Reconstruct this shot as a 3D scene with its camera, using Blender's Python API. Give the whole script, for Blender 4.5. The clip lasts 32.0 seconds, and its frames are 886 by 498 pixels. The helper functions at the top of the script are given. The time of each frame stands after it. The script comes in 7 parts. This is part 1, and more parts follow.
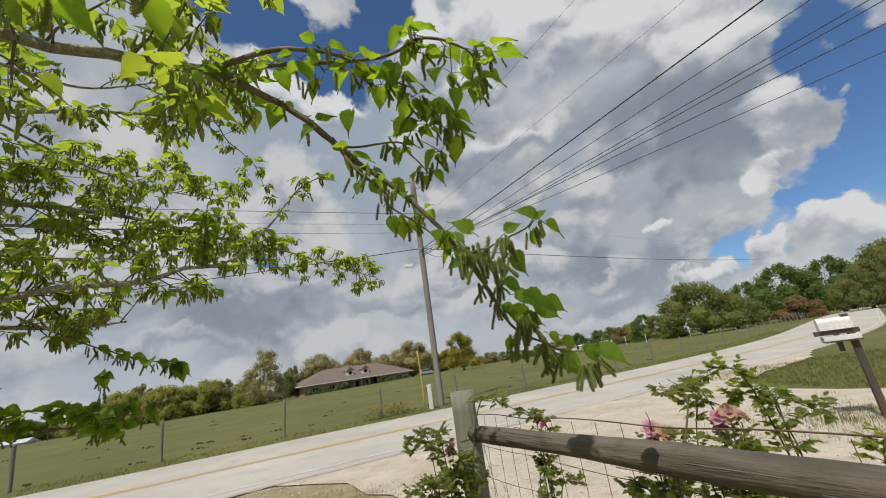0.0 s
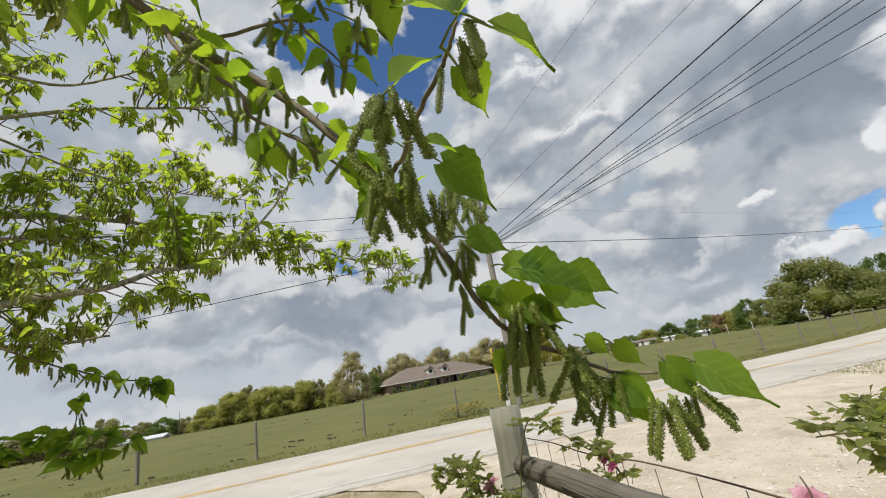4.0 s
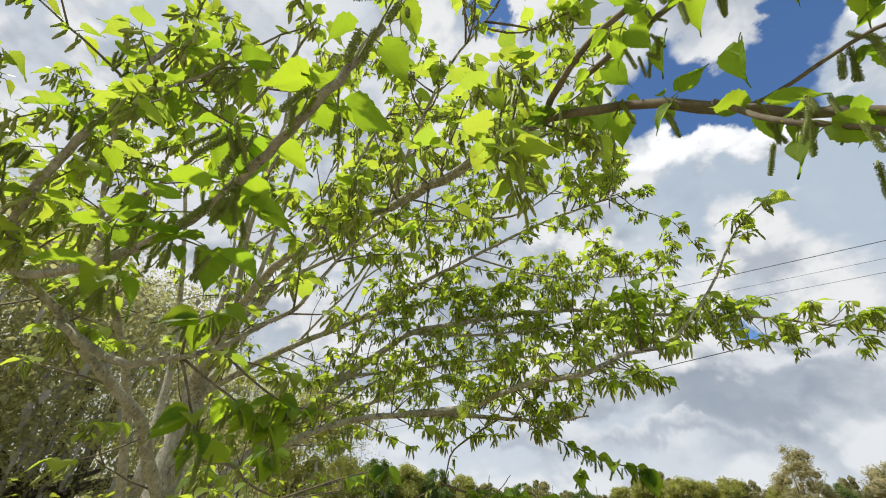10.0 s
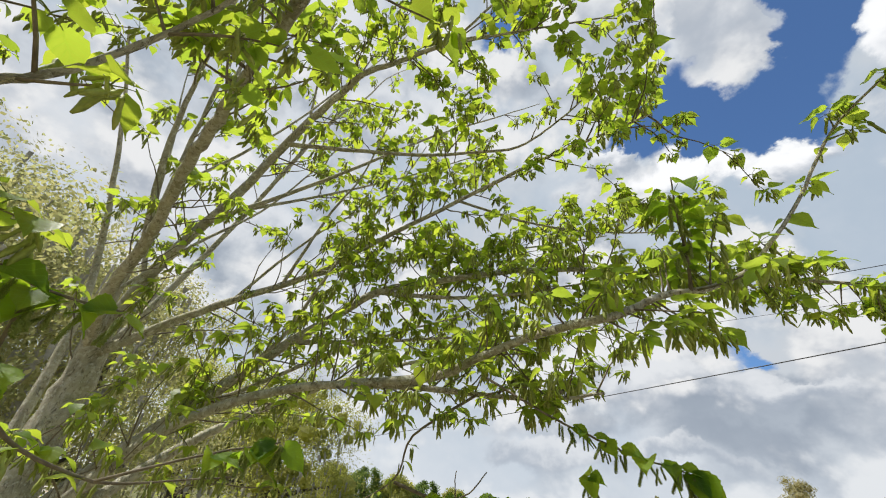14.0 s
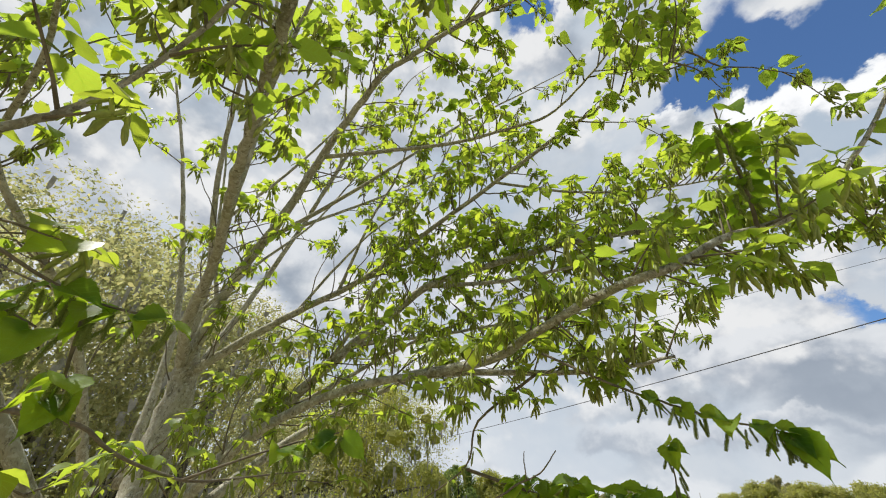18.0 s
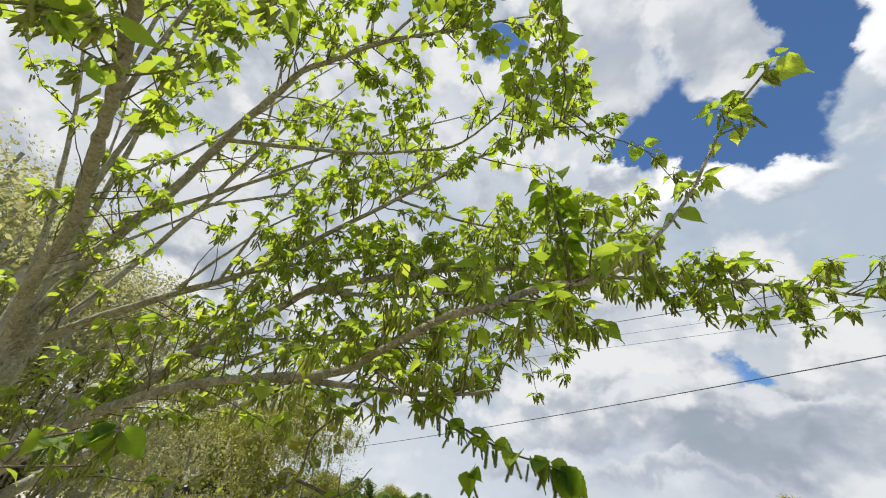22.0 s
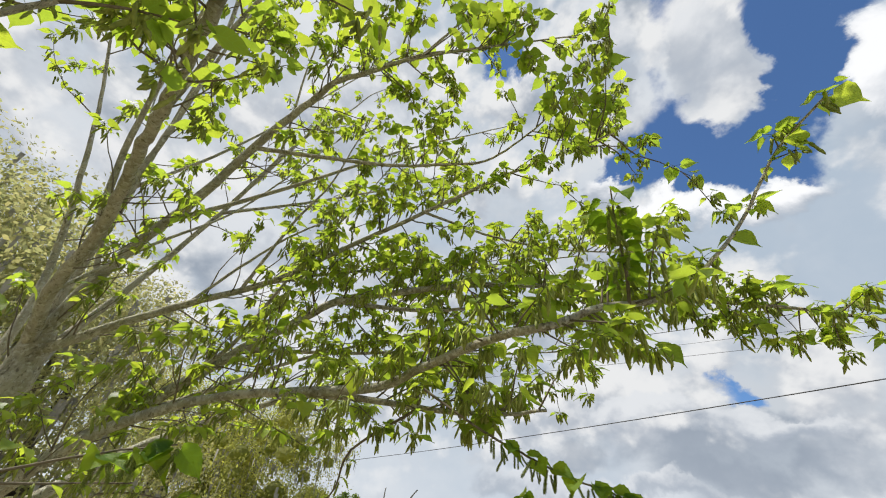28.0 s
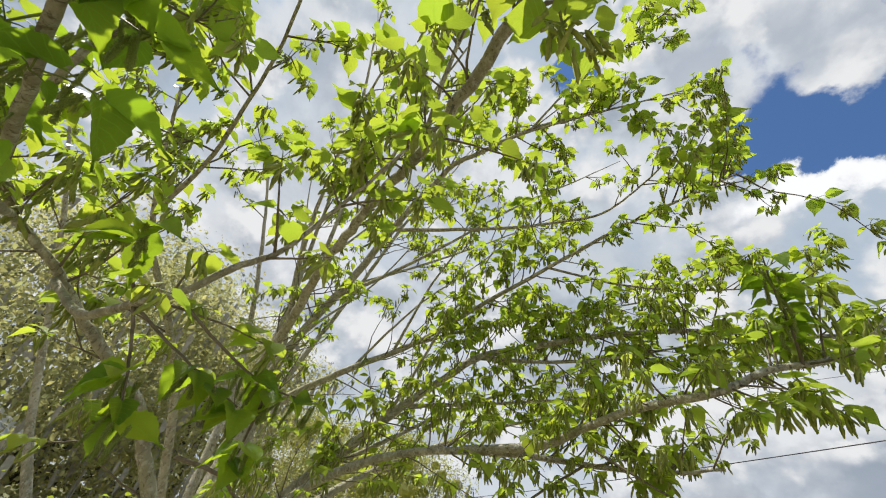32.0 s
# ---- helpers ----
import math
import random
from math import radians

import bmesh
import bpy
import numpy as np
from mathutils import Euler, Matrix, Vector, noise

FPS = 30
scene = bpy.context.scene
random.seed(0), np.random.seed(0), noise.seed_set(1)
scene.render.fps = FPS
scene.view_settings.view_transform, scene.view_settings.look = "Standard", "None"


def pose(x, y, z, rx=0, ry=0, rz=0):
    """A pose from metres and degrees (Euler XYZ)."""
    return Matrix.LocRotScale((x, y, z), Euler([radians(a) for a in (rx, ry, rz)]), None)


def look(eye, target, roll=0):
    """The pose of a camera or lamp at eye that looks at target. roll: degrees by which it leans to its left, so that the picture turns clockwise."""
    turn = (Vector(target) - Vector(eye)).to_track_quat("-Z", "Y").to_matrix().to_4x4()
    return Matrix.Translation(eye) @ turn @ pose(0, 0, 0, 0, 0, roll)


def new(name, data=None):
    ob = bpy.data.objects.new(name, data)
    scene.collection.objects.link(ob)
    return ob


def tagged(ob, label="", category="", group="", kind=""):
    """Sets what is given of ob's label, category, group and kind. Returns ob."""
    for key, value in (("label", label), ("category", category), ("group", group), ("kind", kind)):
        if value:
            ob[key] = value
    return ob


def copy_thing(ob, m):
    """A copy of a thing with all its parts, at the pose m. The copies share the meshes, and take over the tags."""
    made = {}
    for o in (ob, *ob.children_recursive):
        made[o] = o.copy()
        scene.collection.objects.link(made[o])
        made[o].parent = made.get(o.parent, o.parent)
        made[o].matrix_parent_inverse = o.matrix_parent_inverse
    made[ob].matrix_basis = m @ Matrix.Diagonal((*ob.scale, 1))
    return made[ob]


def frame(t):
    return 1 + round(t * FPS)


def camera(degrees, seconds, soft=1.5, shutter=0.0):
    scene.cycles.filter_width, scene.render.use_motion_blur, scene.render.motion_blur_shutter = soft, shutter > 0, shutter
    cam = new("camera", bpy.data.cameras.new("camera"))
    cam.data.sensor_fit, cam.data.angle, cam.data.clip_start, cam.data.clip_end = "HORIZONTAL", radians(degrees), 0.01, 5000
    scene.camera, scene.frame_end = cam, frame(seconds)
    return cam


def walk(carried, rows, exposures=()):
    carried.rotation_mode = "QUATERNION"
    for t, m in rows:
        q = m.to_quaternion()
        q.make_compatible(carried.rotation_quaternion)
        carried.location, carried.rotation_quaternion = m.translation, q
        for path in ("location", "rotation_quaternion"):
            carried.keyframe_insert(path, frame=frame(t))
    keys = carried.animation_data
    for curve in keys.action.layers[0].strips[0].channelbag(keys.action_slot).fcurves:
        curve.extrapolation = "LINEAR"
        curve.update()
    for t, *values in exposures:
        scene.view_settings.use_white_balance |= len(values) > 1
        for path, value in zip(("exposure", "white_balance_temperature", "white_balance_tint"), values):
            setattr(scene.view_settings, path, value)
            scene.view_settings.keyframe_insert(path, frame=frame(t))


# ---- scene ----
cam = camera(96.8, 32.0, 1.1)
METRES, EYE, TILT, LEAN, TURN = 5.0, 1.6, 16.8, 8.3, 0.0
ROWS = [
    (0.0, 0.0, 0.0, 0.0, -0.0, 0.0, 0.0),
    (0.5, 0.0173, 0.0578, -0.0135, 3.73, -4.1, -1.08),
    (1.0, 0.0304, 0.1024, -0.019, 7.77, 2.07, 1.69),
    (1.5, 0.0277, 0.112, -0.0186, 5.44, 1.48, 0.38),
    (2.0, 0.0352, 0.1013, -0.0125, 7.43, 2.11, 0.06),
    (2.5, 0.0371, 0.104, -0.0169, 9.6, 2.2, 1.4),
    (3.0, 0.0381, 0.1056, -0.0186, 10.13, 1.32, 2.42),
    (3.5, 0.0403, 0.1053, -0.0182, 10.27, 0.63, 3.3),
    (5.5, 0.0521, 0.1167, -0.0292, 10.41, -1.31, 7.77),
    (6.0, 0.0533, 0.1183, -0.0293, 11.69, -0.4, 7.74),
    (6.5, 0.0504, 0.1186, -0.0272, 13.9, 1.31, 7.05),
    (7.0, 0.0445, 0.1153, -0.0219, 17.1, 3.98, 6.0),
    (7.5, 0.04, 0.11, -0.0173, 21.28, 7.08, 4.85),
    (8.0, 0.0375, 0.1061, -0.0111, 27.12, 10.58, 3.87),
    (8.5, 0.0363, 0.1004, -0.0042, 34.22, 14.26, 3.59),
    (9.0, 0.0291, 0.0911, 0.0003, 43.64, 18.4, 4.35),
    (9.5, 0.0089, 0.084, -0.0012, 54.36, 19.41, 6.1),
    (10.0, -0.0129, 0.0809, -0.0053, 61.88, 16.48, 8.28),
    (10.5, -0.0224, 0.0788, -0.0073, 64.02, 14.07, 9.27),
    (11.0, -0.0264, 0.0789, -0.0108, 63.21, 13.26, 8.99),
    (11.5, -0.0357, 0.0778, -0.0144, 62.86, 12.93, 8.24),
    (12.0, -0.047, 0.0859, -0.0216, 63.71, 13.05, 7.56),
    (12.5, -0.0607, 0.1189, -0.0287, 64.36, 13.41, 7.43),
    (13.0, -0.0749, 0.1495, -0.0394, 64.56, 14.83, 6.98),
    (13.5, -0.1025, 0.1597, -0.0462, 63.68, 16.25, 6.32),
    (14.0, -0.121, 0.1671, -0.0525, 61.5, 17.83, 5.34),
    (14.5, -0.1177, 0.186, -0.0575, 58.5, 19.29, 4.37),
    (16.5, -0.0671, 0.2502, -0.0656, 42.59, 22.32, 7.42),
    (17.0, -0.0928, 0.2317, -0.0676, 59.71, 21.91, 9.58),
    (17.5, -0.1116, 0.2062, -0.0664, 69.47, 21.05, 11.06),
    (18.0, -0.1224, 0.1831, -0.0634, 72.27, 18.95, 10.87),
    (18.5, -0.1277, 0.1705, -0.061, 70.78, 16.9, 8.3),
    (19.0, -0.1311, 0.1655, -0.0605, 68.86, 15.83, 5.58),
    (19.5, -0.1294, 0.1641, -0.0596, 67.39, 16.04, 4.57),
    (20.0, -0.1266, 0.1651, -0.0593, 65.6, 16.94, 4.26),
    (20.5, -0.1207, 0.1746, -0.0596, 64.51, 17.68, 4.19),
    (21.0, -0.1107, 0.1975, -0.0626, 63.41, 18.36, 4.21),
    (21.5, -0.1007, 0.2173, -0.0667, 62.32, 18.75, 4.31),
    (22.0, -0.0926, 0.2332, -0.0694, 61.18, 19.16, 4.47),
    (22.5, -0.0901, 0.2381, -0.07, 60.86, 19.26, 4.83),
    (23.0, -0.0879, 0.2374, -0.0691, 62.16, 19.3, 5.86),
    (23.5, -0.0931, 0.237, -0.0708, 64.54, 18.95, 7.2),
    (24.0, -0.1016, 0.2258, -0.0699, 68.25, 18.92, 8.98),
    (24.5, -0.1097, 0.2103, -0.0666, 71.26, 19.28, 9.91),
    (26.5, -0.1261, 0.1661, -0.0571, 68.33, 21.66, 5.79),
    (27.0, -0.12, 0.1766, -0.0573, 64.44, 21.79, 4.37),
    (27.5, -0.1181, 0.1868, -0.0598, 61.77, 21.49, 3.58),
    (28.0, -0.1128, 0.202, -0.0637, 59.93, 20.86, 3.25),
    (28.5, -0.1074, 0.2158, -0.0673, 60.37, 19.94, 3.62),
    (29.0, -0.1061, 0.2243, -0.0723, 65.2, 19.89, 6.12),
    (29.5, -0.1087, 0.2176, -0.0695, 72.53, 22.09, 9.0),
    (30.0, -0.1162, 0.189, -0.0607, 81.52, 26.61, 11.04),
    (30.5, -0.1214, 0.1621, -0.0558, 85.47, 29.23, 10.58),
    (31.0, -0.1246, 0.1517, -0.0534, 83.59, 28.98, 8.01),
    (31.5, -0.1093, 0.1507, -0.0491, 79.28, 27.59, 5.76),
    (32.0, -0.0796, 0.1409, -0.0422, 74.51, 25.87, 4.3),
]
walk(cam, [(t, pose(0, 0, EYE, TILT, LEAN, TURN) @ pose(METRES * x, METRES * y, METRES * z, 90 + pitch, roll, yaw)) for t, x, y, z, yaw, pitch, roll in ROWS], [(0.0, -0.45), (2.2, -0.43), (3.5, -0.28), (5.5, 0.06), (8.0, 0.06), (10.0, 0.14), (14.5, 0.12), (16.5, -0.14), (17.0, 0.0), (18.0, 0.12), (29.2, 0.12), (30.2, 0.22), (31.2, 0.20), (32.0, 0.12)])

# ---------------------------------------------------------------- sky and light
SUN_AZ, SUN_EL = -150.0, 56.0          # compass bearing from +y towards +x, and height, in degrees


def bearing(az, el):
    a, e = radians(az), radians(el)
    return Vector((math.sin(a) * math.cos(e), math.cos(a) * math.cos(e), math.sin(e)))


def build_sky():
    w = bpy.data.worlds.new("sky")
    scene.world = w
    w.use_nodes = True
    nt = w.node_tree
    nt.nodes.clear()
    N, L = nt.nodes.new, nt.links.new

    def math_node(op, a, b=None, clamp=False):
        n = N("ShaderNodeMath")
        n.operation, n.use_clamp = op, clamp
        for k, v in enumerate((a, b)):
            if v is None:
                continue
            if isinstance(v, (int, float)):
                n.inputs[k].default_value = v
            else:
                L(v, n.inputs[k])
        return n.outputs[0]

    def ramp(v, lo, hi, a=0.0, b=1.0):
        n = N("ShaderNodeMapRange")
        n.interpolation_type = "SMOOTHSTEP"
        for k, x in enumerate((lo, hi, a, b)):
            n.inputs[k + 1].default_value = x
        L(v, n.inputs[0])
        return n.outputs[0]

    tc = N("ShaderNodeTexCoord")
    sep = N("ShaderNodeSeparateXYZ")
    L(tc.outputs["Generated"], sep.inputs[0])
    # clouds: lumps in the dome of directions, flattened towards the horizon
    comb = N("ShaderNodeCombineXYZ")
    L(sep.outputs[0], comb.inputs[0])
    L(sep.outputs[1], comb.inputs[1])
    L(math_node("MULTIPLY", sep.outputs[2], 1.2), comb.inputs[2])

    def cloud_noise(scale, detail, rough, shift, warp=0.0):
        n = N("ShaderNodeTexNoise")
        n.inputs["Scale"].default_value, n.inputs["Detail"].default_value = scale, detail
        n.inputs["Roughness"].default_value, n.inputs["Distortion"].default_value = rough, warp
        m = N("ShaderNodeVectorMath")
        m.operation, m.inputs[1].default_value = "ADD", shift
        L(comb.outputs[0], m.inputs[0])
        L(m.outputs[0], n.inputs["Vector"])
        return n.outputs[0]

    base = (3.1, 0.7, 4.2)

    def heaped(scale, lift):
        """Rounded heaps: cauliflower cells broken up by noise."""
        shift = (base[0], base[1] - 0.02, base[2] + lift)
        n = cloud_noise(scale, 12, 0.58, shift, 0.15)
        v = N("ShaderNodeTexVoronoi")
        v.feature, v.normalize = "SMOOTH_F1", True
        for name, x in (("Scale", scale * 1.15), ("Detail", 4.0), ("Roughness", 0.52), ("Smoothness", 0.35)):
            v.inputs[name].default_value = x
        m = N("ShaderNodeVectorMath")
        m.operation, m.inputs[1].default_value = "ADD", shift
        L(comb.outputs[0], m.inputs[0])
        L(m.outputs[0], v.inputs["Vector"])
        cell = math_node("MULTIPLY", math_node("SUBTRACT", 0.293, v.outputs["Distance"]), 1.15)
        return math_node("ADD", math_node("ADD", math_node("MULTIPLY", math_node("SUBTRACT", n, 0.5), 0.72), 0.5), cell)

    puff, above = heaped(4.8, 0.0), heaped(4.8, 0.06)
    body = cloud_noise(3.6, 9, 0.52, (7.7, 2.4, 0.6), 0.1)
    body_up = cloud_noise(3.6, 7, 0.52, (7.7, 2.4, 0.70), 0.1)
    veil = cloud_noise(2.1, 6, 0.55, (1.2, 5.1, 2.0))
    # directions stirred by noise, so that the outlines of clouds and gaps billow
    stir = N("ShaderNodeTexNoise")
    for name, x in (("Scale", 5.5), ("Detail", 10.0), ("Roughness", 0.58), ("Distortion", 0.2)):
        stir.inputs[name].default_value = x
    L(comb.outputs[0], stir.inputs["Vector"])
    off, stirred = N("ShaderNodeVectorMath"), N("ShaderNodeVectorMath")
    off.operation, off.inputs[1].default_value = "SUBTRACT", (0.5, 0.5, 0.5)
    L(stir.outputs["Color"], off.inputs[0])
    stirred.operation, stirred.inputs[1].default_value = "MULTIPLY_ADD", (0.25, 0.25, 0.25)
    L(off.outputs[0], stirred.inputs[0])
    L(tc.outputs["Generated"], stirred.inputs[2])

    def blob(az, el, half_w, half_h):
        """How deep inside an oval of sky a direction lies (1 at its middle, 0 at the rim), and its height in the oval."""
        c = bearing(az, el)
        right = Vector((math.cos(radians(az)), -math.sin(radians(az)), 0))
        turn = Matrix((right, right.cross(c), -c)).transposed()
        if turn.determinant() < 0:
            turn = Matrix((right, c.cross(right), -c)).transposed()
        m, ln = N("ShaderNodeMapping"), N("ShaderNodeVectorMath")
        m.vector_type = "TEXTURE"
        m.inputs["Location"].default_value = c
        m.inputs["Rotation"].default_value = turn.to_euler()
        m.inputs["Scale"].default_value = (radians(half_w), radians(half_h), 1.0)
        L(stirred.outputs[0], m.inputs["Vector"])
        ln.operation = "LENGTH"
        L(m.outputs[0], ln.inputs[0])
        sp = N("ShaderNodeSeparateXYZ")
        L(m.outputs[0], sp.inputs[0])
        upward = (turn @ Vector((0, 1, 0))).z
        return math_node("SUBTRACT", 1.0, ln.outputs["Value"]), (sp.outputs[1] if upward > 0 else math_node("MULTIPLY", sp.outputs[1], -1.0))

    # gaps of blue between the cloud banks: bearing, height, half width and half height in degrees
    gaps = [(-12, 67, 4, 6), (-30, 47, 3.2, 3.6), (-17, 44, 6, 3.6), (8, 57, 4.5, 7), (0, 50, 3.2, 5.2), (20, 51, 5, 4.2), (-54, 63, 1.8, 3.5), (-20, 48, 3.8, 6), (-15, 41.5, 4.8, 3), (-1, 49, 2.6, 4),
            (-6, 43, 3.2, 4), (-24, 17, 3.2, 1.5), (52, 27, 3, 4.5), (54, 20, 3, 3.6), (53, 14, 3, 4), (47, 11, 3, 3.6), (39, 8, 5, 2.4)]
    behind = [(100, 40, 24, 14), (170, 60, 26, 18), (140, 25, 20, 8)]
    gap = None
    for row in gaps + behind:
        g = ramp(blob(*row)[0], -0.75, 0.75)
        gap = g if gap is None else math_node("ADD", gap, g)
    fray = math_node("ADD", math_node("MULTIPLY", math_node("SUBTRACT", body, 0.5), 1.5), math_node("MULTIPLY", math_node("SUBTRACT", puff, 0.5), 0.7))
    cover = ramp(math_node("SUBTRACT", math_node("MINIMUM", gap, 1.25), fray), 0.85, 0.38)

    def colour(fac, a, b):
        m = N("ShaderNodeMix")
        m.data_type = "RGBA"
        for k, v in ((0, fac), (6, a), (7, b)):
            if isinstance(v, tuple):
                m.inputs[k].default_value = (*v, 1)
            else:
                L(v, m.inputs[k])
        return m.outputs[2]

    # a thin bright veil, blue-grey bodies with flat undersides before it, white heaps with lit tops in front
    back = colour(ramp(veil, 0.36, 0.66), (0.54, 0.64, 0.76), (0.84, 0.88, 0.93))
    banks = None
    for az, el, half, deep in ((40, 18, 8, .14), (43, 25, 6, .1), (26, 13, 6, .09), (-25, 10.5, 6, .12), (-32, 9, 5, .08), (33, 24, 6, .1), (8, 8, 5, .07), (-6, 13, 5, .08)):
        d = N("ShaderNodeVectorMath")
        d.operation, d.inputs[1].default_value = "DOT_PRODUCT", bearing(az, el)
        L(tc.outputs["Generated"], d.inputs[0])
        g = ramp(d.outputs["Value"], math.cos(radians(half * 1.6)), math.cos(radians(half * 0.2)), 0.0, deep)
        banks = g if banks is None else math_node("ADD", banks, g)
    shade = ramp(math_node("ADD", body, banks), 0.46, 0.62)
    under = colour(ramp(math_node("SUBTRACT", body, body_up), -0.04, 0.12), (0.37, 0.43, 0.52), (0.70, 0.75, 0.81))
    back = colour(shade, back, under)
    heap = ramp(math_node("SUBTRACT", math_node("ADD", puff, math_node("MULTIPLY", math_node("SUBTRACT", veil, 0.5), 0.35)), math_node("MULTIPLY", banks, 0.7)), 0.45, 0.60)
    top = colour(ramp(math_node("SUBTRACT", puff, above), -0.13, 0.10), (0.53, 0.58, 0.66), (0.98, 0.99, 1.0))
    back = colour(heap, back, top)
    back = colour(ramp(sep.outputs[2], 0.30, 0.02, 0.0, 0.45), back, (0.80, 0.87, 0.95))
    # grey undersides and smaller dark clouds, then the white heaps before them: bearing, height, half width and half height
    grey = [(31, 30, 9, 4), (17, 25, 11, 2.8), (30, 19, 5, 1.9), (39, 18, 5, 3), (20, 11, 9, 2), (22, 5.5, 9, 2), (-23, 10, 9, 2.2), (-10, 10, 3.5, 1.3), (9, 21, 6, 2.4), (10, 34, 8, 3),
            (17, 17, 5.4, 1.8), (7, 28, 9, 3), (15, 30, 5, 2.6), (-42, 11, 4.5, 1.9), (-4, 9, 4.6, 1.6), (-60, 22, 9, 3)]
    heaps = [(20, 43, 10, 4.4), (34, 38, 12, 4.8), (44, 31, 6, 4.6), (7, 43, 4.4, 4), (5, 45, 3.3, 5.6), (18, 44, 6, 4.4), (26, 43, 5, 4), (11, 38, 5, 2.4), (48, 20, 4, 4.4), (45, 15.5, 2.6, 2.8),
             (18, 30, 7.6, 2.6), (49, 8, 4, 2.6), (42, 7, 2.2, 2.2), (35, 6, 4, 1.6), (32, 14, 2, 1.4), (-35, 43.5, 2.8, 2.8), (-24, 39.5, 8, 2.8), (-11, 38, 5.5, 2.6)]
    wisps = [(-30, 59, 3.9, 9), (-10, 55, 3.6, 7), (-36, 40, 7, 3), (-24, 13.5, 6, 2.2), (-36, 15, 7, 2), (-76, 48, 10, 4.6), (-48, 7, 9, 2.2), (-34, 7, 9, 1.6), (-20, 13, 6, 1.6), (2, 12, 6, 1.8),
             (10, 15, 5, 1.4), (26, 8.5, 5, 1.3), (-95, 30, 12, 5), (-110, 55, 16, 7)]
    for row in grey:
        f, h = blob(*row)
        back = colour(math_node("MULTIPLY", ramp(f, -0.15, 0.60), 0.62), back, colour(ramp(math_node("ADD", h, math_node("MULTIPLY", math_node("SUBTRACT", body, body_up), 5.0)), -0.7, 0.9), (0.38, 0.44, 0.53), (0.62, 0.69, 0.77)))
    solid = cover
    for rows, lit, strong in ((wisps, (0.90, 0.93, 0.97), 0.8), (heaps, (1.17, 1.18, 1.20), 1.0)):
        for row in rows:
            f, h = blob(*row)
            tone = ramp(math_node("ADD", h, math_node("ADD", math_node("MULTIPLY", math_node("SUBTRACT", body, body_up), 5.0), math_node("MULTIPLY", math_node("SUBTRACT", puff, above), 1.6))), -0.75, 0.55)
            a = math_node("MULTIPLY", math_node("MULTIPLY", ramp(f, -0.12, 0.30), ramp(h, -1.0, -0.15)), strong)
            back = colour(a, back, colour(tone, (0.50, 0.56, 0.65), lit))
            solid = math_node("MAXIMUM", solid, math_node("MULTIPLY", ramp(f, -0.05, 0.16), strong))
    cover = solid
    sky = N("ShaderNodeTexSky")
    sky.sky_type, sky.sun_disc = "NISHITA", False
    sky.sun_elevation, sky.sun_rotation = radians(SUN_EL), radians(SUN_AZ)
    sky.air_density, sky.dust_density, sky.ozone_density = 1.0, 0.4, 5.0
    bg_sky, bg_cloud, mix, out = N("ShaderNodeBackground"), N("ShaderNodeBackground"), N("ShaderNodeMixShader"), N("ShaderNodeOutputWorld")
    bg_sky.inputs[1].default_value, bg_cloud.inputs[1].default_value = 0.12, CLOUD
    deep = N("ShaderNodeMix")
    deep.data_type, deep.blend_type = "RGBA", "MULTIPLY"
    deep.inputs[0].default_value, deep.inputs[7].default_value = 1.0, (0.84, 1.0, 1.14, 1)
    L(sky.outputs[0], deep.inputs[6])
    L(deep.outputs[2], bg_sky.inputs[0])
    L(back, bg_cloud.inputs[0])
    L(cover, mix.inputs[0])
    L(bg_sky.outputs[0], mix.inputs[1])
    L(bg_cloud.outputs[0], mix.inputs[2])
    L(mix.outputs[0], out.inputs[0])


CLOUD = 0.78
build_sky()
sun = new("sun", bpy.data.lights.new("sun", "SUN"))
sun.data.energy, sun.data.angle, sun.data.color = 5.0, radians(0.53), (1.0, 0.95, 0.87)
sun.matrix_world = look(bearing(SUN_AZ, SUN_EL) * 50, (0, 0, 0))


# ---------------------------------------------------------------- materials
def material(name):
    m = bpy.data.materials.new(name)
    m.use_nodes = True
    nt = m.node_tree
    return m, nt, nt.nodes["Principled BSDF"], nt.nodes["Material Output"]


def noise_tex(nt, scale, detail=4.0, rough=0.55, coords="Object", stretch=None, warp=0.0):
    tc, n = nt.nodes.new("ShaderNodeTexCoord"), nt.nodes.new("ShaderNodeTexNoise")
    n.inputs["Scale"].default_value, n.inputs["Detail"].default_value = scale, detail
    n.inputs["Roughness"].default_value, n.inputs["Distortion"].default_value = rough, warp
    if stretch:
        mp = nt.nodes.new("ShaderNodeMapping")
        mp.inputs["Scale"].default_value = stretch
        nt.links.new(tc.outputs[coords], mp.inputs[0])
        nt.links.new(mp.outputs[0], n.inputs["Vector"])
    else:
        nt.links.new(tc.outputs[coords], n.inputs["Vector"])
    return n.outputs[0]


def colour_ramp(nt, fac, *stops):
    r = nt.nodes.new("ShaderNodeValToRGB")
    e = r.color_ramp.elements
    while len(e) < len(stops):
        e.new(0.5)
    for k, (p, c) in enumerate(stops):
        e[k].position, e[k].color = p, (*c, 1)
    nt.links.new(fac, r.inputs[0])
    return r.outputs[0]


def mixed(nt, fac, a, b, mode="MIX"):
    m = nt.nodes.new("ShaderNodeMix")
    m.data_type, m.blend_type = "RGBA", mode
    for k, v in ((0, fac), (6, a), (7, b)):
        if isinstance(v, (int, float)):
            m.inputs[k].default_value = v
        elif isinstance(v, tuple):
            m.inputs[k].default_value = (*v, 1)
        else:
            nt.links.new(v, m.inputs[k])
    return m.outputs[2]


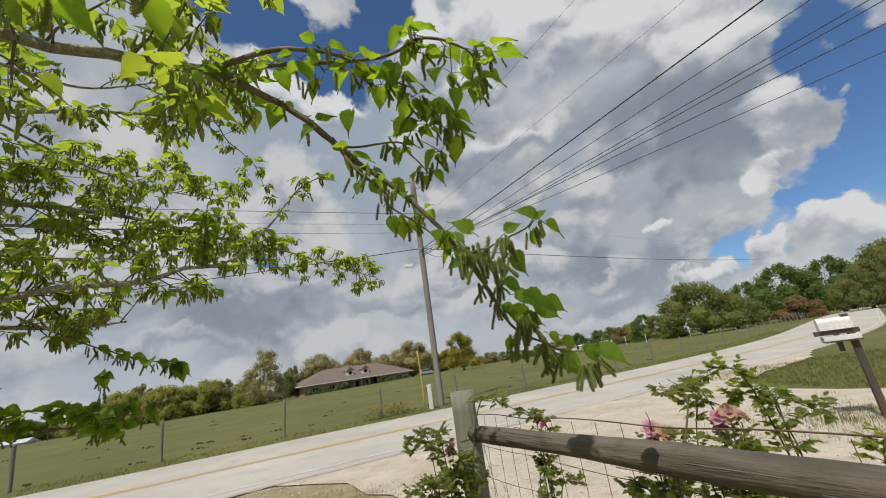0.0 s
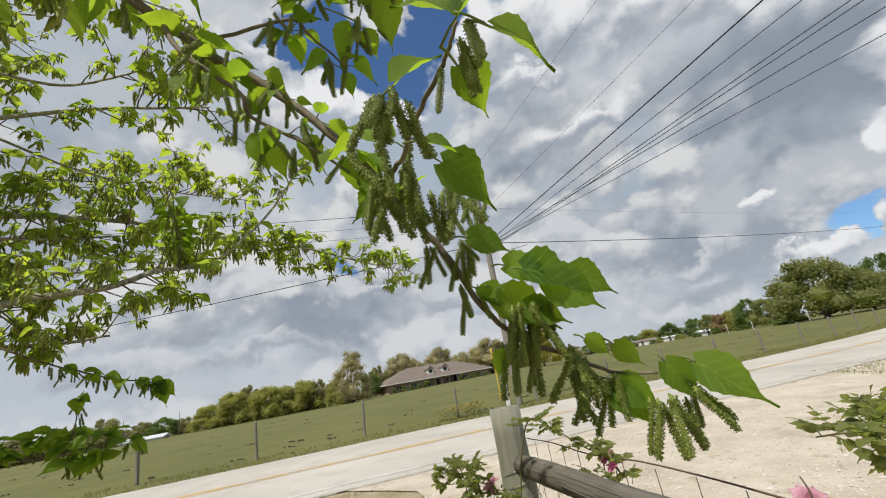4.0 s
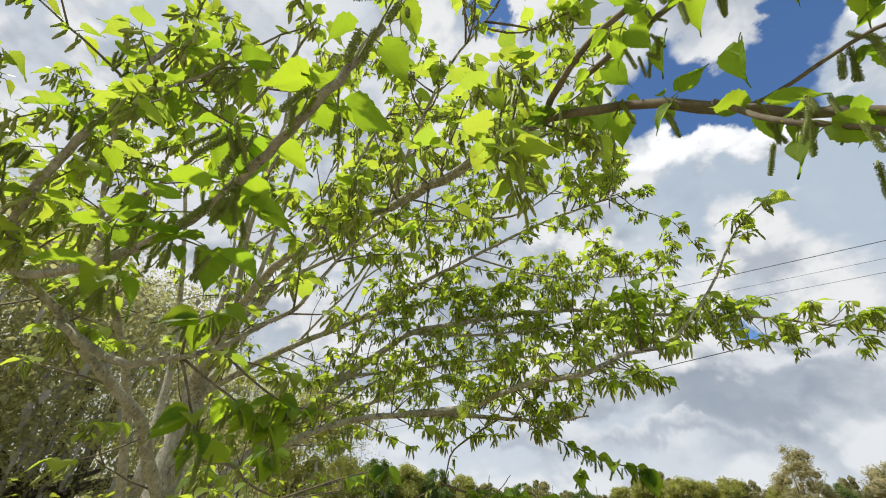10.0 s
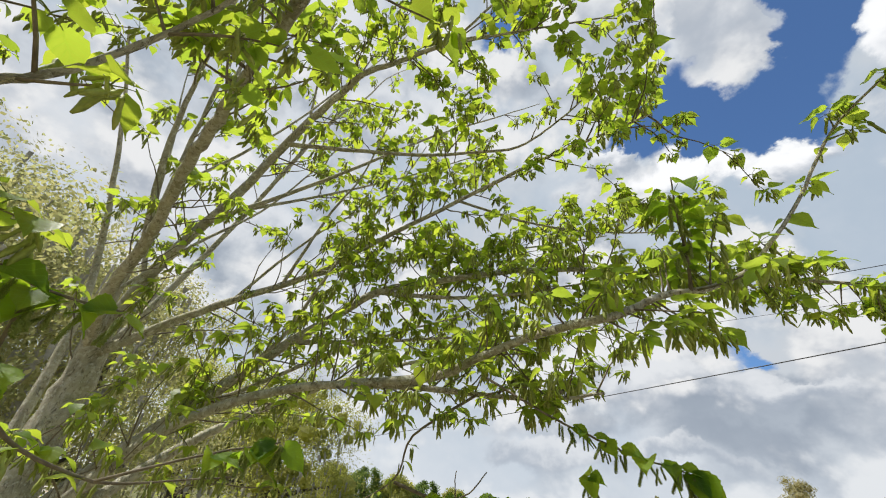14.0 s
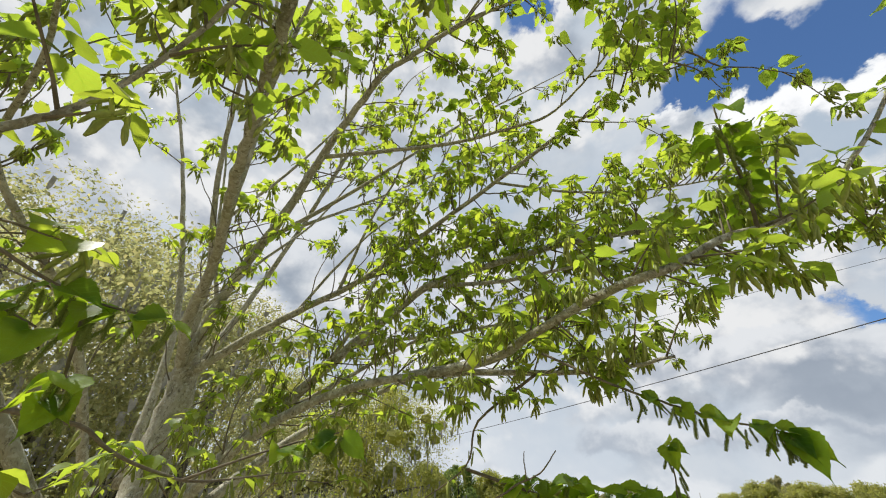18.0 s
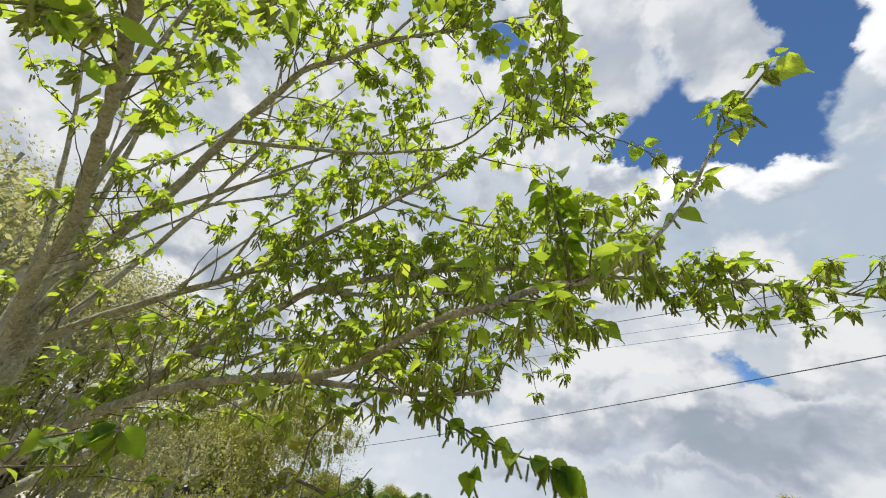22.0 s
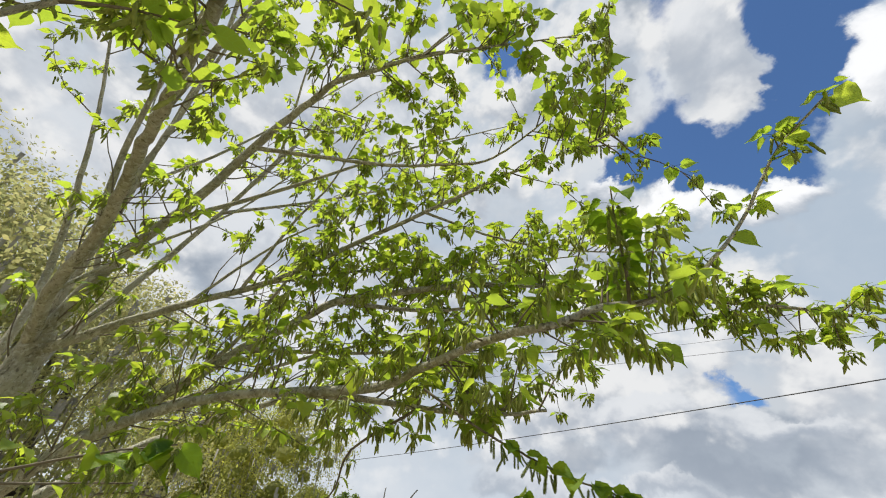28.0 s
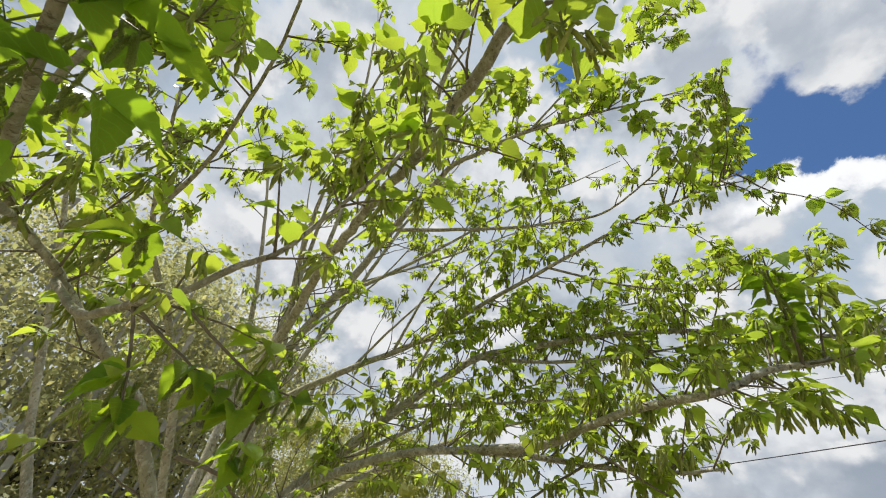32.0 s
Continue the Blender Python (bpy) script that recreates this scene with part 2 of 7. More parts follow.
def bumped(nt, bsdf, height, strength=0.4, distance=0.01):
    b = nt.nodes.new("ShaderNodeBump")
    b.inputs["Strength"].default_value, b.inputs["Distance"].default_value = strength, distance
    nt.links.new(height, b.inputs["Height"])
    nt.links.new(b.outputs[0], bsdf.inputs["Normal"])


def surface(name, stops, scale, rough=0.8, fine=40.0, bump=0.3, depth=0.01, stretch=None, metal=0.0, patch=None, coords="Object"):
    """Colour stops over a coarse noise, fine grain over it, relief from the grain."""
    m, nt, bsdf, _ = material(name)
    a = noise_tex(nt, scale, 6, 0.6, coords, stretch)
    b = noise_tex(nt, fine, 5, 0.6, coords, stretch)
    col = colour_ramp(nt, a, *stops)
    col = mixed(nt, 0.55, col, colour_ramp(nt, b, (0.25, (0.55, 0.55, 0.55)), (0.75, (1.25, 1.25, 1.25))), "MULTIPLY")
    if patch:
        p_scale, p_col, lo, hi = patch
        p = noise_tex(nt, p_scale, 5, 0.6, coords)
        col = mixed(nt, colour_ramp(nt, p, (lo, (0, 0, 0)), (hi, (1, 1, 1))), col, p_col)
    nt.links.new(col, bsdf.inputs["Base Color"])
    bsdf.inputs["Roughness"].default_value, bsdf.inputs["Metallic"].default_value = rough, metal
    bumped(nt, bsdf, b, bump, depth)
    return m


def leaf_material(name, dark, light, through_col, near=False, gloss=0.42):
    """A thin leaf: lit from above it shines a little, lit from behind it glows yellow-green; veins from its own UV."""
    m, nt, bsdf, out = material(name)
    L = nt.links.new
    if near:
        rnd = nt.nodes.new("ShaderNodeObjectInfo").outputs["Random"]
    else:
        rnd = nt.nodes.new("ShaderNodeNewGeometry").outputs["Random Per Island"]
    col = colour_ramp(nt, rnd, (0.0, dark), (0.55, tuple((a + b) / 2 for a, b in zip(dark, light))), (1.0, light))
    uv = nt.nodes.new("ShaderNodeUVMap")
    uv.uv_map = "UVMap"
    sep = nt.nodes.new("ShaderNodeSeparateXYZ")
    L(uv.outputs[0], sep.inputs[0])

    def mth(op, a, b=0.0):
        n = nt.nodes.new("ShaderNodeMath")
        n.operation = op
        for k, v in enumerate((a, b)):
            if isinstance(v, (int, float)):
                n.inputs[k].default_value = v
            else:
                L(v, n.inputs[k])
        return n.outputs[0]

    side = mth("ABSOLUTE", mth("SUBTRACT", sep.outputs[1], 0.5))
    along = mth("FRACT", mth("MULTIPLY", mth("SUBTRACT", sep.outputs[0], mth("MULTIPLY", side, 0.55)), 7.0))
    vein = mth("MAXIMUM", mth("LESS_THAN", mth("ABSOLUTE", mth("SUBTRACT", along, 0.5)), 0.07), mth("LESS_THAN", side, 0.022))
    grain = noise_tex(nt, 220, 4, 0.6, "Object")
    col = mixed(nt, 0.5, col, colour_ramp(nt, grain, (0.3, (0.75, 0.75, 0.75)), (0.7, (1.2, 1.2, 1.2))), "MULTIPLY")
    col = mixed(nt, mth("MULTIPLY", vein, 0.6), col, tuple(min(1, 1.9 * c) for c in light))
    L(col, bsdf.inputs["Base Color"])
    bsdf.inputs["Roughness"].default_value = gloss
    bsdf.inputs["Specular IOR Level"].default_value = 0.28
    bumped(nt, bsdf, mth("SUBTRACT", mth("MULTIPLY", grain, 0.5), vein), 0.7, 0.0015)
    tr = nt.nodes.new("ShaderNodeBsdfTranslucent")
    thin = colour_ramp(nt, rnd, (0.0, (0.66, 0.72, 0.7)), (0.35, (1.0, 0.92, 0.9)), (0.7, (0.82, 0.9, 0.9)), (1.0, (1.2, 1.08, 1.0)))
    through_col = mixed(nt, 1.0, through_col, thin, "MULTIPLY")
    L(mixed(nt, 0.8, through_col, mixed(nt, mth("MULTIPLY", vein, 0.5), (1.1, 1.1, 1.1), (0.6, 0.75, 0.5)), "MULTIPLY"), tr.inputs[0])
    mx = nt.nodes.new("ShaderNodeMixShader")
    mx.inputs[0].default_value = 0.56
    L(bsdf.outputs[0], mx.inputs[1])
    L(tr.outputs[0], mx.inputs[2])
    L(mx.outputs[0], out.inputs[0])
    return m


def bark_material():
    """Pale grey-brown bark with short cracks, pores and whitish lichen spots."""
    m, nt, bsdf, _ = material("pale mulberry bark")
    base = noise_tex(nt, 13, 7, 0.68, "Object", (1, 1, 0.6))
    crack = noise_tex(nt, 52, 7, 0.72, "Object", (1, 1, 0.5), 1.4)
    spots = noise_tex(nt, 48, 5, 0.65)
    green = noise_tex(nt, 6, 4, 0.6)
    col = colour_ramp(nt, base, (0.3, (0.225, 0.205, 0.14)), (0.5, (0.40, 0.37, 0.27)), (0.72, (0.58, 0.55, 0.43)))
    col = mixed(nt, colour_ramp(nt, green, (0.5, (0, 0, 0)), (0.7, (0.55, 0.55, 0.55))), col, (0.36, 0.36, 0.20))
    col = mixed(nt, colour_ramp(nt, spots, (0.52, (0, 0, 0)), (0.60, (0.7, 0.7, 0.7))), col, (0.60, 0.59, 0.49))
    col = mixed(nt, colour_ramp(nt, crack, (0.37, (0.9, 0.9, 0.9)), (0.46, (0, 0, 0))), col, (0.14, 0.12, 0.08))
    nt.links.new(col, bsdf.inputs["Base Color"])
    bsdf.inputs["Roughness"].default_value = 0.92
    bumped(nt, bsdf, crack, 1.0, 0.012)
    return m


M = {}
M["field"] = surface("field grass", ((0.30, (0.085, 0.092, 0.018)), (0.52, (0.122, 0.124, 0.027)), (0.75, (0.160, 0.152, 0.044))), 0.16, 0.95, 9.0, 0.6, 0.05, None, 0, (0.9, (0.150, 0.128, 0.042), 0.56, 0.75))
M["yard"] = surface("dry yard grass", ((0.3, (0.20, 0.17, 0.085)), (0.5, (0.30, 0.25, 0.14)), (0.75, (0.42, 0.36, 0.235))), 1.6, 0.95, 30.0, 0.6, 0.03, None, 0, (0.7, (0.19, 0.185, 0.07), 0.52, 0.70))
M["lawn"] = surface("mown lawn", ((0.3, (0.10, 0.13, 0.03)), (0.55, (0.15, 0.18, 0.05)), (0.8, (0.20, 0.21, 0.08))), 0.5, 0.95, 14.0, 0.5, 0.03)
M["gravel"] = surface("crushed limestone", ((0.25, (0.40, 0.34, 0.255)), (0.5, (0.55, 0.48, 0.375)), (0.8, (0.68, 0.61, 0.50))), 1.1, 0.95, 55.0, 0.7, 0.02, None, 0, (3.0, (0.36, 0.28, 0.19), 0.58, 0.72))
M["pebble"] = surface("limestone pebble", ((0.3, (0.45, 0.40, 0.33)), (0.7, (0.72, 0.68, 0.6))), 9, 0.9, 90, 0.4, 0.004)
M["asphalt"] = surface("sun-bleached asphalt", ((0.3, (0.41, 0.378, 0.325)), (0.55, (0.505, 0.470, 0.410)), (0.8, (0.59, 0.553, 0.49))), 0.35, 0.9, 60, 0.35, 0.006, None, 0, (1.5, (0.35, 0.32, 0.275), 0.58, 0.78))
M["yellow"] = surface("worn yellow road paint", ((0.40, (0.50, 0.45, 0.37)), (0.52, (0.57, 0.41, 0.20)), (0.75, (0.63, 0.40, 0.13))), 1.1, 0.8, 50, 0.3, 0.004)
M["white_line"] = surface("worn white road paint", ((0.38, (0.47, 0.44, 0.385)), (0.55, (0.58, 0.56, 0.52)), (0.8, (0.68, 0.66, 0.62))), 1.8, 0.8, 50, 0.3, 0.004)
M["tar"] = surface("broken asphalt rim", ((0.3, (0.10, 0.095, 0.09)), (0.7, (0.22, 0.21, 0.19))), 3, 0.9, 40, 0.5, 0.01)
M["post_wood"] = surface("weathered grey post", ((0.25, (0.13, 0.125, 0.095)), (0.5, (0.235, 0.23, 0.175)), (0.8, (0.34, 0.335, 0.265))), 5, 0.85, 26, 0.8, 0.012, (1, 1, 0.06), 0, (7, (0.21, 0.235, 0.15), 0.52, 0.7))
M["end_grain"] = surface("weathered end grain", ((0.3, (0.17, 0.15, 0.11)), (0.7, (0.36, 0.32, 0.25))), 22, 0.9, 80, 0.5, 0.006)
M["rail_wood"] = surface("weathered grey rail", ((0.25, (0.060, 0.050, 0.037)), (0.45, (0.125, 0.108, 0.084)), (0.8, (0.20, 0.178, 0.142))), 9, 0.9, 38, 1.0, 0.014, (1, 1, 0.10), 0, (5, (0.085, 0.075, 0.052), 0.52, 0.66))
M["far_post"] = surface("weathered fence post", ((0.3, (0.14, 0.125, 0.10)), (0.7, (0.27, 0.25, 0.21))), 4, 0.9, 22, 0.5, 0.01, (1, 1, 0.15))
M["road_rim"] = surface("crumbling asphalt edge", ((0.3, (0.25, 0.23, 0.195)), (0.6, (0.42, 0.385, 0.325))), 2.5, 0.9, 40, 0.5, 0.01)
M["hedge_leaf"] = leaf_material("hedgerow foliage", (0.198, 0.204, 0.062), (0.372, 0.366, 0.120), (0.510, 0.525, 0.105), False, 0.7)
M["pole_wood"] = surface("old pole timber", ((0.3, (0.17, 0.155, 0.13)), (0.7, (0.30, 0.275, 0.24))), 2.5, 0.9, 14, 0.6, 0.015, (1, 1, 0.06))
M["rust"] = surface("rusty wire", ((0.3, (0.10, 0.065, 0.045)), (0.7, (0.23, 0.15, 0.10))), 25, 0.75, 120, 0.3, 0.002, None, 0.5)
M["galv"] = surface("galvanised wire", ((0.3, (0.30, 0.30, 0.30)), (0.7, (0.46, 0.46, 0.45))), 25, 0.5, 120, 0.2, 0.002, None, 0.8)
M["cable"] = surface("black cable", ((0.3, (0.012, 0.012, 0.013)), (0.7, (0.03, 0.03, 0.03))), 5, 0.6, 40, 0.1, 0.002)
M["steel"] = surface("grey pole hardware", ((0.3, (0.22, 0.22, 0.22)), (0.7, (0.36, 0.36, 0.35))), 8, 0.5, 60, 0.2, 0.003, None, 0.6)
M["insulator"] = surface("glazed insulator", ((0.3, (0.42, 0.40, 0.38)), (0.7, (0.58, 0.56, 0.54))), 8, 0.25, 60, 0.05, 0.002)
M["guard"] = surface("yellow plastic guard", ((0.3, (0.62, 0.42, 0.03)), (0.7, (0.75, 0.52, 0.05))), 3, 0.5, 40, 0.1, 0.003)
M["pedestal"] = surface("pale plastic pedestal", ((0.3, (0.60, 0.61, 0.58)), (0.7, (0.72, 0.72, 0.69))), 3, 0.55, 40, 0.1, 0.003)
M["bark"] = bark_material()
M["twig"] = surface("brown mulberry twig", ((0.3, (0.10, 0.078, 0.048)), (0.55, (0.18, 0.148, 0.095)), (0.85, (0.28, 0.245, 0.175))), 30, 0.8, 150, 0.5, 0.002)
M["petiole"] = surface("green leaf stalk", ((0.3, (0.12, 0.17, 0.03)), (0.7, (0.22, 0.27, 0.06))), 30, 0.6, 150, 0.1, 0.001)
M["leaf_near"] = leaf_material("mulberry leaf", (0.050, 0.112, 0.016), (0.150, 0.240, 0.032), (0.42, 0.60, 0.030), True, 0.46)
M["leaf_far"] = leaf_material("mulberry foliage", (0.056, 0.110, 0.020), (0.175, 0.255, 0.046), (0.55, 0.69, 0.058), False)
M["catkin"] = surface("green mulberry catkin", ((0.28, (0.06, 0.09, 0.010)), (0.5, (0.175, 0.23, 0.028)), (0.75, (0.50, 0.54, 0.12))), 60, 0.6, 260, 0.4, 0.001)
M["catkin_far"] = surface("distant green catkin", ((0.25, (0.135, 0.17, 0.02)), (0.5, (0.26, 0.30, 0.05)), (0.8, (0.45, 0.47, 0.13))), 9, 0.7, 120, 0.4, 0.002)
M["rose_leaf"] = leaf_material("rose leaf", (0.070, 0.090, 0.024), (0.22, 0.235, 0.075), (0.40, 0.46, 0.09), False, 0.42)
M["oak_leaf"] = leaf_material("oak foliage", (0.130, 0.142, 0.055), (0.250, 0.262, 0.100), (0.36, 0.40, 0.10), False, 0.7)
M["dark_leaf"] = leaf_material("dark evergreen foliage", (0.074, 0.115, 0.035), (0.176, 0.230, 0.068), (0.252, 0.360, 0.072), False, 0.7)
M["pale_leaf"] = leaf_material("bare spring crown", (0.23, 0.235, 0.105), (0.38, 0.38, 0.175), (0.53, 0.52, 0.22), False, 0.8)
M["tan_leaf"] = leaf_material("tan budding crown", (0.287, 0.259, 0.144), (0.437, 0.402, 0.230), (0.504, 0.462, 0.210), False, 0.8)
M["gold_leaf"] = leaf_material("yellow-green spring crown", (0.210, 0.194, 0.037), (0.378, 0.336, 0.074), (0.432, 0.420, 0.060), False, 0.7)
M["rust_leaf"] = leaf_material("reddish spring crown", (0.220, 0.160, 0.083), (0.352, 0.259, 0.138), (0.338, 0.247, 0.104), False, 0.8)
M["lime_leaf"] = leaf_material("bright shrub foliage", (0.10, 0.14, 0.016), (0.24, 0.27, 0.04), (0.40, 0.48, 0.04), False, 0.6)
M["grey_leaf"] = leaf_material("grey-green hedgerow crown", (0.188, 0.181, 0.085), (0.344, 0.325, 0.163), (0.420, 0.405, 0.150), False, 0.8)
M["clod"] = surface("dark soil clod", ((0.3, (0.018, 0.015, 0.011)), (0.7, (0.05, 0.042, 0.03))), 6, 1.0, 40, 0.6, 0.01)
M["moss"] = surface("grey hanging moss", ((0.3, (0.27, 0.255, 0.20)), (0.7, (0.44, 0.42, 0.35))), 3, 0.95, 12, 0.6, 0.03)
M["oak_bark"] = surface("dark oak bark", ((0.3, (0.07, 0.06, 0.048)), (0.7, (0.17, 0.15, 0.12))), 3, 0.95, 14, 0.8, 0.03, (1, 1, 0.3))
M["grass_blade"] = leaf_material("verge grass", (0.13, 0.135, 0.032), (0.25, 0.24, 0.075), (0.26, 0.28, 0.07), False, 0.7)
M["straw"] = leaf_material("dry grass", (0.30, 0.25, 0.13), (0.48, 0.41, 0.25), (0.30, 0.26, 0.12), False, 0.8)
M["brick"] = surface("pinkish brick wall", ((0.3, (0.36, 0.23, 0.18)), (0.5, (0.46, 0.31, 0.245)), (0.75, (0.55, 0.40, 0.32))), 2.2, 0.9, 9, 0.3, 0.01)
M["shingle"] = surface("weathered brown roof shingles", ((0.3, (0.15, 0.118, 0.095)), (0.7, (0.215, 0.174, 0.142))), 1.4, 0.9, 10, 0.4, 0.02)
M["trim"] = surface("white painted trim", ((0.3, (0.62, 0.61, 0.58)), (0.7, (0.74, 0.73, 0.70))), 3, 0.6, 30, 0.1, 0.003)
M["dark_glass"] = surface("dark window glass", ((0.3, (0.02, 0.022, 0.025)), (0.7, (0.045, 0.048, 0.05))), 1, 0.12, 10, 0.0, 0.001)
M["metal_roof"] = surface("white ribbed metal roof", ((0.3, (0.62, 0.64, 0.66)), (0.7, (0.78, 0.80, 0.82))), 0.8, 0.4, 12, 0.1, 0.004)
M["white_paint"] = surface("white mailbox paint", ((0.3, (0.66, 0.65, 0.62)), (0.7, (0.80, 0.79, 0.77))), 6, 0.45, 40, 0.1, 0.002, None, 0, (14, (0.35, 0.31, 0.26), 0.62, 0.74))
M["dark_wood"] = surface("dark stained post", ((0.3, (0.045, 0.035, 0.028)), (0.7, (0.10, 0.08, 0.06))), 6, 0.8, 30, 0.5, 0.006, (1, 1, 0.1))
M["silver"] = surface("silver car paint", ((0.3, (0.40, 0.41, 0.42)), (0.7, (0.50, 0.51, 0.52))), 1, 0.3, 30, 0.02, 0.001, None, 0.4)
M["tyre"] = surface("black rubber", ((0.3, (0.015, 0.015, 0.015)), (0.7, (0.03, 0.03, 0.03))), 5, 0.8, 40, 0.2, 0.003)
M["rim"] = surface("grey wheel rim", ((0.3, (0.35, 0.35, 0.36)), (0.7, (0.5, 0.5, 0.51))), 5, 0.35, 40, 0.05, 0.002, None, 0.7)
M["petal"] = leaf_material("pink rose petal", (0.80, 0.36, 0.52), (0.90, 0.68, 0.74), (0.88, 0.48, 0.58), False, 0.6)
M["petal_deep"] = leaf_material("deep pink rose petal", (0.68, 0.11, 0.34), (0.82, 0.32, 0.50), (0.76, 0.24, 0.42), False, 0.6)
M["petal_cream"] = leaf_material("fading cream rose petal", (0.66, 0.42, 0.30), (0.82, 0.68, 0.48), (0.75, 0.50, 0.30), False, 0.6)
M["petal_dry"] = leaf_material("wilted rose petal", (0.16, 0.03, 0.06), (0.28, 0.07, 0.11), (0.20, 0.04, 0.07), False, 0.8)
M["cane"] = surface("green-brown rose cane", ((0.3, (0.10, 0.085, 0.035)), (0.7, (0.17, 0.16, 0.06))), 20, 0.7, 120, 0.3, 0.002)
M["blue"] = surface("blue plastic", ((0.3, (0.03, 0.10, 0.36)), (0.7, (0.06, 0.16, 0.45))), 8, 0.4, 60, 0.05, 0.002)
M["flower"] = leaf_material("orange-yellow weed flower", (0.50, 0.28, 0.02), (0.62, 0.40, 0.05), (0.5, 0.3, 0.03), False, 0.7)


# ---------------------------------------------------------------- mesh helpers
def mesh_of(name, verts, faces, mats, uv=None, smooth=True, index=None):
    """A mesh from numpy vertices and faces (all of one size, or a list)."""
    me = bpy.data.meshes.new(name)
    me.from_pydata([tuple(v) for v in np.asarray(verts, float).tolist()], [], [tuple(f) for f in (faces.tolist() if isinstance(faces, np.ndarray) else faces)])
    for mt in (mats if isinstance(mats, (list, tuple)) else [mats]):
        me.materials.append(mt)
    if uv is not None:
        lay = me.uv_layers.new(name="UVMap")
        ids = np.empty(len(me.loops), np.int32)
        me.loops.foreach_get("vertex_index", ids)
        lay.data.foreach_set("uv", np.asarray(uv, np.float32)[ids].ravel())
    if index is not None:
        me.polygons.foreach_set("material_index", np.asarray(index, np.int32))
    me.polygons.foreach_set("use_smooth", np.full(len(me.polygons), smooth))
    me.update()
    return me


def put(name, me, parent=None, label="", m=None):
    ob = new(name, me)
    if parent is not None:
        ob.parent = parent
    if m is not None:
        ob.matrix_basis = m
    if label:
        ob["label"] = label
    return ob


def part(name, bm, mat, parent=None, label=""):
    me = bpy.data.meshes.new(name)
    bm.to_mesh(me)
    bm.free()
    me.materials.append(mat)
    return put(name, me, parent, label)


def thing(name, at=(0, 0, 0), label="", category="", group="", turn=0.0, kind=""):
    ob = new(name)
    ob.empty_display_size = 0.1
    ob.matrix_basis = pose(*at, 0, 0, turn)
    return tagged(ob, label, category, group, kind)


def box_bm(x0, y0, z0, x1, y1, z1, bevel=0.0):
    bm = bmesh.new()
    bmesh.ops.create_cube(bm, size=1, matrix=Matrix.LocRotScale(((x0 + x1) / 2, (y0 + y1) / 2, (z0 + z1) / 2), None, (x1 - x0, y1 - y0, z1 - z0)))
    if bevel:
        bmesh.ops.bevel(bm, geom=bm.edges[:], offset=bevel, segments=2, affect="EDGES", profile=0.5)
    return bm


def spline(pts, per=6):
    """A smooth line through the points."""
    p = np.asarray(pts, float)
    if len(p) < 3:
        return np.array([p[0] + (p[-1] - p[0]) * k for k in np.linspace(0, 1, per + 1)])
    q = np.vstack([2 * p[0] - p[1], p, 2 * p[-1] - p[-2]])
    out = []
    for i in range(1, len(q) - 2):
        for t in np.linspace(0, 1, per, endpoint=False):
            a, b, c, d = q[i - 1], q[i], q[i + 1], q[i + 2]
            out.append(0.5 * ((2 * b) + (c - a) * t + (2 * a - 5 * b + 4 * c - d) * t * t + (3 * b - a - 3 * c + d) * t ** 3))
    out.append(p[-1])
    return np.array(out)


def tube_arrays(line, radii, sides=8, rough=0.0, rng=None, caps=True):
    line = np.asarray(line, float)
    n = len(line)
    tan = np.gradient(line, axis=0)
    tan /= np.linalg.norm(tan, axis=1, keepdims=True) + 1e-9
    ref = np.array([0.0, 0, 1]) if abs(tan[0][2]) < 0.9 else np.array([1.0, 0, 0])
    verts = []
    u = np.cross(tan[0], ref)
    for k in range(n):
        u = u - tan[k] * np.dot(u, tan[k])
        u /= np.linalg.norm(u) + 1e-9
        v = np.cross(tan[k], u)
        for s in range(sides):
            a = 2 * math.pi * s / sides
            r = radii[k] * (1 + (rough * (rng.random() - 0.5) if rough else 0))
            verts.append(line[k] + r * (math.cos(a) * u + math.sin(a) * v))
    faces = [(k * sides + s, k * sides + (s + 1) % sides, (k + 1) * sides + (s + 1) % sides, (k + 1) * sides + s) for k in range(n - 1) for s in range(sides)]
    if caps:
        faces += [tuple(range(sides))[::-1], tuple((n - 1) * sides + s for s in range(sides))]
    return np.array(verts), faces


def tube(name, pts, r0, r1, mat, parent=None, sides=8, per=6, rough=0.0, label="", seed=0, power=1.0):
    line = spline(pts, per)
    k = np.linspace(0, 1, len(line)) ** power
    v, f = tube_arrays(line, r0 + (r1 - r0) * k, sides, rough, np.random.default_rng(seed))
    return put(name, mesh_of(name, v, f, mat), parent, label)


class Pile:
    """Many small pieces gathered into one mesh."""

    def __init__(self):
        self.v, self.f, self.uv, self.n, self.mi = [], [], [], 0, []

    def add(self, v, f, uv=None, mi=0):
        v = np.asarray(v, float)
        self.v.append(v)
        self.uv.append(uv if uv is not None else np.zeros((len(v), 2)))
        n = self.n
        self.f.extend([tuple(i + n for i in q) for q in f])
        self.mi.extend([mi] * len(f))
        self.n += len(v)

    def mesh(self, name, mats, smooth=True):
        return mesh_of(name, np.vstack(self.v), self.f, mats, np.vstack(self.uv), smooth, self.mi)


def placed(v, m):
    a = np.array(m)
    return v @ a[:3, :3].T + a[:3, 3]


def frame_of(origin, ahead, up, size=1.0):
    """A pose with local x along ahead and local z as near to up as it goes."""
    x = Vector(ahead).normalized()
    y = Vector(up).cross(x)
    if y.length < 1e-4:
        y = Vector((0.3, 1, 0)).cross(x)
    y.normalize()
    z = x.cross(y)
    return Matrix.Translation(origin) @ Matrix((x, y, z)).transposed().to_4x4() @ Matrix.Scale(size, 4)


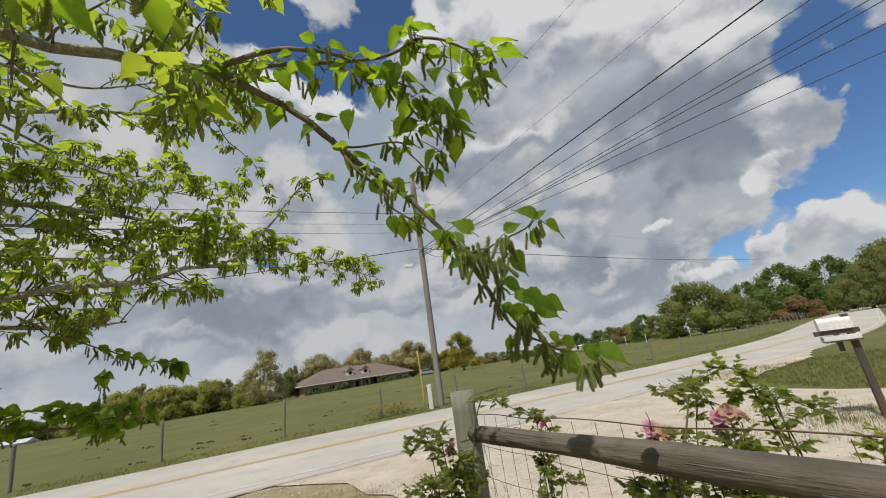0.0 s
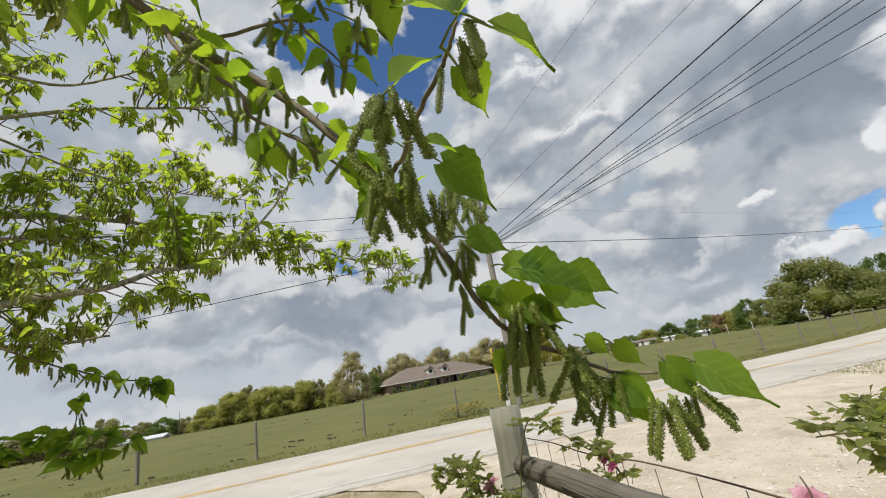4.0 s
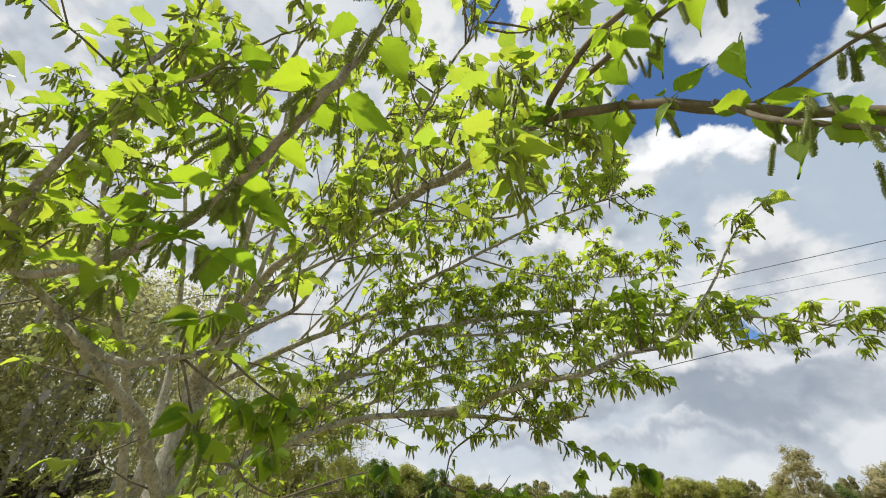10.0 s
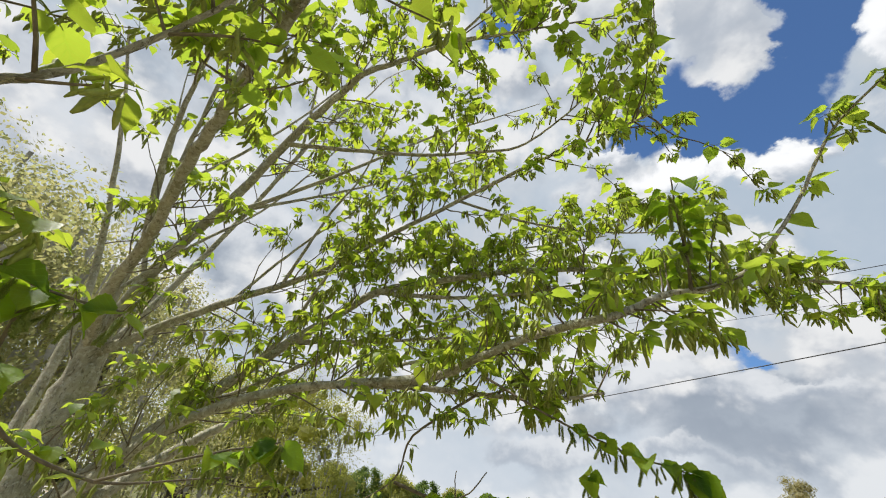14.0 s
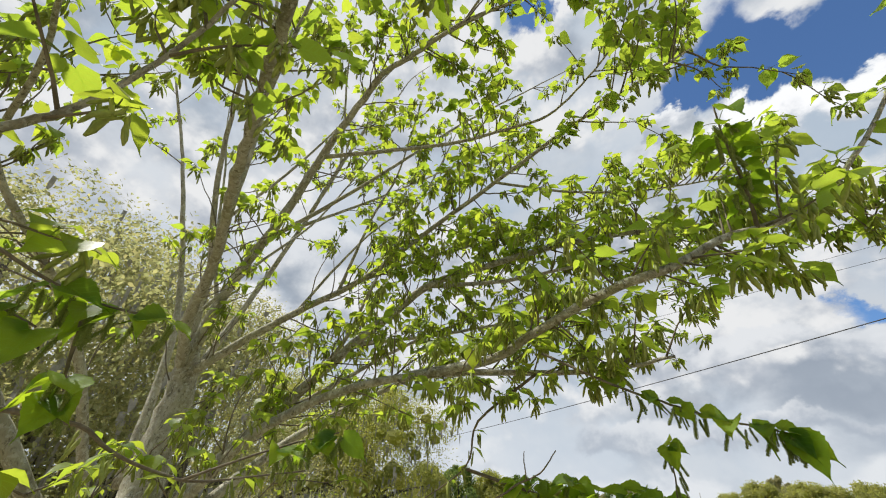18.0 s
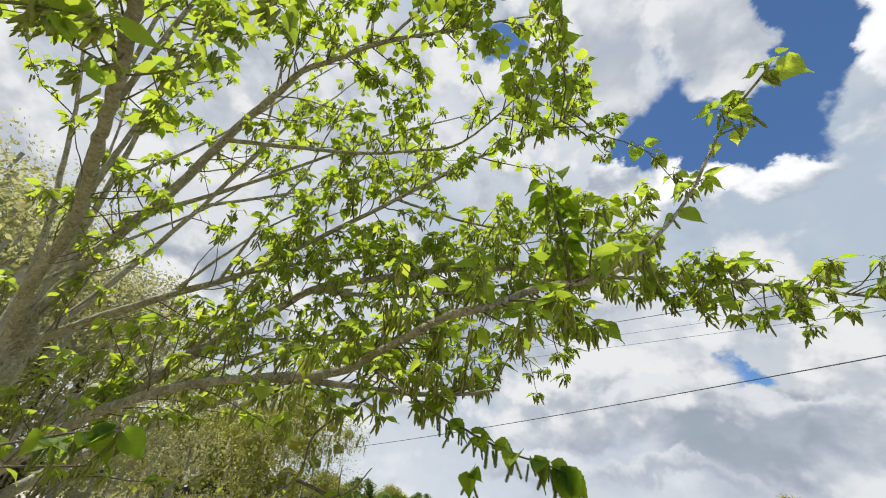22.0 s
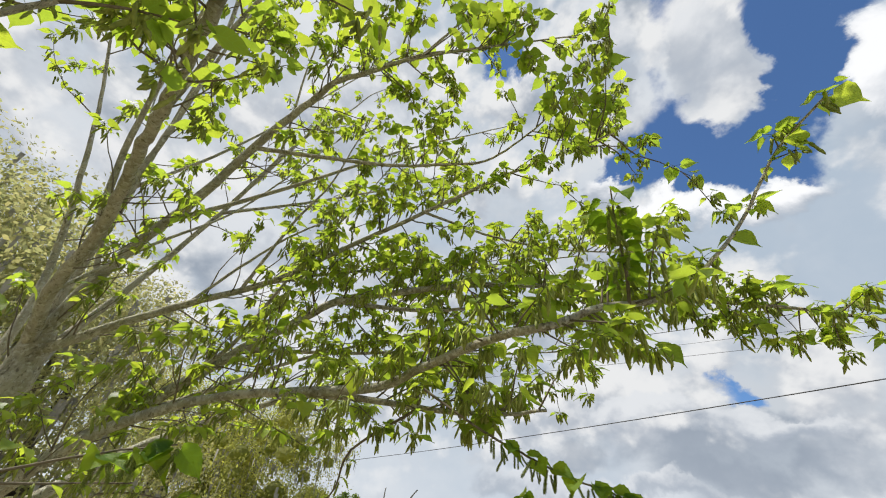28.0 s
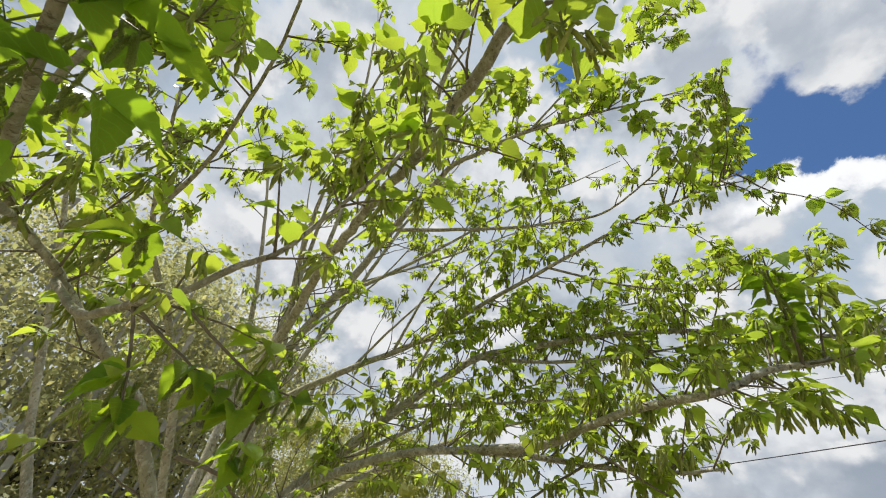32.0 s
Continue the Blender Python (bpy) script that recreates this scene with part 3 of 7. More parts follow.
# ---------------------------------------------------------------- ground and road
def smooth01(v):
    v = min(1.0, max(0.0, v))
    return v * v * (3 - 2 * v)


def height(x, y):
    """The field tips very gently: lower to the west, higher to the east, far off only."""
    return FIELD_TIP * math.tanh((x + 22) / 25) * smooth01((math.hypot(x, y) - 22) / 70)


FIELD_TIP = 0.5


def build_ground():
    rings = [0, 3, 7, 12, 18, 25, 33, 42, 53, 66, 82, 100, 125, 160, 220, 320, 600, 1400, 3500]
    n = 96
    v = [(0, 0, 0)]
    for r in rings[1:]:
        v += [(r * math.cos(2 * math.pi * k / n), r * math.sin(2 * math.pi * k / n), height(r * math.cos(2 * math.pi * k / n), r * math.sin(2 * math.pi * k / n))) for k in range(n)]
    f = [(0, 1 + k, 1 + (k + 1) % n) for k in range(n)]
    for j in range(len(rings) - 2):
        a, b = 1 + j * n, 1 + (j + 1) * n
        f += [(a + k, b + k, b + (k + 1) % n, a + (k + 1) % n) for k in range(n)]
    tagged(put("ground", mesh_of("ground", v, f, M["field"])), "grazed olive-green pasture with darker tufts", "ground", kind="structure")


build_ground()

ROAD_AT, ROAD_ANGLE, ROAD_BEND = (0.43, 13.5), 26.0, 16.0


def road_line():
    """The road's middle, straight to the west and bending gently away to the east: s -> place and angle."""
    out = {}
    for sign in (-1, 1):
        x, y, s = *ROAD_AT, 0.0
        while abs(s) <= 170:
            a = radians(ROAD_ANGLE + ROAD_BEND * smooth01((s - 4) / 40))
            out[round(s)] = (x, y, a)
            for _ in range(4):
                x, y, s = x + sign * 0.25 * math.cos(a), y + sign * 0.25 * math.sin(a), s + sign * 0.25
    return out


ROAD = road_line()


def beside_road(s, off, lift=0.0):
    """A place s metres along the road and off metres beyond its middle."""
    i = max(-169, min(169, math.floor(s)))
    (x0, y0, a0), (x1, y1, a1) = ROAD[i], ROAD[min(170, i + 1)]
    k = s - i
    x, y, a = x0 + (x1 - x0) * k, y0 + (y1 - y0) * k, a0 + (a1 - a0) * k
    x, y = x - math.sin(a) * off, y + math.cos(a) * off
    return (x, y, height(x, y) + lift)


def strip(name, s0, s1, a, b, lift, mat, parent=None, label="", step=1.0, ragged=0.0, thick=0.0, seed=3):
    rng = random.Random(seed)
    v, f = [], []
    n = max(2, int((s1 - s0) / step) + 1)
    for k in range(n):
        s = s0 + (s1 - s0) * k / (n - 1)
        ja, jb = rng.uniform(-ragged, ragged), rng.uniform(-ragged, ragged)
        v += [beside_road(s, a + ja, lift), beside_road(s, b + jb, lift)]
        if thick:
            v += [beside_road(s, a + ja - 0.05, lift - thick), beside_road(s, b + jb + 0.05, lift - thick)]
    w = 4 if thick else 2
    for k in range(n - 1):
        i, j = k * w, (k + 1) * w
        f.append((i, j, j + 1, i + 1))
        if thick:
            f += [(i + 2, j + 2, j, i), (i + 1, j + 1, j + 3, i + 3)]
    return put(name, mesh_of(name, v, f, mat, smooth=False), parent, label)


road = tagged(strip("road", -160, 160, -3.25, 3.2, 0.05, M["asphalt"], ragged=0.03, thick=0.08), "sun-bleached two-lane asphalt road with worn lines", "road", kind="structure")
for off in (-0.17, 0.03):
    strip("centre_line", -150, 150, off, off + 0.14, 0.056, M["yellow"], road, "worn orange-yellow centre line", ragged=0.008)
strip("edge_line", -150, 150, -2.95, -2.83, 0.056, M["white_line"], road, "worn white edge line", ragged=0.008)
strip("edge_line", -150, 150, 2.80, 2.92, 0.056, M["white_line"], road, "worn white edge line", ragged=0.008)
strip("road_crack", 3, 10.5, -3.42, -3.27, 0.035, M["road_rim"], road, "dark broken asphalt rim", 0.25, 0.06)
strip("road_crack", -7, 1.5, -3.36, -3.24, 0.035, M["road_rim"], road, "dark broken asphalt rim", 0.3, 0.05, seed=8)


def patch_sheet(name, outline, lift, mat, label, category, seed):
    """A flat ground sheet with an uneven rim."""
    rng = random.Random(seed)
    pts = []
    for (x0, y0), (x1, y1) in zip(outline, outline[1:] + outline[:1]):
        n = max(1, int(math.hypot(x1 - x0, y1 - y0) / 0.45))
        for k in range(n):
            pts.append((x0 + (x1 - x0) * k / n + rng.uniform(-.12, .12), y0 + (y1 - y0) * k / n + rng.uniform(-.12, .12), lift))
    bm = bmesh.new()
    bm.faces.new([bm.verts.new(p) for p in pts])
    bmesh.ops.triangulate(bm, faces=bm.faces[:])
    return tagged(part(name, bm, mat), label, category, kind="structure")


near_rim = [beside_road(s, -3.2)[:2] for s in range(-6, 17, 2)]
patch_sheet("yard", [(-9, -9), (4, -9), (2.6, -2), (1.9, 0.9), (1.5, 2.6), (0.7, 5.2), (-1.0, 7.4), *[beside_road(s, -3.15)[:2] for s in (-2, -6, -10, -14, -18, -22)], (-14, -4)],
            0.012, M["yard"], "dry straw-coloured yard grass with bare patches", "yard", 4)
patch_sheet("driveway", [*near_rim, (13.5, 15.0), (9.5, 12.6), (8.0, 11.2), (7.6, 9.4), (8.4, 7.6), (11, 5.5), (15, 3.5), (14, -6), (3.2, -6), (1.5, -0.5), (0.55, 2.2), (0.1, 3.6), (-0.5, 5.4), (-1.9, 7.3)],
            0.03, M["gravel"], "pale crushed-limestone driveway", "driveway", 6)


# ---------------------------------------------------------------- leaf and catkin shapes
def leaf_arrays(stations=7, cols=3, teeth=0.0, seed=0, width=0.74, fold=0.25, droop=0.35):
    """A heart-shaped leaf with a drawn-out tip, along +x from its stalk, 1 long."""
    rng = random.Random(seed)
    v, uv, f = [], [], []
    sway, curl = rng.uniform(-.12, .12), rng.uniform(0.6, 1.3)
    us = [(k / (stations - 1)) for k in range(stations)]
    for k, u in enumerate(us):
        body = math.sin(math.pi * min(1, u / 0.86) ** 0.62) if u < 0.86 else 0.0
        w = width / 2 * max(body, 0.035 * (1 - u) / 0.14 if u > 0.80 else 0.0)
        if k == 0:
            w = width * 0.16
        w *= 1 + teeth * (1 if k % 2 else -1)
        for c in range(cols):
            s = 2 * c / (cols - 1) - 1
            back = -0.10 * abs(s) * (1 - u) ** 3
            z = fold * abs(s) * w - droop * curl * u * u * 0.5 + 0.03 * math.sin(9 * u + 4 * s + seed)
            v.append((u + back, s * w + sway * u * u, z))
            uv.append((u, 0.5 + s / 2))
    for k in range(stations - 1):
        for c in range(cols - 1):
            i = k * cols + c
            f.append((i, i + cols, i + cols + 1, i + 1))
    return np.array(v), f, np.array(uv)


def catkin_arrays(seed=0, rich=True, length=1.0, r=0.085):
    """A hanging catkin along -z, 1 long, studded all round with small flowers."""
    rng = random.Random(seed)
    bend, turn = rng.uniform(0.05, 0.45), rng.uniform(0, 6.28)

    def axis(u):
        b = bend * math.sin(u * 1.9) * u
        return np.array([b * math.cos(turn), b * math.sin(turn), -u * length])

    p = Pile()
    if rich:
        line = [axis(u) for u in np.linspace(0, 1, 8)]
        v, f = tube_arrays(line, [0.02] + [r * 0.55] * 6 + [r * 0.25], 6)
        p.add(v, f)
        n = 210
        for k in range(n):
            u = 0.06 + 0.94 * k / n
            a = k * 2.39996
            c = axis(u)
            out = np.array([math.cos(a), math.sin(a), rng.uniform(-0.5, 0.1)])
            out /= np.linalg.norm(out)
            rr = r * (0.7 if u > 0.93 else 1.0) * rng.uniform(0.82, 1.06)
            s = r * rng.uniform(0.20, 0.30)
            o = c + out * (rr - s * 0.6)
            side = np.array([-math.sin(a), math.cos(a), 0.0])
            low = np.cross(out, side)
            tip = o + out * s * rng.uniform(1.3, 2.4) + low * s * rng.uniform(-.6, .6)
            q = np.array([o + side * s, o + low * s, o - side * s, o - low * s, tip])
            p.add(q, [(0, 1, 4), (1, 2, 4), (2, 3, 4), (3, 0, 4)])
    else:
        us = np.linspace(0, 1, 6)
        line = [axis(u) for u in us]
        v, f = tube_arrays(line, [0.03, r * 1.1, r * 0.85, r * 1.15, r * 0.95, r * 0.35], 4, 0.5, np.random.default_rng(seed))
        p.add(v, f)
    return np.vstack(p.v), p.f


FAR_LEAVES = [leaf_arrays(6, 3, 0.0, s, 0.78 + 0.05 * (s % 3), 0.12 + 0.08 * (s % 4), 0.15 + 0.12 * (s % 5)) for s in range(10)]
FAR_CATKINS = [catkin_arrays(s, False) for s in range(6)]
NEAR_LEAVES = [mesh_of("leaf", *leaf_arrays(17, 5, 0.05, s, 0.66 + 0.05 * (s % 3), 0.26 + 0.12 * (s % 4), 0.22 + 0.14 * (s % 4))[:2], M["leaf_near"],
                       leaf_arrays(17, 5, 0.05, s, 0.66 + 0.05 * (s % 3), 0.26 + 0.12 * (s % 4), 0.22 + 0.14 * (s % 4))[2]) for s in range(8)]
NEAR_CATKINS = [mesh_of("catkin", *catkin_arrays(s, True, 1.0, 0.072 + 0.005 * (s % 3)), M["catkin"]) for s in range(6)]


# ---------------------------------------------------------------- the mulberry tree
class Mulberry:
    """Limbs, shoots, leaves and catkins of one tree. Leaves on the branch by the path are parts of their own."""

    def __init__(self):
        self.root = thing("mulberry_tree", (-3.3, 0.15, 0), "spreading mulberry tree with fresh green leaves and hanging catkins", "tree")
        self.base = Vector((-3.3, 0.15, 0))
        self.twigs, self.foliage, self.tassels, self.stalks = Pile(), Pile(), Pile(), Pile()
        self.rng = random.Random(11)
        self.near_leaves = self.near_catkins = 0

    def local(self, p):
        return np.asarray(p, float) - np.array(self.base)

    def limb(self, name, pts, r0, r1, sides=10, seed=1, power=0.8, mat="bark"):
        line = spline([self.local(p) for p in pts], 5)
        rg = np.random.default_rng(seed)
        line[1:-1] += rg.normal(0, min(0.006, 0.22 * r1 + 0.0003), (len(line) - 2, 3))
        k = np.linspace(0, 1, len(line)) ** power
        if name == "limb" and r0 > 0.02:
            r0 *= 0.84
        v, f = tube_arrays(line, r0 + (r1 - r0) * k, sides, 0.10, rg)
        put(name, mesh_of(name, v, f, M[mat]), self.root)
        return line + np.array(self.base)

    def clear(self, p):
        """True outside the stretches kept free of growth round the camera path."""
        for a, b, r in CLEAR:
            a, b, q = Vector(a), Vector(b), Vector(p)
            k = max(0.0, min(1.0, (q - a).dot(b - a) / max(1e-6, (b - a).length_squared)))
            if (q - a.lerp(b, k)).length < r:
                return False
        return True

    def leaf(self, at, ahead, up, size, near=False):
        rng = self.rng
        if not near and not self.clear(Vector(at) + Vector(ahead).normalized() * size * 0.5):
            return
        m = frame_of(Vector(at) - self.base, ahead, up, size)
        if near:
            put("leaf", NEAR_LEAVES[rng.randrange(len(NEAR_LEAVES))], self.root, m=m)
            self.near_leaves += 1
        else:
            v, f, uv = FAR_LEAVES[rng.randrange(len(FAR_LEAVES))]
            self.foliage.add(placed(v, m), f, uv)

    def catkin(self, at, size, near=False):
        rng = self.rng
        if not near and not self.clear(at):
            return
        m = Matrix.Translation(Vector(at) - self.base) @ pose(0, 0, 0, rng.gauss(0, 9), rng.gauss(0, 9), rng.uniform(0, 360)) @ Matrix.Scale(size, 4)
        if near:
            put("catkin", NEAR_CATKINS[rng.randrange(len(NEAR_CATKINS))], self.root, m=m)
            self.near_catkins += 1
        else:
            v, f = FAR_CATKINS[rng.randrange(len(FAR_CATKINS))]
            self.tassels.add(placed(v, m), f)

    def stalk(self, a, b, r=0.0011):
        mid = (np.asarray(a, float) + np.asarray(b, float)) / 2 + np.array([0, 0, 0.002])
        v, f = tube_arrays([self.local(a), self.local(mid), self.local(b)], [r * 1.2, r, r * 0.8], 4)
        self.stalks.add(v, f)

    def node(self, at, ahead, leaves=1, catkins=2, near=False, scale=1.0):
        """What grows from one bud: a whorl of stalked leaves like a small umbrella, and catkins hanging under it."""
        rng = self.rng
        at = Vector(at)
        turn0 = rng.uniform(0, 6.28)
        lean = Vector(ahead).normalized() * 0.35 + Vector((0, 0, 0.8))
        for k in range(leaves):
            a = turn0 + 2.39996 * k + rng.uniform(-.35, .35)
            out = (Vector((math.cos(a), math.sin(a), 0)) + lean * rng.uniform(0.0, 0.55)).normalized()
            foot = at + out * rng.uniform(0.012, 0.034) * scale
            self.stalk(at, foot, 0.0011)
            way = Vector((out.x, out.y, out.z * 0.3 - rng.choice((0.05, 0.25, 0.45, 0.7, 1.0))))
            up = Vector((rng.uniform(-.35, .35), rng.uniform(-.35, .35), 1)) + out * rng.uniform(0.2, 0.9)
            self.leaf(foot, way, up, (1.0 if near else 0.92) * scale * rng.choice((0.030, 0.038, 0.045, 0.052, 0.058, 0.066, 0.074, 0.086)), near)
        for _ in range(catkins):
            foot = at + Vector((rng.gauss(0, .013), rng.gauss(0, .013), rng.uniform(-.016, 0.004)))
            self.catkin(foot, scale * rng.uniform(0.032, 0.066), near)

    def shoot(self, start, ahead, length, r=0.004, bend=0.25, step=0.075, leaves=1, catkins=2, bare=0.0, tip=5, near=False, scale=1.0):
        """A shoot that wanders off from a limb: bare wood between the whorls, the fullest whorl at its tip."""
        rng = self.rng
        p, d = Vector(start), Vector(ahead).normalized()
        n = max(3, int(length / 0.05))
        pts, next_at = [p.copy()], rng.uniform(0.06, 0.14)
        for k in range(n):
            d = (d + Vector((rng.gauss(0, bend * .36), rng.gauss(0, bend * .36), rng.gauss(0.03, bend * .33)))).normalized()
            p = p + d * (length / n)
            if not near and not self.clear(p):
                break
            pts.append(p.copy())
            gone = length * (k + 1) / n
            if k / n >= bare and gone >= next_at and k < n - 1:
                next_at = gone + rng.uniform(0.075, 0.15)
                spur = p + Vector((rng.gauss(0, .4), rng.gauss(0, .4), rng.uniform(-.2, .9))).normalized() * rng.uniform(0.012, 0.035)
                self.stalk(p, spur, 0.0016)
                self.node(spur, d, leaves + rng.choice((0, 1, 1, 2)), catkins + rng.choice((1, 2, 3, 5)) if rng.random() < 0.85 else 0, near, scale)
        if len(pts) > 1:
            v, f = tube_arrays([self.local(q) for q in pts], np.linspace(r, 0.0014, len(pts)), 5)
            self.twigs.add(v, f)
            if bare < 0.7 or rng.random() < 0.6:
                self.node(pts[-1], d, tip + rng.choice((-1, 0, 1)), catkins + 4, near, scale)
        return pts

    def dress(self, line, s0, s1, count, length, lift=0.25, catkins=2, leaves=1, bare=0.15, sub=0):
        """Shoots along a stretch of a limb; sub adds branchlets that carry shoots of their own."""
        rng = self.rng
        n = len(line) - 1
        for _ in range(round(count * 0.98)):
            u = s0 + (s1 - s0) * rng.random()
            i = min(n - 1, int(u * n))
            at = line[i] + (line[i + 1] - line[i]) * (u * n - i)
            t = Vector(line[min(n, i + 1)] - line[i]).normalized()
            side = Vector((rng.gauss(0, 1), rng.gauss(0, 1), rng.gauss(0, 0.8)))
            side = (side - t * side.dot(t)).normalized()
            way = t * rng.uniform(0.2, 1.0) + side + Vector((0, 0, lift))
            ln = length * rng.uniform(0.5, 1.3)
            pts = self.shoot(at, way, ln, 0.003 + 0.004 * ln, 0.3, 0.075, leaves, catkins, bare)
            for _ in range(sub):
                if len(pts) > 3:
                    q = pts[rng.randrange(1, len(pts) - 1)]
                    self.shoot(q, Vector(way).normalized() + Vector((rng.gauss(0, .7), rng.gauss(0, .7), rng.gauss(.2, .5))), ln * 0.6, 0.0028, 0.3, 0.07, leaves, catkins, 0.1)

    def finish(self):
        tagged(put("twig_work", self.twigs.mesh("twig_work", M["twig"]), self.root), kind="stuff")
        tagged(put("stalk_work", self.stalks.mesh("stalk_work", M["petiole"]), self.root), kind="stuff")
        tagged(put("foliage", self.foliage.mesh("foliage", M["leaf_far"]), self.root, "fresh yellow-green leaves"), kind="stuff")
        tagged(put("catkin_mass", self.tassels.mesh("catkin_mass", M["catkin_far"]), self.root, "green hanging catkins"), kind="stuff")


# growth is left out round the camera path and one stretch ahead; reach in metres
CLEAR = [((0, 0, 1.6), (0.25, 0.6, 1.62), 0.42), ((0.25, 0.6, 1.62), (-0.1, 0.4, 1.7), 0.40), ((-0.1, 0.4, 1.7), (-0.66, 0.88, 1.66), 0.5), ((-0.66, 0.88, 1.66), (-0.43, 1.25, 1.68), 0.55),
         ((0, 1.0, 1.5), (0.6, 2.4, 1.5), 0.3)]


def build_mulberry():
    T = Mulberry()
    rng = T.rng
    trunk = T.limb("trunk", [(-3.25, 0.12, -0.05), (-3.2, 0.14, 0.6), (-3.22, 0.18, 1.18), (-3.27, 0.23, 1.42), (-3.33, 0.23, 1.75), (-3.34, 0.23, 2.09), (-3.31, 0.21, 2.3)], 0.155, 0.062, 16, 2)
    # the arching limb that reaches out over the path and down to the catkins
    arch = T.limb("limb", [(-3.31, 0.21, 2.2), (-3.04, 0.22, 2.40), (-2.75, 0.32, 2.60), (-2.45, 0.39, 2.69), (-2.14, 0.46, 2.72), (-1.83, 0.55, 2.69), (-1.5, 0.64, 2.66), (-1.16, 0.74, 2.58), (-0.8, 0.81, 2.50), (-0.485, 0.846, 2.42)], 0.040, 0.0125, 10, 3)
    spray = T.limb("limb", [(-0.485, 0.846, 2.42), (-0.30, 0.91, 2.31), (-0.15, 0.965, 2.165), (-0.06, 0.99, 2.085), (0.041, 1.005, 1.964), (0.112, 1.035, 1.851), (0.156, 1.059, 1.779), (0.185, 1.088, 1.71), (0.234, 1.121, 1.657), (0.304, 1.147, 1.62), (0.346, 1.152, 1.595), (0.397, 1.143, 1.587)], 0.0105, 0.0020, 10, 4, 0.6, "twig")
    up2 = T.limb("limb", [(-3.31, 0.21, 2.2), (-3.1, 0.34, 2.65), (-2.75, 0.59, 3.07), (-2.47, 0.74, 3.36), (-2.21, 0.9, 3.6), (-2.05, 0.98, 3.66), (-1.89, 1.12, 3.69), (-1.66, 1.32, 3.72), (-1.45, 1.6, 3.78)], 0.042, 0.008, 10, 5)
    side2 = T.limb("limb", [(-2.49, 0.74, 3.34), (-2.34, 1.05, 3.35), (-2.18, 1.45, 3.41), (-1.95, 1.68, 3.37), (-1.8, 1.86, 3.39), (-1.61, 1.95, 3.45), (-1.4, 2.0, 3.51)], 0.014, 0.004, 8, 6)
    mid3 = T.limb("limb", [(-3.30, 0.22, 2.15), (-3.22, 0.52, 2.41), (-3.07, 0.82, 2.61), (-2.88, 1.1, 2.76), (-2.57, 1.41, 2.99), (-2.16, 1.71, 3.17), (-1.73, 1.97, 3.3), (-1.41, 2.15, 3.34), (-1.25, 2.24, 3.36)], 0.034, 0.004, 10, 7)
    low4 = T.limb("limb", [(-3.30, 0.28, 1.40), (-3.14, 0.68, 1.87), (-3.06, 0.9, 2.11), (-2.93, 1.13, 2.37), (-2.78, 1.33, 2.55), (-2.62, 1.48, 2.68), (-2.4, 1.69, 2.72), (-2.10, 2.00, 2.77), (-1.85, 2.35, 2.80), (-1.55, 2.70, 2.75), (-1.19, 3.09, 2.71), (-0.81, 3.37, 2.58), (-0.5, 3.54, 2.48)], 0.045, 0.0035, 10, 8)
    fork4 = T.limb("limb", [(-2.62, 1.48, 2.68), (-2.36, 1.84, 2.66), (-2.07, 2.14, 2.68), (-1.75, 2.4, 2.72)], 0.016, 0.004, 8, 9)
    low5 = T.limb("limb", [(-3.26, 0.25, 1.25), (-2.94, 0.65, 1.77), (-2.74, 0.88, 1.94), (-2.5, 1.13, 2.04), (-2.26, 1.33, 2.06), (-2.09, 1.58, 2.07), (-1.9, 1.8, 2.05), (-1.71, 1.94, 2.04), (-1.58, 2.05, 2.06)], 0.036, 0.005, 10, 10)
    fore6 = T.limb("limb", [(-2.26, 1.33, 2.06), (-2.01, 1.59, 2.1), (-1.82, 1.67, 2.15), (-1.61, 1.72, 2.18), (-1.37, 1.72, 2.16), (-1.29, 1.81, 2.19), (-1.22, 1.92, 2.26), (-1.14, 2.03, 2.29), (-1.08, 2.13, 2.35), (-1.01, 2.21, 2.46), (-0.92, 2.30, 2.62), (-0.77, 2.32, 2.82), (-0.60, 2.28, 2.88)], 0.020, 0.0035, 10, 11)
    left_m = T.limb("limb", [(-3.2, 0.2, 1.0), (-2.6, 0.34, 1.35), (-2.14, 0.32, 1.57), (-2.01, 0.23, 1.74), (-1.89, 0.15, 1.88), (-1.78, 0.04, 1.97), (-1.69, -0.03, 2.03), (-1.60, -0.10, 2.10), (-1.48, -0.21, 2.17), (-1.3, -0.33, 2.25), (-1.1, -0.45, 2.35)], 0.034, 0.008, 10, 12)
    near_n = T.limb("limb", [(-1.60, -0.10, 2.08), (-1.42, 0.12, 1.96), (-1.29, 0.27, 1.97), (-1.25, 0.35, 2.0), (-1.2, 0.45, 2.08), (-1.19, 0.51, 2.13), (-1.19, 0.56, 2.24), (-1.16, 0.62, 2.36), (-1.08, 0.72, 2.52)], 0.012, 0.004, 8, 13)
    left_k = T.limb("limb", [(-3.22, 0.15, 1.3), (-2.83, -0.05, 2.04), (-2.62, -0.15, 2.29), (-2.4, -0.21, 2.42), (-2.2, -0.27, 2.53), (-2.06, -0.3, 2.65), (-1.89, -0.33, 2.85), (-1.7, -0.35, 3.1)], 0.030, 0.007, 10, 14)
    back_v = T.limb("limb", [(-3.40, 0.1, 1.6), (-3.62, 0.0, 2.4), (-3.64, -0.12, 2.91), (-3.5, -0.26, 3.42), (-3.4, -0.42, 3.9), (-3.2, -0.6, 4.4)], 0.036, 0.009, 10, 15)
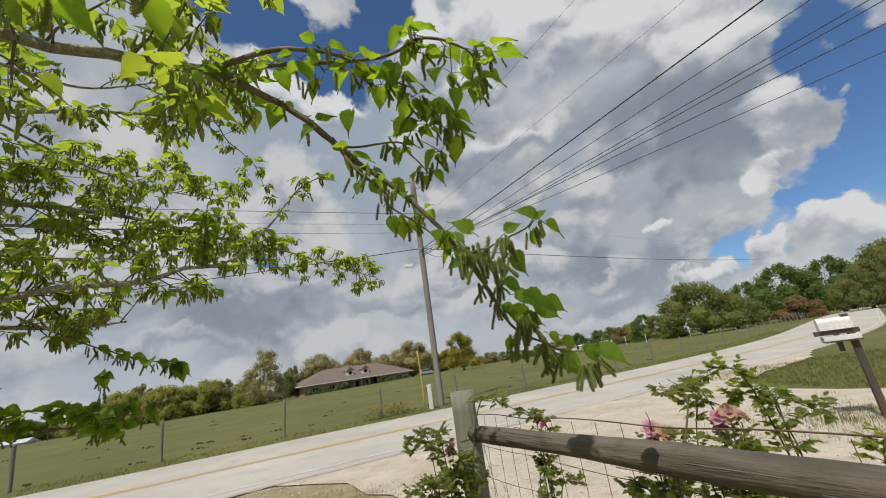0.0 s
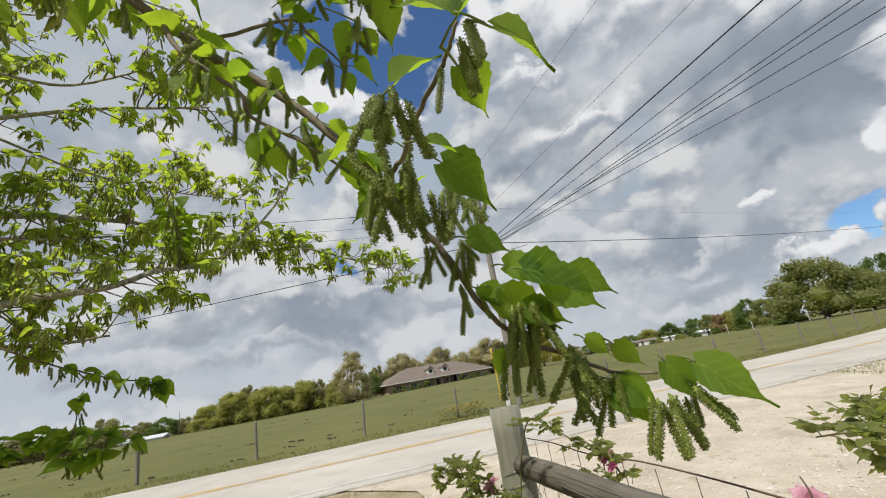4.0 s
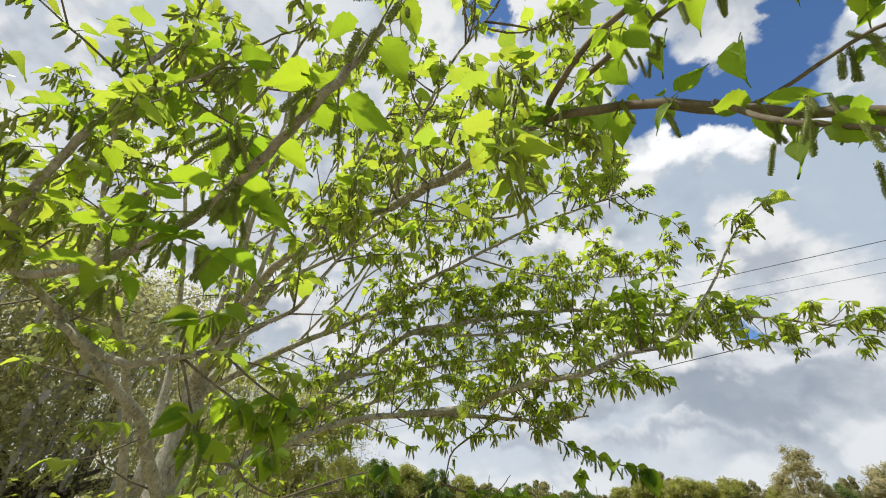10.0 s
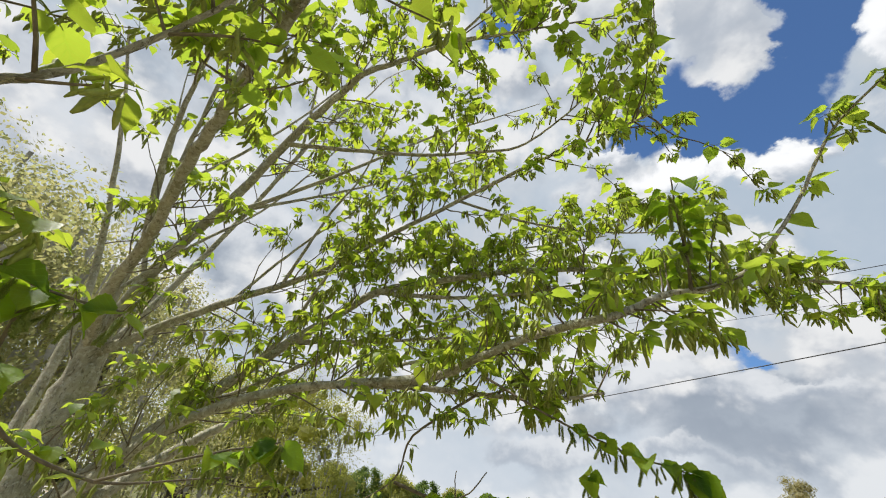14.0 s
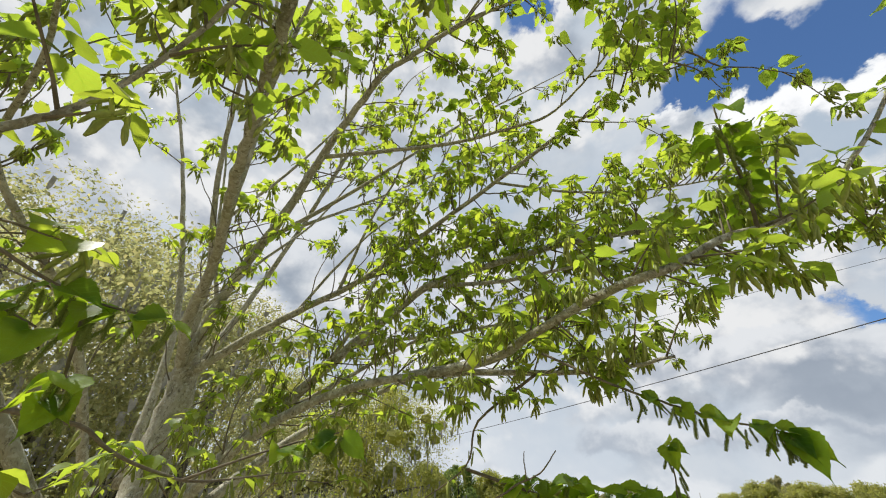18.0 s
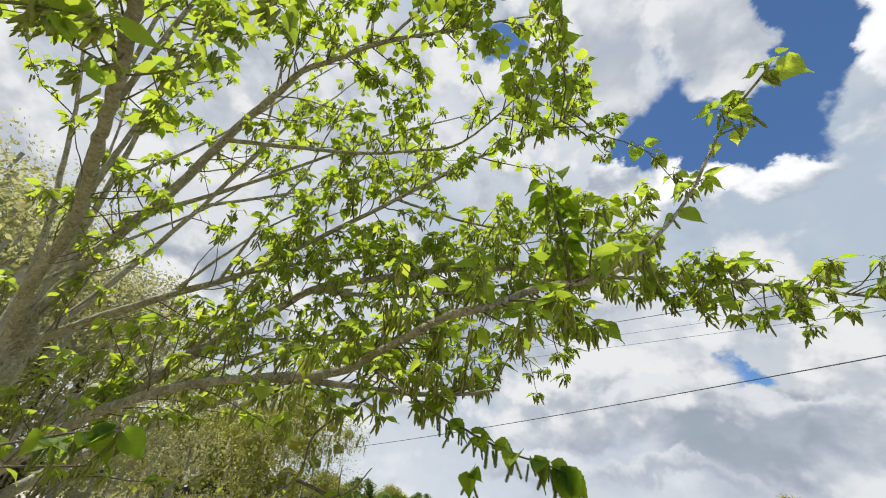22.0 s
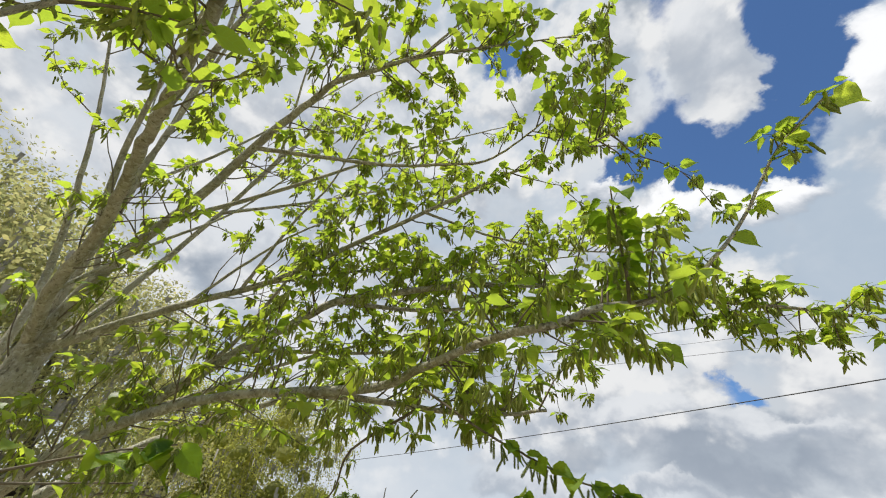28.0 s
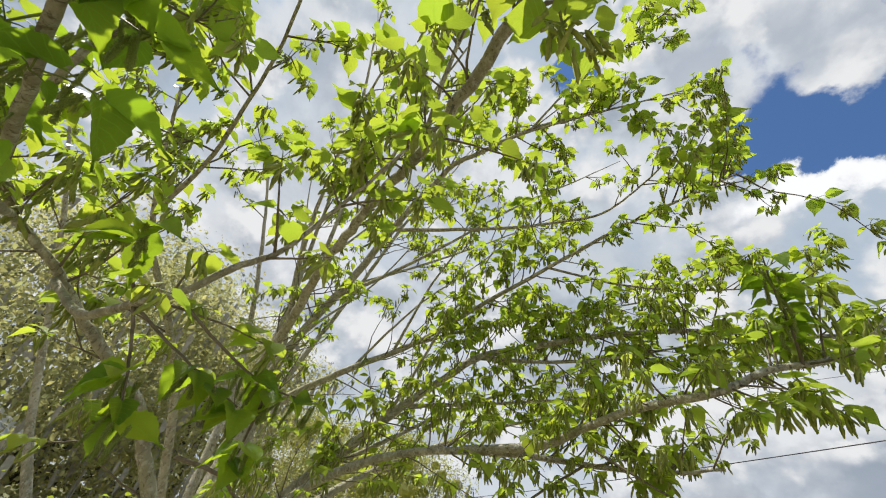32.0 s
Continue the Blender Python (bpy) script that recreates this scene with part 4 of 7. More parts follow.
    back_w = T.limb("limb", [(-3.34, 0.2, 2.0), (-3.45, 0.4, 2.7), (-3.40, 0.62, 3.4), (-3.3, 0.8, 4.0), (-3.1, 1.0, 4.6)], 0.032, 0.008, 10, 16)
    back_u = T.limb("limb", [(-3.33, 0.2, 2.2), (-3.15, 0.2, 2.9), (-3.0, 0.18, 3.5), (-2.7, 0.2, 4.1), (-2.4, 0.3, 4.5)], 0.030, 0.007, 10, 17)
    far_x = T.limb("limb", [(-3.2, 0.3, 1.3), (-3.5, 0.9, 1.9), (-3.6, 1.5, 2.3), (-3.5, 2.1, 2.6), (-3.3, 2.7, 2.8)], 0.04, 0.008, 10, 18)
    stub = T.limb("limb", [(-3.2, 0.2, 0.95), (-2.95, 0.45, 1.28), (-2.75, 0.62, 1.42), (-2.62, 0.72, 1.38), (-2.5, 0.86, 1.22)], 0.045, 0.03, 10, 19)
    left_s = T.limb("limb", [(-3.2, 0.1, 0.5), (-3.35, -0.4, 1.2), (-3.3, -0.9, 2.0), (-3.0, -1.2, 2.8), (-2.6, -1.4, 3.4)], 0.045, 0.010, 10, 20)
    over = T.limb("limb", [(-2.06, -0.3, 2.65), (-1.75, -0.08, 2.76), (-1.45, 0.08, 2.82), (-1.15, 0.22, 2.86), (-0.85, 0.32, 2.88)], 0.012, 0.004, 8, 21)
    rise_a = T.limb("limb", [(-1.83, 0.55, 2.69), (-1.62, 0.62, 2.95), (-1.42, 0.70, 3.22), (-1.22, 0.80, 3.45)], 0.012, 0.004, 8, 22)
    rise_b = T.limb("limb", [(-1.16, 0.74, 2.58), (-1.0, 0.74, 2.80), (-0.82, 0.78, 3.02), (-0.62, 0.85, 3.15)], 0.010, 0.003, 8, 23)
    high = T.limb("limb", [(-2.75, 0.32, 2.60), (-2.55, 0.25, 3.0), (-2.3, 0.25, 3.4), (-2.0, 0.3, 3.75), (-1.7, 0.4, 4.0)], 0.022, 0.006, 9, 24)
    mid_f = T.limb("limb", [(-2.88, 1.1, 2.76), (-2.75, 1.5, 2.95), (-2.6, 1.95, 3.12), (-2.4, 2.5, 3.3), (-2.1, 2.9, 3.4)], 0.014, 0.004, 8, 25)
    mid_g = T.limb("limb", [(-2.93, 1.13, 2.37), (-2.95, 1.6, 2.5), (-2.8, 2.1, 2.62), (-2.55, 2.6, 2.7), (-2.2, 3.0, 2.75)], 0.014, 0.004, 8, 26)
    mid_h = T.limb("limb", [(-3.40, 0.62, 3.4), (-3.3, 1.2, 3.8), (-3.1, 1.8, 4.2), (-2.8, 2.3, 4.5)], 0.014, 0.004, 8, 27)
    mid_i = T.limb("limb", [(-2.16, 1.71, 3.17), (-1.95, 2.1, 3.05), (-1.75, 2.5, 3.05), (-1.5, 2.9, 3.1)], 0.008, 0.003, 8, 28)
    side_j = T.limb("limb", [(-2.05, 0.98, 3.66), (-1.75, 1.25, 3.72), (-1.5, 1.45, 3.66), (-1.28, 1.66, 3.62), (-1.08, 1.85, 3.58)], 0.010, 0.003, 8, 29)
    side_k = T.limb("limb", [(-1.66, 1.32, 3.72), (-1.45, 1.42, 3.85), (-1.2, 1.55, 3.95), (-0.95, 1.7, 4.0)], 0.008, 0.003, 8, 30)
    near_a = T.limb("limb", [(-1.48, -0.21, 2.17), (-1.2, -0.05, 2.08), (-0.95, 0.14, 2.07), (-0.765, 0.255, 2.085), (-0.665, 0.31, 2.115), (-0.54, 0.36, 2.13), (-0.45, 0.41, 2.20), (-0.40, 0.45, 2.30)], 0.012, 0.006, 9, 70)
    near_b = T.limb("limb", [(-1.48, -0.21, 2.17), (-1.3, -0.2, 2.25), (-1.18, -0.14, 2.38), (-1.12, -0.10, 2.50), (-1.10, -0.08, 2.60), (-1.09, -0.06, 2.78), (-1.13, -0.03, 3.0)], 0.013, 0.007, 9, 71)
    near_c = T.limb("limb", [(-1.10, -0.08, 2.60), (-1.0, 0.02, 2.56), (-0.92, 0.10, 2.555), (-0.78, 0.20, 2.54)], 0.006, 0.003, 8, 72)
    # thin whips that fan up from the fork between the limbs
    for k in range(12):
        wr = random.Random(900 + k)
        a, e, ln = radians(-25 + 125 * ((k * 0.618) % 1)), radians(wr.uniform(32, 72)), wr.uniform(1.3, 2.6)
        src = (up2, mid3, arch, low4, back_w, back_u)[k % 6]
        at = Vector(src[4 + (k * 5) % 13])
        d = Vector((math.cos(a) * math.cos(e), math.sin(a) * math.cos(e), math.sin(e)))
        pts = [at]
        for s in range(5):
            d = (d + Vector((wr.gauss(0, .09), wr.gauss(0, .09), wr.gauss(.02, .08)))).normalized()
            pts.append(pts[-1] + d * ln / 5)
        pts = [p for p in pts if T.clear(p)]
        if len(pts) > 3:
            whip = T.limb("limb", [tuple(p) for p in pts], wr.uniform(.010, .018), 0.003, 7, 900 + k)
            T.dress(whip, 0.5, 1.0, 4, 0.16, 0.2, 2, 1, 0.3, 0)
    # a tangle of fine bare twigs round the fork
    for src, lo, hi, n in ((trunk, .5, 1.0, 8), (low5, .04, .5, 11), (low4, .05, .4, 11), (mid3, .05, .4, 10), (arch, .05, .35, 8), (up2, .05, .35, 8), (stub, .2, 1.0, 10), (left_k, .1, .5, 8), (left_m, .1, .5, 8)):
        T.dress(src, lo, hi, n, 0.42, 0.25, 1, 1, 0.72, 1)
    # leafy growth, limb by limb
    for line, lo, n in ((near_a, .25, 15), (near_b, .35, 9), (near_c, .35, 6)):
        for k in range(n):
            q = Vector(line[int((lo + (1 - lo) * (k + 0.5) / n) * (len(line) - 1))])
            side = q + Vector((rng.gauss(0, .05), rng.gauss(0, .05), rng.uniform(-.07, .06)))
            T.stalk(q, side, 0.0018)
            T.node(side, Vector((0.3, 0.3, 0.3)), rng.choice((2, 3, 4)), rng.choice((2, 3, 5)), True, 1.15)
    T.dress(near_b, 0.35, 1.0, 7, 0.32, 0.2, 3, 2, 0.15, 1)
    T.dress(near_c, 0.2, 1.0, 6, 0.24, 0.1, 3, 2, 0.1, 0)
    T.dress(left_k, 0.7, 1.0, 4, 0.36, 0.2, 3, 2, 0.15, 1)
    T.dress(left_m, 0.7, 1.0, 3, 0.34, 0.3, 3, 2, 0.15, 1)
    T.dress(side_j, 0.3, 1.0, 14, 0.20, 0.15, 3, 2, 0.1, 0)
    T.dress(side_k, 0.2, 1.0, 12, 0.24, 0.15, 3, 2, 0.1, 0)
    T.dress(mid_f, 0.15, 1.0, 26, 0.32, 0.15, 3, 2, 0.1, 1)
    T.dress(mid_g, 0.15, 1.0, 32, 0.30, 0.15, 3, 2, 0.1, 1)
    T.dress(mid_h, 0.15, 1.0, 24, 0.34, 0.15, 2, 2, 0.1, 1)
    T.dress(mid_i, 0.15, 1.0, 18, 0.26, 0.1, 3, 2, 0.1, 0)
    T.dress(over, 0.2, 1.0, 8, 0.34, 0.2, 3, 2, 0.1, 1)
    T.dress(rise_a, 0.3, 1.0, 7, 0.36, 0.2, 3, 2, 0.1, 1)
    T.dress(rise_b, 0.2, 1.0, 8, 0.34, 0.2, 3, 2, 0.1, 1)
    T.dress(high, 0.45, 1.0, 8, 0.42, 0.2, 2, 2, 0.1, 1)
    T.dress(arch, 0.45, 0.80, 8, 0.30, 0.1, 3, 2, 0.3, 1)
    T.dress(arch, 0.66, 1.0, 21, 0.24, 0.1, 4, 2, 0.1, 0)
    T.dress(up2, 0.42, 1.0, 22, 0.38, 0.3, 3, 2, 0.3, 1)
    T.dress(side2, 0.25, 1.0, 16, 0.28, 0.3, 3, 2, 0.2, 0)
    T.dress(mid3, 0.30, 1.0, 38, 0.38, 0.25, 3, 2, 0.15, 1)
    T.dress(low4, 0.35, 0.75, 34, 0.34, 0.2, 3, 2, 0.15, 1)
    T.dress(low4, 0.70, 1.0, 82, 0.15, 0.15, 3, 2, 0.0, 0)
    T.dress(fork4, 0.2, 1.0, 22, 0.30, 0.1, 3, 2, 0.1, 1)
    T.dress(low5, 0.5, 1.0, 26, 0.24, 0.15, 4, 2, 0.1, 0)
    T.dress(fore6, 0.05, 0.6, 30, 0.20, 0.1, 4, 2, 0.05, 0)
    T.dress(fore6, 0.6, 0.97, 8, 0.05, 0.2, 0, 1, 0.0, 0)
    for k in range(9):
        q = Vector(fore6[int((0.62 + 0.38 * k / 8) * (len(fore6) - 1))])
        T.node(q, Vector((0.5, 0.3, 0.8)), 5 if k == 8 else 2, 3 if k == 8 else 1, False, 1.35 if k == 8 else 1.0)
    T.dress(left_m, 0.5, 1.0, 13, 0.28, 0.1, 3, 2, 0.1, 1)
    T.dress(near_n, 0.2, 1.0, 10, 0.22, 0.2, 3, 2, 0.1, 0)
    T.dress(left_k, 0.55, 1.0, 8, 0.32, 0.2, 3, 2, 0.2, 1)
    T.dress(back_v, 0.35, 1.0, 6, 0.42, 0.35, 2, 2, 0.25, 1)
    T.dress(back_w, 0.35, 1.0, 15, 0.42, 0.35, 2, 2, 0.25, 1)
    T.dress(back_u, 0.35, 1.0, 10, 0.42, 0.3, 2, 2, 0.25, 1)
    T.dress(far_x, 0.3, 1.0, 26, 0.42, 0.2, 2, 2, 0.15, 1)
    T.dress(left_s, 0.55, 1.0, 4, 0.42, 0.25, 2, 2, 0.15, 1)
    T.dress(low5, 0.12, 0.5, 12, 0.30, 0.2, 1, 1, 0.35, 1)
    T.dress(low4, 0.08, 0.35, 10, 0.34, 0.2, 1, 1, 0.4, 1)
    T.dress(stub, 0.3, 1.0, 9, 0.28, 0.2, 2, 1, 0.2, 0)
    # drooping growth under the long limbs
    for pts, n in (([(-1.94, 1.75, 2.05), (-2.17, 1.61, 1.9), (-2.3, 1.61, 1.75), (-2.56, 1.5, 1.62)], 5),
                   ([(-1.17, 1.99, 2.27), (-1.13, 1.94, 2.36), (-1.09, 1.87, 2.45), (-1.047, 1.81, 2.545)], 9), ([(-1.64, 0.40, 1.75), (-1.74, 0.50, 1.74), (-1.81, 0.57, 1.69), (-1.89, 0.70, 1.65), (-1.95, 0.81, 1.66), (-2.0, 0.99, 1.69)], 4)):
        line = T.limb("limb", pts, 0.006, 0.002, 7, 31 + n, 1.0, "twig")
        for k in range(n):
            q = line[int((0.25 + 0.75 * k / n) * (len(line) - 1))]
            T.node(q, Vector(line[-1] - line[0]), 1 if n < 6 else 3, 2, n > 6, 1.0 if n < 6 else 1.1)
    # the drooping sprig below the long limb: broad overlapping leaves and a comb of catkins
    sprig = T.limb("limb", [(-1.74, 1.66, 2.06), (-1.64, 1.74, 1.985), (-1.57, 1.815, 1.93), (-1.50, 1.90, 1.885), (-1.43, 1.98, 1.845), (-1.37, 2.06, 1.825), (-1.335, 2.10, 1.80)], 0.0045, 0.002, 7, 51, 1.0, "twig")
    for k, u in enumerate((.34, .40, .45, .50, .56, .63, .70, .77, .83, .89, .94, .98, 1.0)):
        q = Vector(sprig[int(u * (len(sprig) - 1))])
        sgn = 1 if k % 2 else -1
        way = Vector((0.45 + rng.uniform(-.35, .35), 0.4 * sgn + rng.uniform(-.3, .3), -0.75 if u > .9 else rng.uniform(-.5, .15)))
        if k == 0:
            way = Vector((-.7, -.1, .05))
        T.leaf(q + Vector((0, 0, .004)), way, Vector((0.45 + rng.uniform(-.4, .4), -0.6 + rng.uniform(-.4, .4), 0.75)), rng.uniform(.07, .095) * (1.2 if u > .9 else 1), True)
        for _ in range(3):
            T.catkin(q + Vector((rng.gauss(0, .012), rng.gauss(0, .012), rng.uniform(-.016, 0))), rng.uniform(.035, .06), True)
    sprout = T.limb("limb", [(-1.70, 2.0, 1.56), (-1.64, 1.98, 1.64), (-1.627, 1.98, 1.70), (-1.616, 1.983, 1.80)], 0.0035, 0.0016, 7, 52, 1.0, "twig")
    for a, b in (((-1.616, 1.983, 1.805), (-1.69, 2.01, 1.80)), ((-1.614, 1.98, 1.80), (-1.555, 1.975, 1.785)), ((-1.616, 1.975, 1.795), (-1.566, 1.94, 1.735))):
        T.leaf(Vector(a), Vector(b) - Vector(a), Vector((.5, -.75, .5)), (Vector(b) - Vector(a)).length * 1.05, True)
    for z, a in ((1.785, 2.9), (1.775, 3.4), (1.77, .3), (1.74, .8), (1.72, .1), (1.70, 5.5)):
        T.catkin(Vector((-1.622 + .012 * math.cos(a), 1.98 + .012 * math.sin(a), z)), rng.uniform(.042, .055), True)
    low_shoot = T.limb("limb", [(-2.32, 1.62, 1.74), (-2.15, 1.86, 1.66), (-1.98, 1.98, 1.61), (-1.78, 2.02, 1.585), (-1.62, 2.03, 1.60), (-1.52, 2.03, 1.61)], 0.007, 0.002, 7, 53, 1.0, "twig")
    for k in range(26):
        q = Vector(low_shoot[int((0.15 + 0.85 * k / 25) * (len(low_shoot) - 1))])
        side = q + Vector((rng.gauss(0, .05), rng.gauss(0, .05), rng.uniform(-.07, .09)))
        T.stalk(q, side, 0.0016)
        for _ in range(5):
            a = rng.uniform(0, 6.28)
            way = Vector((math.cos(a), math.sin(a), rng.uniform(-.8, .4)))
            T.leaf(side + way * .015, way, Vector((0.45 + rng.uniform(-.5, .5), -0.5 + rng.uniform(-.5, .5), 0.8)), rng.uniform(.06, .10), True)
        for _ in range(2):
            T.catkin(side + Vector((rng.gauss(0, .015), rng.gauss(0, .015), -.01)), rng.uniform(.04, .06), True)
    dead = T.limb("limb", [(-2.05, 1.55, 1.60), (-1.95, 1.64, 1.68), (-1.88, 1.70, 1.72), (-1.835, 1.738, 1.785)], 0.004, 0.0018, 6, 54, 1.0, "twig")
    T.limb("limb", [(-1.91, 1.67, 1.70), (-1.915, 1.665, 1.75), (-1.90, 1.66, 1.78)], 0.0025, 0.0014, 6, 55, 1.0, "twig")
    # the branch by the path: twigs, then its leaves by clusters
    T.limb("limb", [(0.104, 0.99, 1.87), (0.125, 0.93, 1.862), (0.146, 0.898, 1.856), (0.172, 0.845, 1.854), (0.201, 0.8, 1.853), (0.217, 0.776, 1.855), (0.229, 0.763, 1.868)], 0.0035, 0.0014, 8, 41, 1.0, "twig")
    T.limb("limb", [(-0.21, 0.93, 2.23), (-0.158, 0.92, 2.13), (-0.086, 0.948, 2.056), (-0.08, 0.964, 2.025), (-0.02, 0.989, 1.981), (0.048, 0.995, 1.915)], 0.0045, 0.0018, 8, 42, 1.0, "twig")
    T.limb("limb", [(-0.485, 0.846, 2.42), (-0.36, 0.81, 2.42), (-0.25, 0.81, 2.42), (-0.13, 0.85, 2.41), (-0.06, 0.89, 2.38), (0.03, 0.92, 2.345)], 0.008, 0.002, 8, 43, 1.0, "twig")
    T.limb("limb", [(-0.30, 0.91, 2.31), (-0.2, 0.99, 2.24), (-0.043, 1.013, 2.247), (-0.009, 1.023, 2.209), (0.04, 1.05, 2.15)], 0.004, 0.0016, 8, 44, 1.0, "twig")

    crest = T.limb("limb", [(-0.36, 0.85, 2.42), (-0.061, 0.915, 2.463), (0.061, 0.9, 2.498), (0.147, 0.906, 2.478), (0.21, 0.926, 2.44), (0.201, 0.963, 2.389)], 0.006, 0.002, 8, 45, 1.0, "twig")
    for k in range(10):
        q = Vector(crest[int((0.25 + 0.75 * (k + 1) / 10) * (len(crest) - 1))])
        side = q + Vector((rng.gauss(0, .035), rng.gauss(0, .035), rng.uniform(-.05, .03)))
        T.stalk(q, side, 0.0016)
        T.node(side, Vector((0.4, 0.1, 0.2)), 3, 3, True, 1.1)

    def leaves(*pairs):
        for a, b in pairs:
            a, b = Vector(a), Vector(b)
            way = b - a
            T.leaf(a, way + Vector((0, 0, 0.15 * way.length)), Vector((rng.uniform(-.35, .35), -1.0, rng.uniform(0.25, 0.6))), way.length * 1.02, True)
            T.stalk(a - way.normalized() * 0.022 + Vector((0, 0, -0.006)), a, 0.0012)

    leaves(((0.227, 0.75, 1.864), (0.184, 0.742, 1.883)), ((0.231, 0.752, 1.862), (0.254, 0.742, 1.876)), ((0.252, 0.759, 1.849), (0.292, 0.776, 1.822)), ((0.223, 0.781, 1.845), (0.241, 0.808, 1.813)))
    leaves(((0.173, 0.788, 1.853), (0.211, 0.784, 1.869)), ((0.119, 0.955, 1.921), (0.062, 0.935, 1.948)), ((0.189, 0.869, 1.82), (0.234, 0.895, 1.774)), ((0.179, 0.85, 1.834), (0.212, 0.864, 1.824)))
    leaves(((0.19, 1.001, 1.785), (0.239, 1.017, 1.758)), ((0.081, 0.983, 1.855), (0.044, 0.992, 1.838)), ((0.25, 1.084, 1.751), (0.328, 1.09, 1.705)), ((0.312, 1.103, 1.737), (0.37, 1.106, 1.698)))
    leaves(((0.228, 1.083, 1.762), (0.292, 1.093, 1.733)), ((0.277, 1.084, 1.731), (0.341, 1.089, 1.673)), ((0.205, 1.092, 1.719), (0.284, 1.101, 1.659)), ((0.24, 1.093, 1.698), (0.298, 1.099, 1.665)))
    leaves(((0.319, 1.16, 1.647), (0.351, 1.166, 1.614)), ((0.354, 1.152, 1.632), (0.384, 1.155, 1.592)), ((0.407, 1.135, 1.599), (0.432, 1.132, 1.539)), ((0.439, 1.122, 1.593), (0.496, 1.1, 1.524)))
    leaves(((0.339, 1.153, 1.583), (0.39, 1.146, 1.532)), ((0.332, 1.154, 1.579), (0.374, 1.147, 1.513)), ((0.202, 1.122, 1.648), (0.18, 1.133, 1.612)), ((0.187, 1.09, 1.735), (0.225, 1.105, 1.7)))
    leaves(((-0.076, 0.974, 1.997), (-0.079, 0.981, 1.942)), ((-0.057, 0.993, 1.985), (-0.054, 1.001, 1.933)), ((-0.149, 0.913, 2.075), (-0.156, 0.907, 2.041)), ((-0.117, 0.929, 2.085), (-0.094, 0.953, 2.045)), ((-0.25, 0.879, 2.23), (-0.284, 0.876, 2.203)))
    leaves(((-0.018, 0.844, 2.372), (-0.042, 0.864, 2.307)), ((-0.016, 0.975, 2.296), (-0.048, 0.995, 2.242)), ((0.044, 0.954, 2.328), (0.057, 1.002, 2.272)), ((0.077, 0.974, 2.297), (0.146, 1.0, 2.313)), ((0.117, 0.983, 2.297), (0.148, 1.001, 2.236)), ((0.133, 0.927, 2.336), (0.148, 0.956, 2.271)))
    leaves(((0.123, 1.02, 2.243), (0.131, 1.048, 2.161)), ((-0.071, 1.023, 2.235), (-0.033, 1.082, 2.226)), ((-0.154, 0.947, 2.319), (-0.183, 0.954, 2.255)), ((-0.222, 0.887, 2.38), (-0.254, 0.897, 2.327)), ((-0.144, 0.858, 2.41), (-0.096, 0.863, 2.451)), ((0.142, 0.986, 2.298), (0.186, 0.988, 2.261)))
    # leafy twigs beside the fork, close to the path
    for k, (pts, n) in enumerate((([(-1.25, 0.35, 2.0), (-1.31, 0.46, 1.94), (-1.38, 0.58, 1.90), (-1.45, 0.68, 1.91)], 4), ([(-1.29, 0.27, 1.97), (-1.31, 0.40, 1.90), (-1.36, 0.54, 1.84)], 3), ([(-1.89, 0.70, 1.65), (-1.81, 0.88, 1.72), (-1.73, 1.05, 1.77)], 3),
                                  ([(-1.29, 0.27, 1.97), (-1.29, 0.33, 1.86), (-1.27, 0.38, 1.76)], 3), ([(-1.38, 0.58, 1.88), (-1.43, 0.57, 1.81), (-1.48, 0.56, 1.77)], 2), ([(-1.29, 0.27, 1.97), (-1.16, 0.28, 2.02), (-1.06, 0.33, 2.03)], 2))):
        line = T.limb("limb", pts, 0.004, 0.0018, 7, 60 + k, 1.0, "twig")
        for m in range(n):
            q = Vector(line[int((0.45 + 0.55 * (m + 1) / n) * (len(line) - 1))])
            for _ in range(3):
                a = rng.uniform(0, 6.28)
                way = Vector((math.cos(a), math.sin(a), rng.uniform(-1.1, -.1)))
                T.leaf(q + way * .012, way, Vector((0.6 + rng.uniform(-.5, .5), 0.1 + rng.uniform(-.5, .5), 0.7)), rng.uniform(.055, .10), True)
            for _ in range(4):
                T.catkin(q + Vector((rng.gauss(0, .014), rng.gauss(0, .014), -.008)), rng.uniform(.04, .065), True)

    for p, n in (((-0.25, 0.82, 2.40), 4), ((-0.13, 0.86, 2.39), 5), ((-0.06, 0.90, 2.36), 5), ((0.02, 0.93, 2.33), 5), ((0.05, 0.98, 2.27), 4), ((-0.04, 1.02, 2.23), 4), ((0.03, 1.05, 2.15), 4), ((-0.12, 0.95, 2.10), 2), ((-0.03, 0.98, 1.99), 3),
                 ((0.06, 0.98, 1.93), 1), ((0.12, 1.0, 1.86), 1), ((0.2, 1.05, 1.73), 1), ((-0.33, 0.84, 2.41), 4), ((-0.40, 0.86, 2.38), 3)):
        T.node(Vector(p), Vector((0.6, 0.1, -0.4)), n, 0, True, 0.9)

    for k in range(10):
        i = int((0.03 + 0.045 * k) * (len(spray) - 1))
        T.node(Vector(spray[i]), Vector((0.5, 0.1, -0.6)), 3, 3, True, 0.85)
    for p in ((-0.02, 0.93, 2.38), (0.06, 0.96, 2.32), (0.10, 0.99, 2.26), (0.0, 1.0, 2.27), (0.08, 1.02, 2.20), (-0.10, 0.9, 2.42), (-0.2, 0.84, 2.44)):
        T.node(Vector(p), Vector((0.4, 0.2, -0.3)), 3, 5, True, 0.95)
        T.stalk(p, Vector(p) + Vector((-0.05, -0.02, 0.03)), 0.0018)

